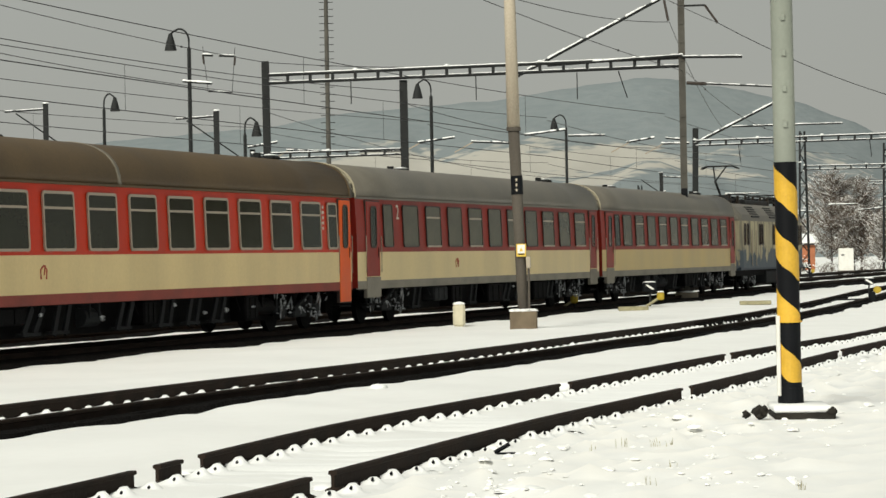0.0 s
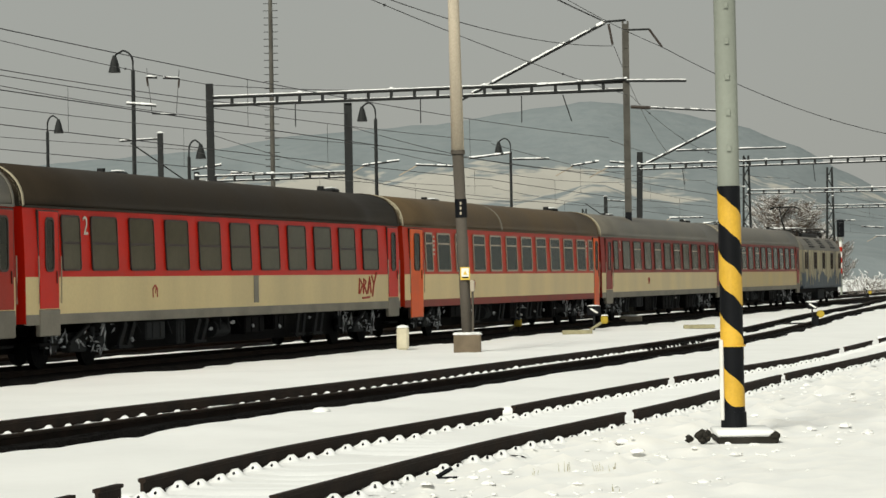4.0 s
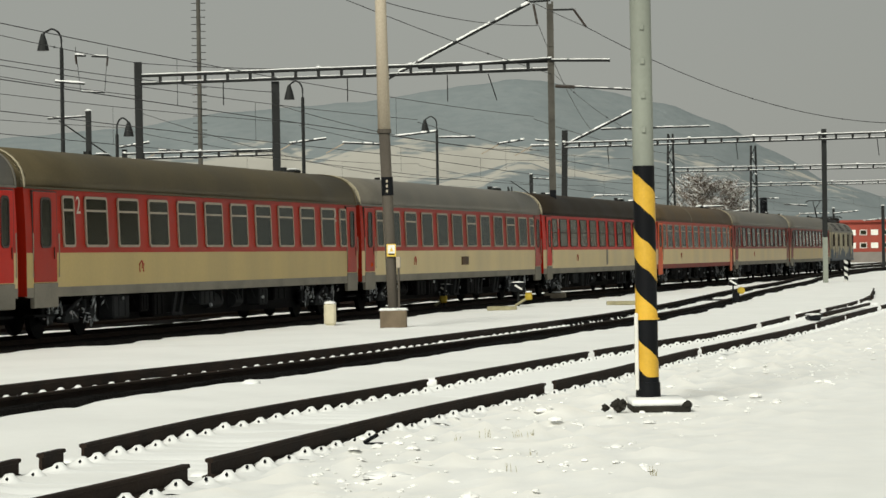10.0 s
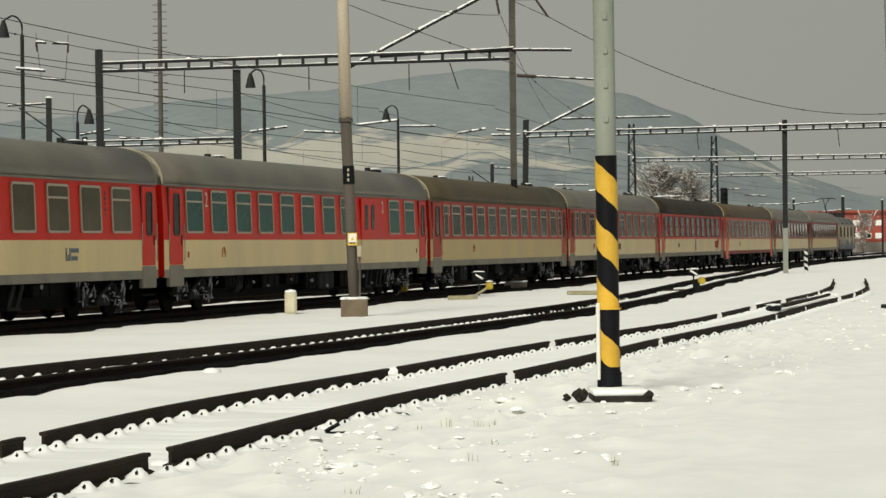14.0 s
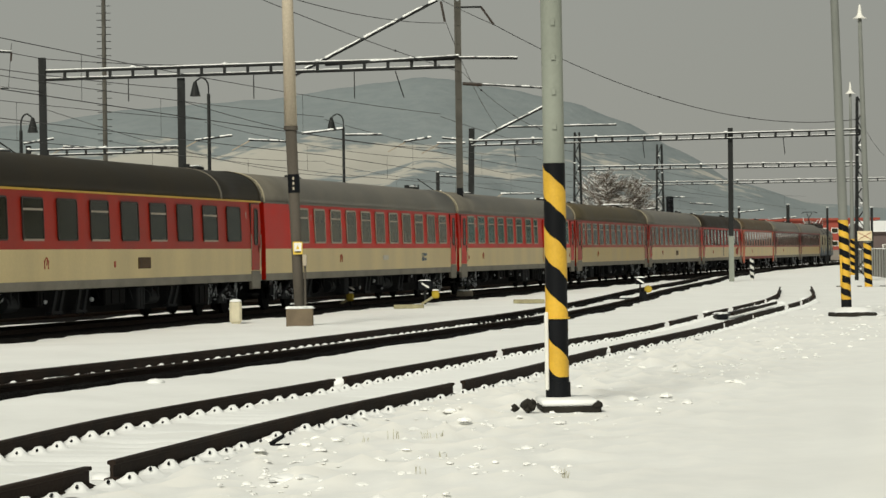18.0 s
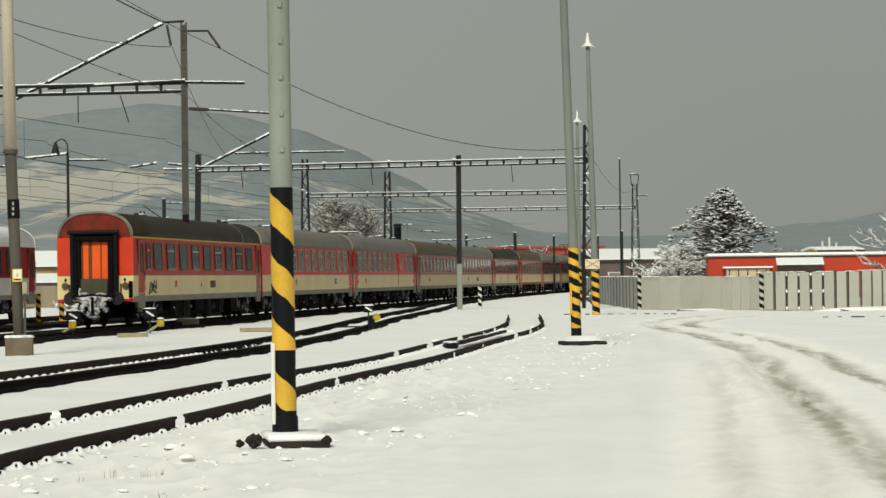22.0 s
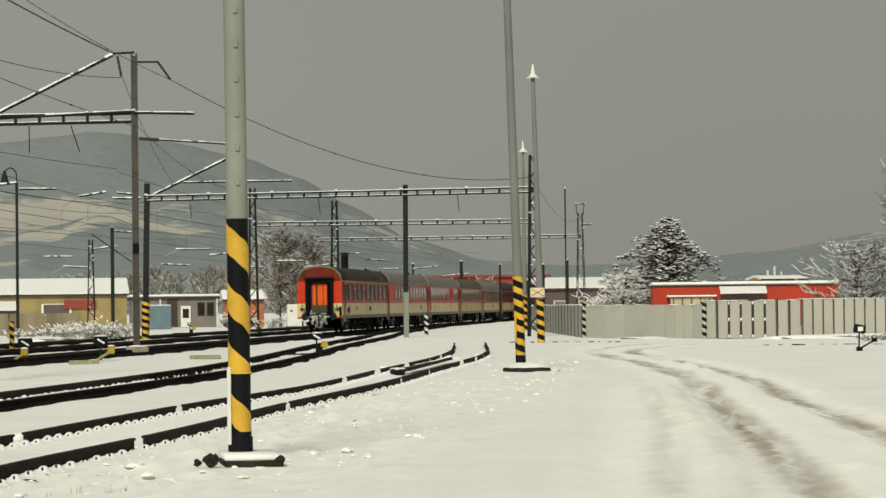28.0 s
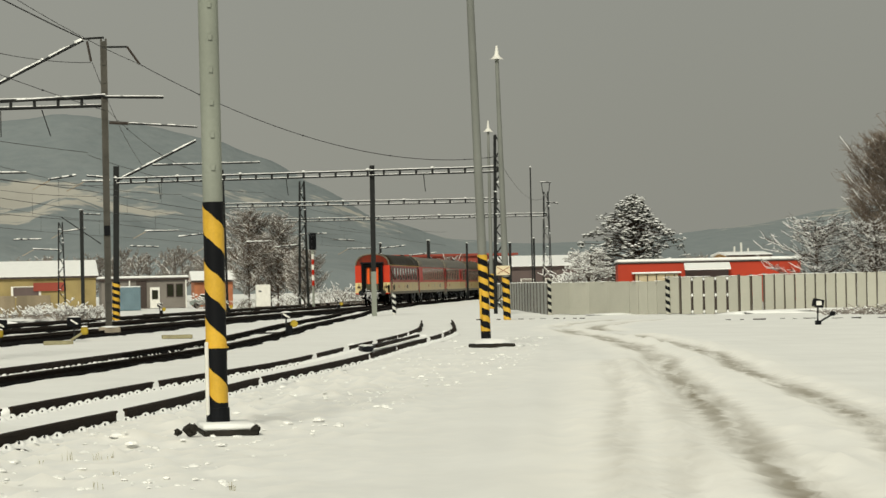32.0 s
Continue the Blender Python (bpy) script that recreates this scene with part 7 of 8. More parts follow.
def buildings():
    random.seed(11)
    # yellow hall with a long snowy roof, and its low front wall
    y = hall("yellow_hall", "long yellow industrial hall with snowy roof", -30, 12.0, 300, 314, 3.4, 1.7, YELLOW_WALL,
             windows=((4.5, 1.9, 3.2, 1.2, BROWN_WALL), (-4, 1.9, 2.2, 1.2, None), (-10, 1.9, 2.2, 1.2, None), (-18, 1.9, 2.2, 1.2, None)))
    part("fascia_sign", Mesh().box((7.0, 299.8, 2.4), (3.4, 0.1, 0.9)), RED_DULL, y, "weathered red sign panel")
    w = thing("yard_wall", Matrix.Identity(4), "brown-grey concrete wall before the yellow hall", "wall", kind="structure")
    for k in range(16):
        part("panel", Mesh().box((-35.5 + 2.6 * k, 205, 0.78), (2.5, 0.16, 1.6), bevel=0.02), TAN_WALL, w)
    # white shed glimpsed behind the parked coaches
    hall("white_shed", "low shed with a rounded snowy roof", -14, 0.1, 235, 242, 1.7, 0.7, BROWN_WALL, category="shed")
    # signal hut with porch and container
    h = flat_house("signal_hut", "low grey hut with dark roof edge and white door", 11.3, 19.6, 270, 276, 2.75, GREY_WALL, category="hut")
    part("door", Mesh().box((5.2, -0.04, 1.05), (0.95, 0.1, 2.05), bevel=0.01), WHITE, h, "white framed glazed door")
    part("door_pane", Mesh().box((5.2, -0.1, 1.35), (0.6, 0.04, 0.9)), PANE, h)
    for x in (6.7, 7.6):
        f = part("window", Mesh().box((x, -0.04, 1.75), (0.7, 0.1, 1.3), bevel=0.01), DARK_WOOD, h)
        part("pane", Mesh().box((x, -0.1, 1.75), (0.56, 0.04, 1.1)), PANE, f)
    part("dark_cladding", Mesh().box((3.9, -0.05, 1.4), (1.0, 0.06, 2.6)), DARK_WOOD, h)
    for x in (2.7, 8.2):
        part("porch_post", Mesh().tube([(x, -0.8, 0), (x, -0.8, 2.75)], 0.07, 6), WHITE, h)
    c = thing("steel_container", Matrix.Identity(4), "blue-grey corrugated steel container", "container")
    part("body", Mesh().box((12.95, 250, 1.05), (1.9, 2.2, 2.1), bevel=0.03), TEAL, c)
    for k in range(8):
        part("rib", Mesh().box((12.15 + 0.23 * k, 248.88, 1.05), (0.09, 0.06, 1.9)), TEAL, c)
    part("snow_cover", Mesh().box((12.95, 250, 2.14), (1.9, 2.2, 0.1), bevel=0.04), SNOW_CAP, c)
    car = thing("parked_car", pose(21.0, 262, 0), "small silver-green parked car behind the hut", "car")
    part("body", Mesh().box((0, 0, 0.55), (3.4, 1.6, 0.55), bevel=0.15), mat("silver_green_paint", (0.3, 0.36, 0.33), 0.35, 0.4, 0.1), car)
    part("cabin", Mesh().box((0.1, 0, 1.0), (1.8, 1.4, 0.55), bevel=0.2), PANE, car)
    for x in (-1.1, 1.1):
        part("wheel", Mesh().tube([(x, -0.82, 0.3), (x, -0.62, 0.3)], 0.3, 14), RUBBER, car)
        part("wheel", Mesh().tube([(x, 0.82, 0.3), (x, 0.62, 0.3)], 0.3, 14), RUBBER, car)
    part("snow_cover", Mesh().box((0.1, 0, 1.3), (1.6, 1.3, 0.1), bevel=0.05), SNOW_CAP, car)
    o = hall("orange_shed", "small orange brick shed by the tree", 21.5, 25.5, 285, 289, 2.6, 0.9, mat("orange_brick", (0.42, 0.16, 0.08), 0.85, 0, 0.25, 0.8), category="shed")
    # red low building behind the fence
    r = flat_house("red_workshop", "long low red workshop with flat snowy roof behind the fence", 46.6, 60.2, 199.5, 210, 3.0, RED_WALL, turn=-12, over=0.12, roof_t=0.1)
    a = part("annex", Mesh().box((2.8, -1.2, 1.1), (3.1, 2.3, 2.2), bevel=0.02), mat("cream_annex", (0.50, 0.42, 0.28), 0.8, 0, 0.2, 0.5), r, "cream porch annex")
    for k in range(5):
        part("board", Mesh().box((1.45 + 0.66 * k, -2.38, 1.1), (0.08, 0.06, 2.1)), DARK_WOOD, a)
    part("annex_snow", Mesh().box((2.8, -1.25, 2.3), (3.6, 2.8, 0.12), bevel=0.04), SNOW_CAP, a)
    part("awning", Mesh().box((6.6, -0.9, 2.72), (3.4, 1.9, 0.1), Matrix.Translation((6.6, -0.9, 2.72)) @ Matrix.Rotation(radians(14), 4, "X") @ Matrix.Translation((-6.6, 0.9, -2.72))), SNOW_CAP, r, "snow-covered awning")
    # brown slab added below the awning to stand for its shade
    part("shade_slab", Mesh().box((6.6, -0.15, 1.9), (3.2, 0.2, 1.2)), BROWN_WALL, r)
    # brown hall with a shallow snowy roof
    hall("brown_hall", "brown clad hall with broad snowy roof", 62, 74, 322, 342, 3.6, 1.3, BROWN_WALL, windows=((64, 1.8, 1.6, 0.9, GREY_WALL), (67, 1.8, 1.6, 0.9, GREY_WALL), (70, 1.8, 1.6, 0.9, GREY_WALL)))
    hall("grey_shed", "long pale shed far beyond the rails", 74, 92, 318, 328, 2.6, 0.6, GREY_WALL, category="shed")
    # red two-storey building beyond the head of the train
    b = thing("red_office", Matrix.Identity(4), "red two-storey building with rows of white windows", "building")
    block(b, "wall", (72.5, 430, 3.1), (20, 10, 6.2), RED_DULL)
    part("roof", Mesh().box((72.5, 430, 6.35), (21, 11, 0.35)), RED_DULL, b, "red roof edge dusted with snow")
    part("plinth", Mesh().box((72.5, 424.8, 0.8), (20, 0.2, 1.6)), GREY_WALL, b)
    for k in range(11):
        for z in (2.6, 4.6):
            f = part("window", Mesh().box((64.0 + 1.72 * k, 424.95, z), (1.1, 0.1, 0.85)), WHITE, b)
            if k % 2:
                part("pane", Mesh().box((64.0 + 1.72 * k, 424.88, z), (0.9, 0.04, 0.65)), PANE, f)
    # ochre house and pale blocks far off at the right
    hall("ochre_house", "far ochre house with snowy roof", 80.0, 84.6, 290, 296, 4.2, 0.3, ORANGE_WALL, category="house")
    for k, (az, d, w, h) in enumerate(((15.52, 1500, 3.2, 19), (15.66, 1500, 3.4, 21), (15.8, 1500, 3.2, 18))):
        p = polar(az, d)
        s = thing("silo", Matrix.Identity(4), "distant slender white silo in haze", "silo", "silos")
        part("wall", Mesh().box((p.x, p.y, h / 2), (w * 0.28, 1.0, h)), WHITE, s)


fences()
buildings()


# ---- trees, shrubs and hills ----
BARK = mat("dark_bark", (0.075, 0.055, 0.045), 0.9, 0, 0.3, 3.0, 20.0, 0.5)
TWIG = mat("brown_twigs", (0.20, 0.16, 0.13), 0.9, 0, 0.3, 2.0, 20.0, 0.0)
TWIG_GREY = mat("grey_twigs", (0.24, 0.21, 0.185), 0.9, 0, 0.3, 2.0, 20.0, 0.0)
NEEDLE = mat("dark_needles", (0.105, 0.105, 0.088), 0.9, 0, 0.4, 1.5, 20.0, 0.0)


def bare_tree(name, x, y, h, spread, label, seed, snow=0.5, lean=0.0, depth=5, twig=None, upright=0.55, count=5, thin=0.013):
    """A leafless tree: tapered trunk, forking limbs, fine twigs, snow lying along the upper sides."""
    rnd = random.Random(seed)
    limbs, fine, white = Mesh(), Mesh(), Mesh()

    def grow(p, d, length, r, level):
        q = p + d * length
        r = max(r, thin)
        mid = p + d * (length * 0.5) + Vector((rnd.uniform(-1, 1), rnd.uniform(-1, 1), 0)) * length * 0.06
        (limbs if level < 3 else fine).tube([p, mid, q], r, 6 if level < 2 else 4 if level < 3 else 3, cap=False, r1=max(r * 0.62, thin * 0.7))
        if level >= 2 and rnd.random() < snow:
            up = Vector((0, 0, r * 0.8 + 0.012))
            white.tube([p + up, mid + up, q + up], max(r * 0.8, 0.018), 3, cap=False, r1=max(r * 0.6, 0.014))
        if level >= depth:
            return
        n = rnd.randint(3, count) if level else count + 2
        for k in range(n):
            f = rnd.uniform(0.35, 1.0) if level else 0.3 + 0.7 * (k + 0.5) / n
            s = p + d * (length * f)
            a = rnd.uniform(0, 2 * math.pi)
            side = Vector((math.cos(a), math.sin(a), 0))
            nd = (d * upright + side * (spread * rnd.uniform(0.6, 1.1)) + Vector((0, 0, rnd.uniform(-0.12, 0.3)))).normalized()
            grow(s, nd, length * rnd.uniform(0.45, 0.68) * (1.15 - 0.4 * f if level == 0 else 1), r * rnd.uniform(0.38, 0.55), level + 1)

    grow(Vector((0, 0, -0.1)), Vector((lean, 0, 1)).normalized(), h * 0.62, h * 0.022, 0)
    t = thing(name, pose(x, y, 0), label, "tree", "bare trees")
    part("trunk", limbs, BARK, t, "dark trunk and limbs")
    part("crown", fine, twig or TWIG, t, "crown of fine bare twigs")
    if white.v:
        part("snow_cover", white, SNOW_CAP, t, "snow lying along the branches")
    return t


def brush_tree(name, x, y, h, w, label, seed, branches=110, twigs=12, thin=0.014, snow=0.1, low=0.15, twig=None, rise=0.9, group="bare trees", thick=0.05):
    """A tall leafless tree with a dense haze of fine rising twigs."""
    rnd = random.Random(seed)
    limbs, fine, white = Mesh(), Mesh(), Mesh()
    limbs.tube([(0, 0, -0.1), (rnd.uniform(-0.1, 0.1), 0, h * 0.5), (rnd.uniform(-0.2, 0.2), 0, h * 0.93)], h * 0.016, 7, r1=0.03)
    for k in range(branches):
        f = low + (0.95 - low) * rnd.random() ** 0.9
        a = rnd.uniform(0, 2 * math.pi)
        reach = w / 2 * (1 - (abs(f - 0.42) / 0.62) ** 2.2) * rnd.uniform(0.45, 1.1)
        p = Vector((0, 0, h * f))
        q = p + Vector((math.cos(a) * reach, math.sin(a) * reach, reach * rise * rnd.uniform(0.5, 1.2)))
        q.z = min(q.z, h * rnd.uniform(0.9, 1.02))
        m = p * 0.55 + q * 0.45 + Vector((0, 0, -0.08 * reach))
        (limbs if k % 4 == 0 else fine).tube([p, m, q], thick if k % 4 == 0 else thick * 0.6, 4, cap=False, r1=thin)
        for t in range(twigs):
            u = rnd.random()
            s = m + (q - m) * u if rnd.random() < 0.7 else p + (m - p) * u
            l = reach * rnd.uniform(0.2, 0.5) + 0.15
            b = a + rnd.gauss(0, 1.0)
            e = s + Vector((math.cos(b) * l * 0.7, math.sin(b) * l * 0.7, l * rise * rnd.uniform(0.2, 1.1)))
            fine.tube([s, e], thin * 1.2, 3, cap=False, r1=thin)
            if rnd.random() < snow:
                white.tube([s + Vector((0, 0, thin * 1.6)), e + Vector((0, 0, thin * 1.6))], thin * 1.5, 3, cap=False)
            for j in range(3):
                c = b + rnd.gauss(0, 0.9)
                o = s + (e - s) * rnd.random()
                g = o + Vector((math.cos(c) * l * 0.35, math.sin(c) * l * 0.35, l * rnd.uniform(-0.1, 0.5)))
                fine.tube([o, g], thin, 3, cap=False, r1=thin * 0.7)
                if rnd.random() < snow * 0.5:
                    white.tube([o + Vector((0, 0, thin * 1.4)), g + Vector((0, 0, thin * 1.4))], thin * 1.3, 3, cap=False)
    t = thing(name, pose(x, y, 0), label, "tree", group)
    part("trunk", limbs, BARK, t, "dark trunk and limbs")
    part("crown", fine, twig or TWIG, t, "dense crown of fine bare twigs")
    if white.v:
        part("snow_cover", white, SNOW_CAP, t, "snow lying along the twigs")


def evergreen(name, x, y, h, w, label, seed, boughs=95):
    """A broad evergreen of many flat boughs with gaps between, each capped with clumps of snow."""
    rnd = random.Random(seed)
    green, white, wood = Mesh(), Mesh(), Mesh()
    wood.tube([(0, 0, 0), (0, 0, h * 0.5), (0.1, 0, h * 0.93)], 0.28, 8, r1=0.05)
    for k in range(boughs):
        f = (k + rnd.random()) / boughs
        z = h * (0.12 + 0.86 * f)
        rad = w / 2 * max(0.06, 1 - max(0.0, (f - 0.14) / 0.88) ** 2.0) * (0.85 + 0.15 * min(1, f / 0.2))
        a = k * 2.4 + rnd.uniform(-0.4, 0.4)
        q = rad * rnd.uniform(0.3, 1.12) * (1 - 0.25 * (rnd.random() < 0.2))
        c0 = Vector((q * math.cos(a), q * math.sin(a), z))
        wood.tube([(0, 0, z - 0.5), c0 * 0.5 + Vector((0, 0, z * 0.5 - 0.15)), c0], 0.06, 4, cap=False, r1=0.02)
        size = rnd.uniform(0.4, 0.9) * (1.05 - 0.4 * f)
        for t in range(15):
            b, l = rnd.uniform(0, 2 * math.pi), math.sqrt(rnd.random())
            c = c0 + Vector((math.cos(b) * l * size, math.sin(b) * l * size, rnd.gauss(-0.12 * l, 0.16)))
            s = rnd.uniform(0.10, 0.26)
            for j in range(4):
                g = rnd.uniform(0, 2 * math.pi)
                e = Vector((math.cos(g) * s, math.sin(g) * s, rnd.uniform(-0.8, 0.35) * s))
                o = Vector((-math.sin(g), math.cos(g), 0)) * s * 0.3
                green.add([c - o * 0.6, c + o * 0.6, c + e + o, c + e * 1.3, c + e - o], [(0, 1, 2, 3, 4)])
            if rnd.random() < 0.8:
                white.blob((c.x, c.y - 0.05, c.z + 0.04), (s * rnd.uniform(0.5, 1.1), s * 0.6, s * rnd.uniform(0.2, 0.4)), 6, 2, 0.45, half=True)
    t = thing(name, pose(x, y, 0), label, "tree", "evergreens")
    part("trunk", wood, BARK, t)
    part("crown", green, NEEDLE, t, "dark needle tufts")
    part("snow_cover", white, SNOW_CAP, t, "clumps of snow on the tufts", smooth=True)
    return t


def shrub(name, x, y, h, w, label, seed, n=60, snow=0.7):
    rnd = random.Random(seed)
    fine, white = Mesh(), Mesh()
    for k in range(n):
        a, l = rnd.uniform(0, 2 * math.pi), rnd.uniform(0.5, 1.0)
        p = Vector((rnd.uniform(-w, w) * 0.32, rnd.uniform(-w, w) * 0.2, 0))
        q = p + Vector((math.cos(a) * w * 0.28 * l, math.sin(a) * w * 0.2 * l, h * l * rnd.uniform(0.6, 1.0)))
        m = (p + q) / 2 + Vector((0, 0, h * 0.1))
        fine.tube([p, m, q], 0.022, 3, cap=False, r1=0.012)
        for j in range(4):
            s = m + (q - m) * rnd.random()
            e = s + Vector((rnd.uniform(-0.5, 0.5), rnd.uniform(-0.3, 0.3), rnd.uniform(0.0, 0.4))) * h * 0.4
            fine.tube([s, e], 0.013, 3, cap=False)
            if rnd.random() < snow:
                white.tube([s + Vector((0, 0, 0.03)), e + Vector((0, 0, 0.03))], 0.032, 3, cap=False)
    t = thing(name, pose(x, y, 0), label, "shrub", "shrubs")
    part("stem_tangle", fine, TWIG_GREY, t)
    part("snow_cover", white, SNOW_CAP, t, "snow along the stems")


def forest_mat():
    """Winter woods, pale and bluish with haze put into the colour, with open snowy fields in patches that grow
    downhill.
    """
    m = bpy.data.materials.new("wooded_hillside")
    m.use_nodes = True
    nt = m.node_tree
    link = nt.links.new
    b = nt.nodes["Principled BSDF"]
    co = nt.nodes.new("ShaderNodeTexCoord")
    mp = nt.nodes.new("ShaderNodeMapping")
    mp.inputs["Scale"].default_value = (1.0, 0.35, 1.9)
    link(co.outputs["Object"], mp.inputs["Vector"])
    n1, n2, n3 = (nt.nodes.new("ShaderNodeTexNoise") for _ in range(3))
    for n, s, dd in ((n1, 0.013, 6.0), (n2, 0.06, 5.0), (n3, 0.4, 2.0)):
        n.inputs["Scale"].default_value, n.inputs["Detail"].default_value = s, dd
        link(mp.outputs["Vector"], n.inputs["Vector"])
    # both wood tones lightened and blued to stand for distance haze
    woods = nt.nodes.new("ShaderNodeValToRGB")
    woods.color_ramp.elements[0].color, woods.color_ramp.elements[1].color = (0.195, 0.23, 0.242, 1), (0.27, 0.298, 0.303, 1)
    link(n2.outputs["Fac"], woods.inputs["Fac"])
    sep = nt.nodes.new("ShaderNodeSeparateXYZ")
    link(co.outputs["Object"], sep.inputs["Vector"])
    low = nt.nodes.new("ShaderNodeFloatCurve")
    height = nt.nodes.new("ShaderNodeMapRange")
    height.inputs["From Max"].default_value = 200.0
    link(sep.outputs["Z"], height.inputs["Value"])
    belt = low.mapping.curves[0]
    belt.points[0].location, belt.points[1].location = (0.0, 0.12), (1.0, 0.0)
    for u, w in ((0.14, 0.3), (0.24, 0.5), (0.36, 0.58), (0.45, 0.52), (0.56, 0.2), (0.75, 0.12)):
        belt.points.new(u, w)
    low.mapping.update()
    link(height.outputs["Result"], low.inputs["Value"])
    shift = nt.nodes.new("ShaderNodeMath")
    shift.operation = "SUBTRACT"
    shift.inputs[1].default_value = 0.5
    link(low.outputs["Value"], shift.inputs[0])
    side = nt.nodes.new("ShaderNodeMath")
    side.operation = "DIVIDE"
    link(sep.outputs["X"], side.inputs[0])
    link(sep.outputs["Y"], side.inputs[1])
    away = nt.nodes.new("ShaderNodeMath")
    away.operation = "ADD"
    away.inputs[1].default_value = 0.03
    link(side.outputs["Value"], away.inputs[0])
    wide = nt.nodes.new("ShaderNodeMath")
    wide.operation = "ABSOLUTE"
    link(away.outputs["Value"], wide.inputs[0])
    open_land = nt.nodes.new("ShaderNodeMapRange")
    open_land.inputs["From Min"].default_value, open_land.inputs["From Max"].default_value = 0.05, 0.10
    open_land.inputs["To Min"].default_value, open_land.inputs["To Max"].default_value = 0.10, -0.16
    link(wide.outputs["Value"], open_land.inputs["Value"])
    total = nt.nodes.new("ShaderNodeMath")
    link(shift.outputs["Value"], total.inputs[0])
    link(open_land.outputs["Result"], total.inputs[1])
    speck = nt.nodes.new("ShaderNodeMapRange")
    speck.inputs["To Min"].default_value, speck.inputs["To Max"].default_value = -0.23, 0.23
    link(n2.outputs["Fac"], speck.inputs["Value"])
    woody = nt.nodes.new("ShaderNodeMath")
    link(total.outputs["Value"], woody.inputs[0])
    link(speck.outputs["Result"], woody.inputs[1])
    add = nt.nodes.new("ShaderNodeMath")
    link(n1.outputs["Fac"], add.inputs[0])
    link(woody.outputs["Value"], add.inputs[1])
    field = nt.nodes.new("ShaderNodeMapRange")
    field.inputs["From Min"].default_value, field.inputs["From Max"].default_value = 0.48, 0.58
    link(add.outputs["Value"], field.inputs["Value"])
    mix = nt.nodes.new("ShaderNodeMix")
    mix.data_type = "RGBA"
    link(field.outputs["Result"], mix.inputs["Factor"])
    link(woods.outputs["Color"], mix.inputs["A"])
    # fields dimmed well below snow white, haze put into the colour
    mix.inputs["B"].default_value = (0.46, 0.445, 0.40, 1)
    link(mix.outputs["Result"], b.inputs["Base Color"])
    b.inputs["Roughness"].default_value, b.inputs["Specular IOR Level"].default_value = 1.0, 0.0
    bp = nt.nodes.new("ShaderNodeBump")
    bp.inputs["Strength"].default_value, bp.inputs["Distance"].default_value = 0.5, 6.0
    link(n2.outputs["Fac"], bp.inputs["Height"])
    link(bp.outputs["Normal"], b.inputs["Normal"])
    return m


RIDGE = [(-40, 90), (-20, 112), (-14, 120), (-10.7, 127), (-8.6, 138), (-6.4, 146), (-4.3, 162), (-1.4, 172), (0.6, 187), (1.86, 194), (3.3, 181), (4.7, 165), (5.85, 143), (7.0, 110), (8.1, 76), (9.8, 50), (11.5, 44), (13.3, 46), (15.7, 58), (17.9, 77), (22, 92), (40, 110)]


def ridge(az):
    for (a, x), (b, y) in zip(RIDGE, RIDGE[1:]):
        if a <= az <= b:
            f = (az - a) / (b - a)
            f = f * f * (3 - 2 * f) * 0.4 + f * 0.6
            return x + (y - x) * f
    return 90.0


def hills():
    me = Mesh()
    azs = np.arange(-34, 34.01, 0.25)
    ds = list(np.arange(900, 3001, 60)) + [3150, 3400, 3800]
    for d in ds:
        for az in azs:
            top = ridge(az)
            f = (d - 900) / 2100
            if f <= 1:
                z = top * (0.05 + 0.55 * f ** 0.9 + 0.40 * max(0, (f - 0.55) / 0.45) ** 1.3) if f > 0 else -3
                fold = noise.noise(Vector((az * 0.55, d * 0.0016, 2.0))) * 13 + noise.noise(Vector((az * 1.6, d * 0.004, 5.0))) * 5
                z = z + fold * min(1, f * 4) * (1 - max(0, (f - 0.8) / 0.2)) * 0.8 - (4 if f < 0.02 else 0)
                if f > 0.95:
                    z += noise.noise(Vector((az * 2.3, 1.0, 9.0))) * 1.6
            else:
                z = top * (1 - 0.8 * (f - 1))
            p = polar(az, d)
            me.v.append((p.x, p.y, z))
    w = len(azs)
    for j in range(len(ds) - 1):
        for i in range(w - 1):
            a = j * w + i
            me.f.append((a, a + 1, a + w + 1, a + w))
    solid("hills", me, forest_mat(), "wooded winter hills with snowy fields, haze put into their colour", "hill", kind="structure", smooth=True)


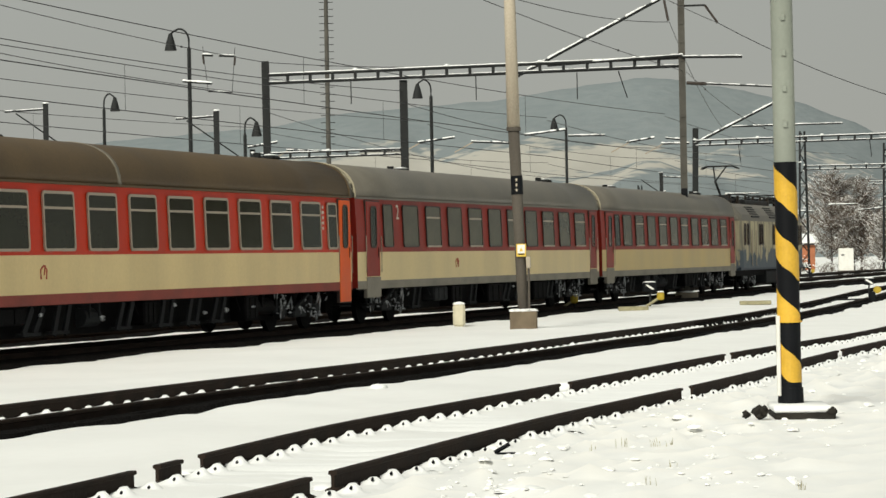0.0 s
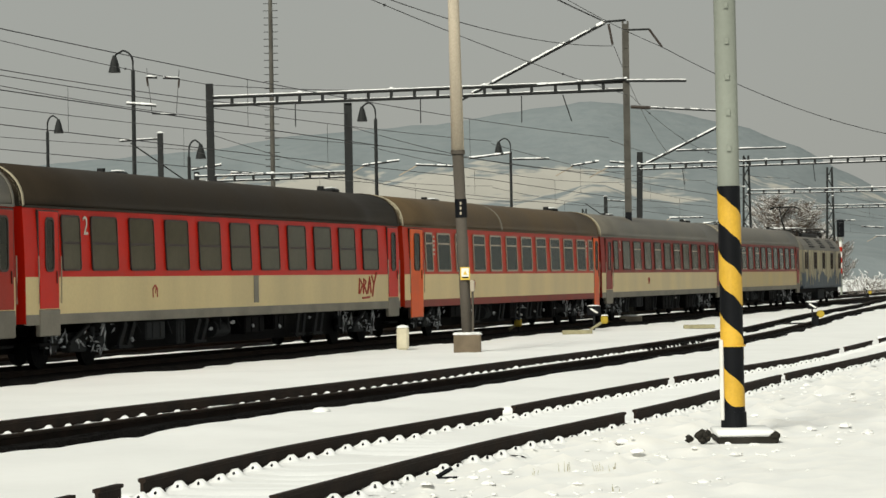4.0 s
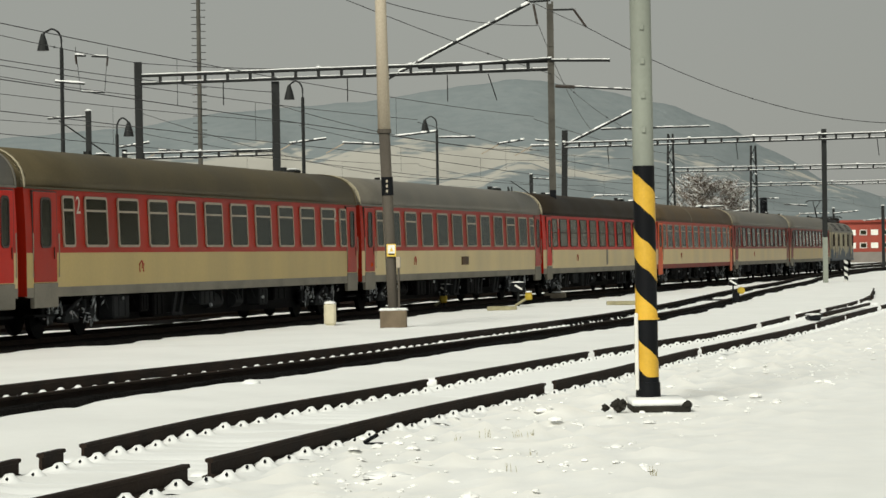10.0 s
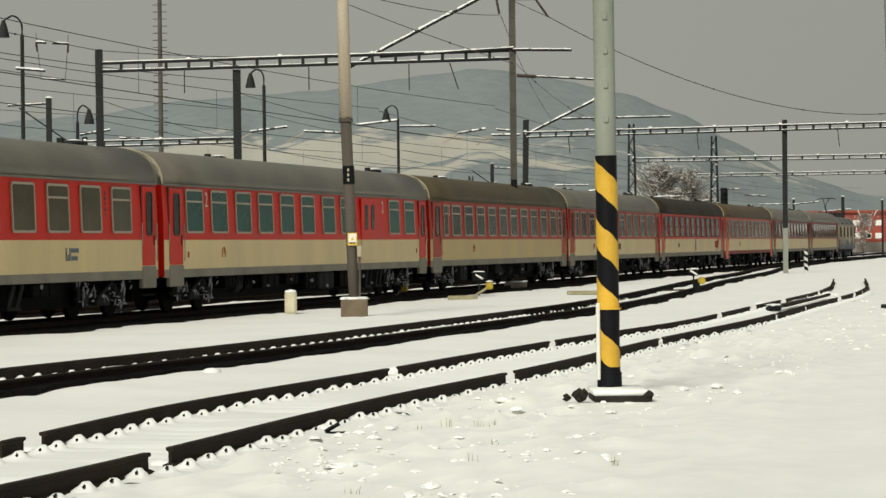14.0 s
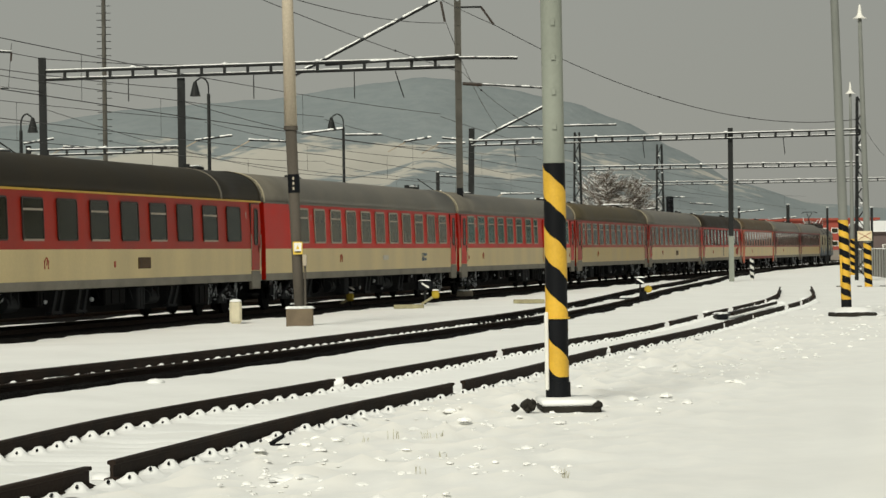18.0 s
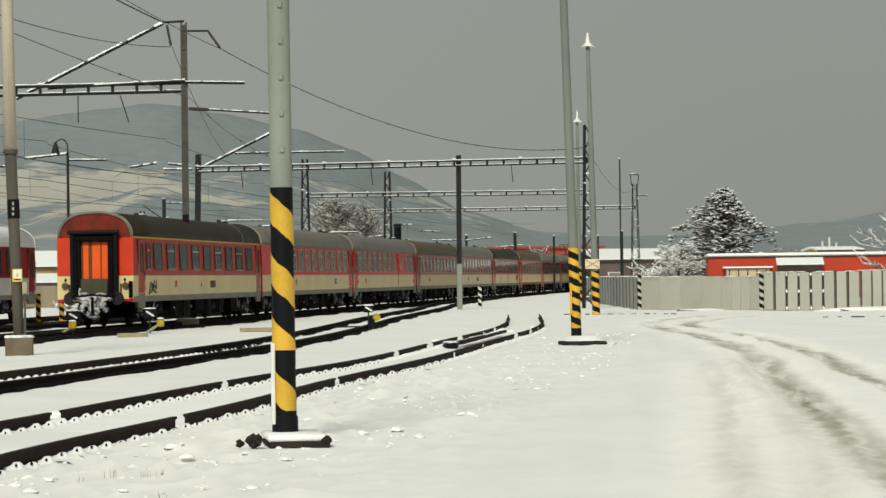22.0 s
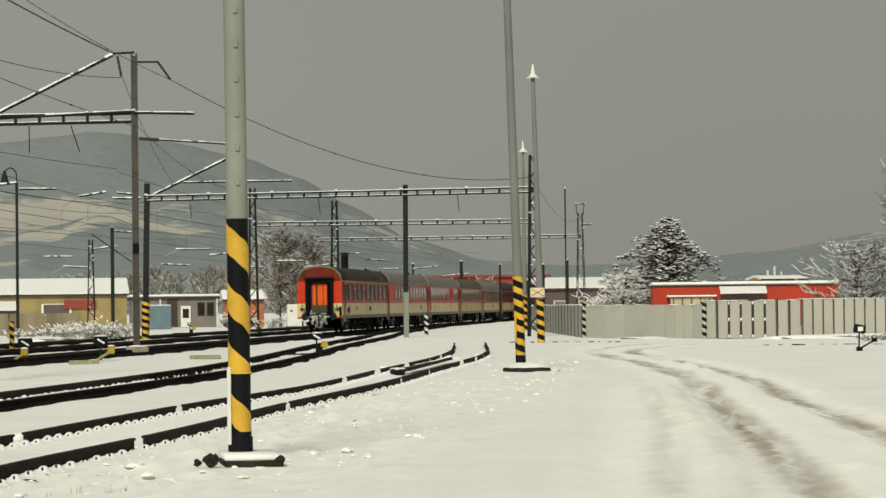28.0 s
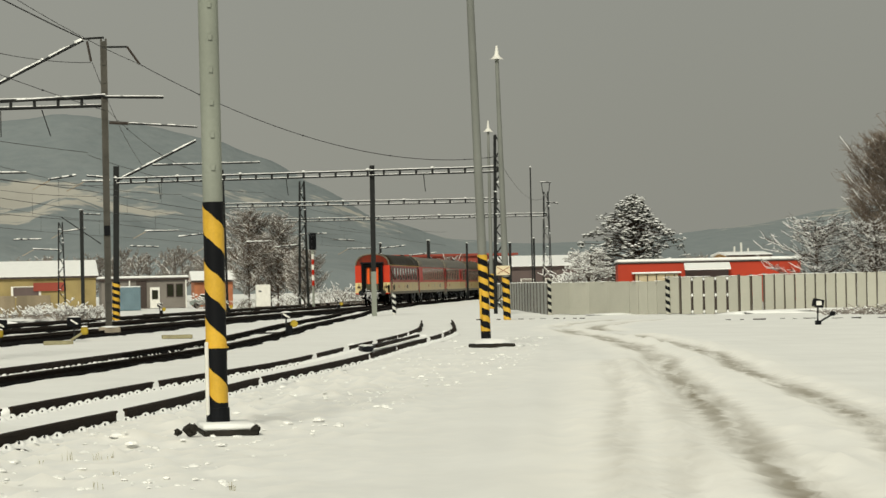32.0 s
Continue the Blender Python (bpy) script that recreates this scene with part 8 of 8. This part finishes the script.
def nature():
    # bare tree behind the cabinet, evergreen group behind the fence, birch and orchard tree at the right
    for az, d, h, w, sd in ((5.45, 262, 9.3, 5.8, 3), (6.05, 264, 8.8, 5.6, 12), (6.6, 258, 5.2, 4.0, 14), (5.9, 268, 7.0, 6.0, 15)):
        p = polar(az, d)
        brush_tree("bare_tree", p.x, p.y, h, w, "broad bare tree dusted with snow beyond the rails", sd, 150, 14, 0.012, 0.45, 0.1, TWIG, rise=0.7)
    evergreen("evergreen_tree", 53.1, 221.7, 8.9, 9.6, "broad dark evergreen laden with clumps of snow", 5, 210)
    p = polar(12.55, 190)
    bare_tree("bare_tree", p.x, p.y, 4.9, 0.95, "low bare tree white with snow", 21, snow=0.95, depth=5, count=5, twig=TWIG_GREY)
    p = polar(12.1, 192)
    shrub("shrub", p.x, p.y, 3.2, 3.4, "snowy shrub behind the fence", 31, 80)
    for az, d, h, w, sd in ((18.75, 152, 9.6, 4.6, 6), (19.6, 155, 11.0, 5.4, 16), (20.9, 156, 10.8, 5.4, 17)):
        p = polar(az, d)
        brush_tree("birch_tree", p.x, p.y, h, w, "tall brown leafless birch with fine dense twigs", sd, 190, 20, 0.009, 0.05, 0.08, rise=0.95, thick=0.02)
    for az, d, h, w, sd in ((17.3, 140, 4.9, 5.8, 9), (18.5, 142, 4.7, 5.4, 19)):
        p = polar(az, d)
        brush_tree("bare_tree", p.x, p.y, h, w, "airy garden tree with snow-lined branches behind the fence", sd, 62, 8, 0.009, 0.75, 0.24, BARK, 0.42, thick=0.032)
    for az, d, h, w, s in ((1.35, 166, 1.15, 3.6, 41), (0.75, 172, 0.9, 3.6, 42), (1.75, 162, 1.3, 3, 43), (0.2, 176, 0.7, 3, 44), (2.1, 168, 1.1, 2.6, 55), (1.05, 180, 1.2, 3, 56), (4.6, 250, 1.5, 4, 45), (7.2, 255, 2.2, 5, 46), (7.6, 258, 1.6, 4, 47), (6.3, 250, 1.4, 5, 48), (17.9, 127, 0.35, 3, 51), (18.6, 125, 0.5, 3, 52), (19.4, 123, 0.5, 4, 53), (5.4, 247, 1.2, 3, 54)):
        p = polar(az, d)
        shrub("shrub", p.x, p.y, h, w, "low snow-dusted shrub beside the yard", s, 46, 0.7 if az < 15 else 0.15)
    for k in range(26):
        az = (-0.9, -0.3, 0.3, 0.9, 1.4, 8.6, 9.6, 11.9, 12.4, 14.9, 15.4)[k - 15] if k > 14 else 1.75 + 0.24 * k
        p = polar(az + random.uniform(-0.08, 0.08), 425 + 12 * (k % 3))
        brush_tree("bare_tree", p.x, p.y, random.uniform(6.0, 8.6) if az < 7 else random.uniform(4.5, 6.0), random.uniform(4.0, 5.5), "distant bare tree in brown winter thicket", 60 + k, 40, 9, 0.026, 0.16, 0.05, TWIG_GREY, 1.0)
    # snow bank with scrub before the yellow hall
    b = Mesh()
    random.seed(77)
    for k in range(14):
        q = polar(0.3 + 0.15 * k, 168 + random.uniform(-5, 5))
        b.blob((q.x, q.y, -0.1), (random.uniform(0.8, 1.6), 2.4, random.uniform(0.2, 0.42)), 10, 4, 0.3, half=True)
    solid("snow_bank", b, SNOW_CAP, "uneven snow bank beyond the far rails", "snow", smooth=True)
    hills()


nature()


def tail_chainage(t):
    """Where the train's tail is along the running line: it gathers speed."""
    u = (t - 16) / 16
    return 38.369 + u * (171.242 + u * (22.304 + u * (-0.535 - 4.618 * u)))


def motions():
    for rear, c in zip(REARS, TRAIN):
        rows = []
        for t in range(33):
            p = running(tail_chainage(t) + rear)
            rows.append((t, pose(p.x, p.y, RAIL_TOP, 0, 0, HEADING)))
        walk(c, rows)


motions()
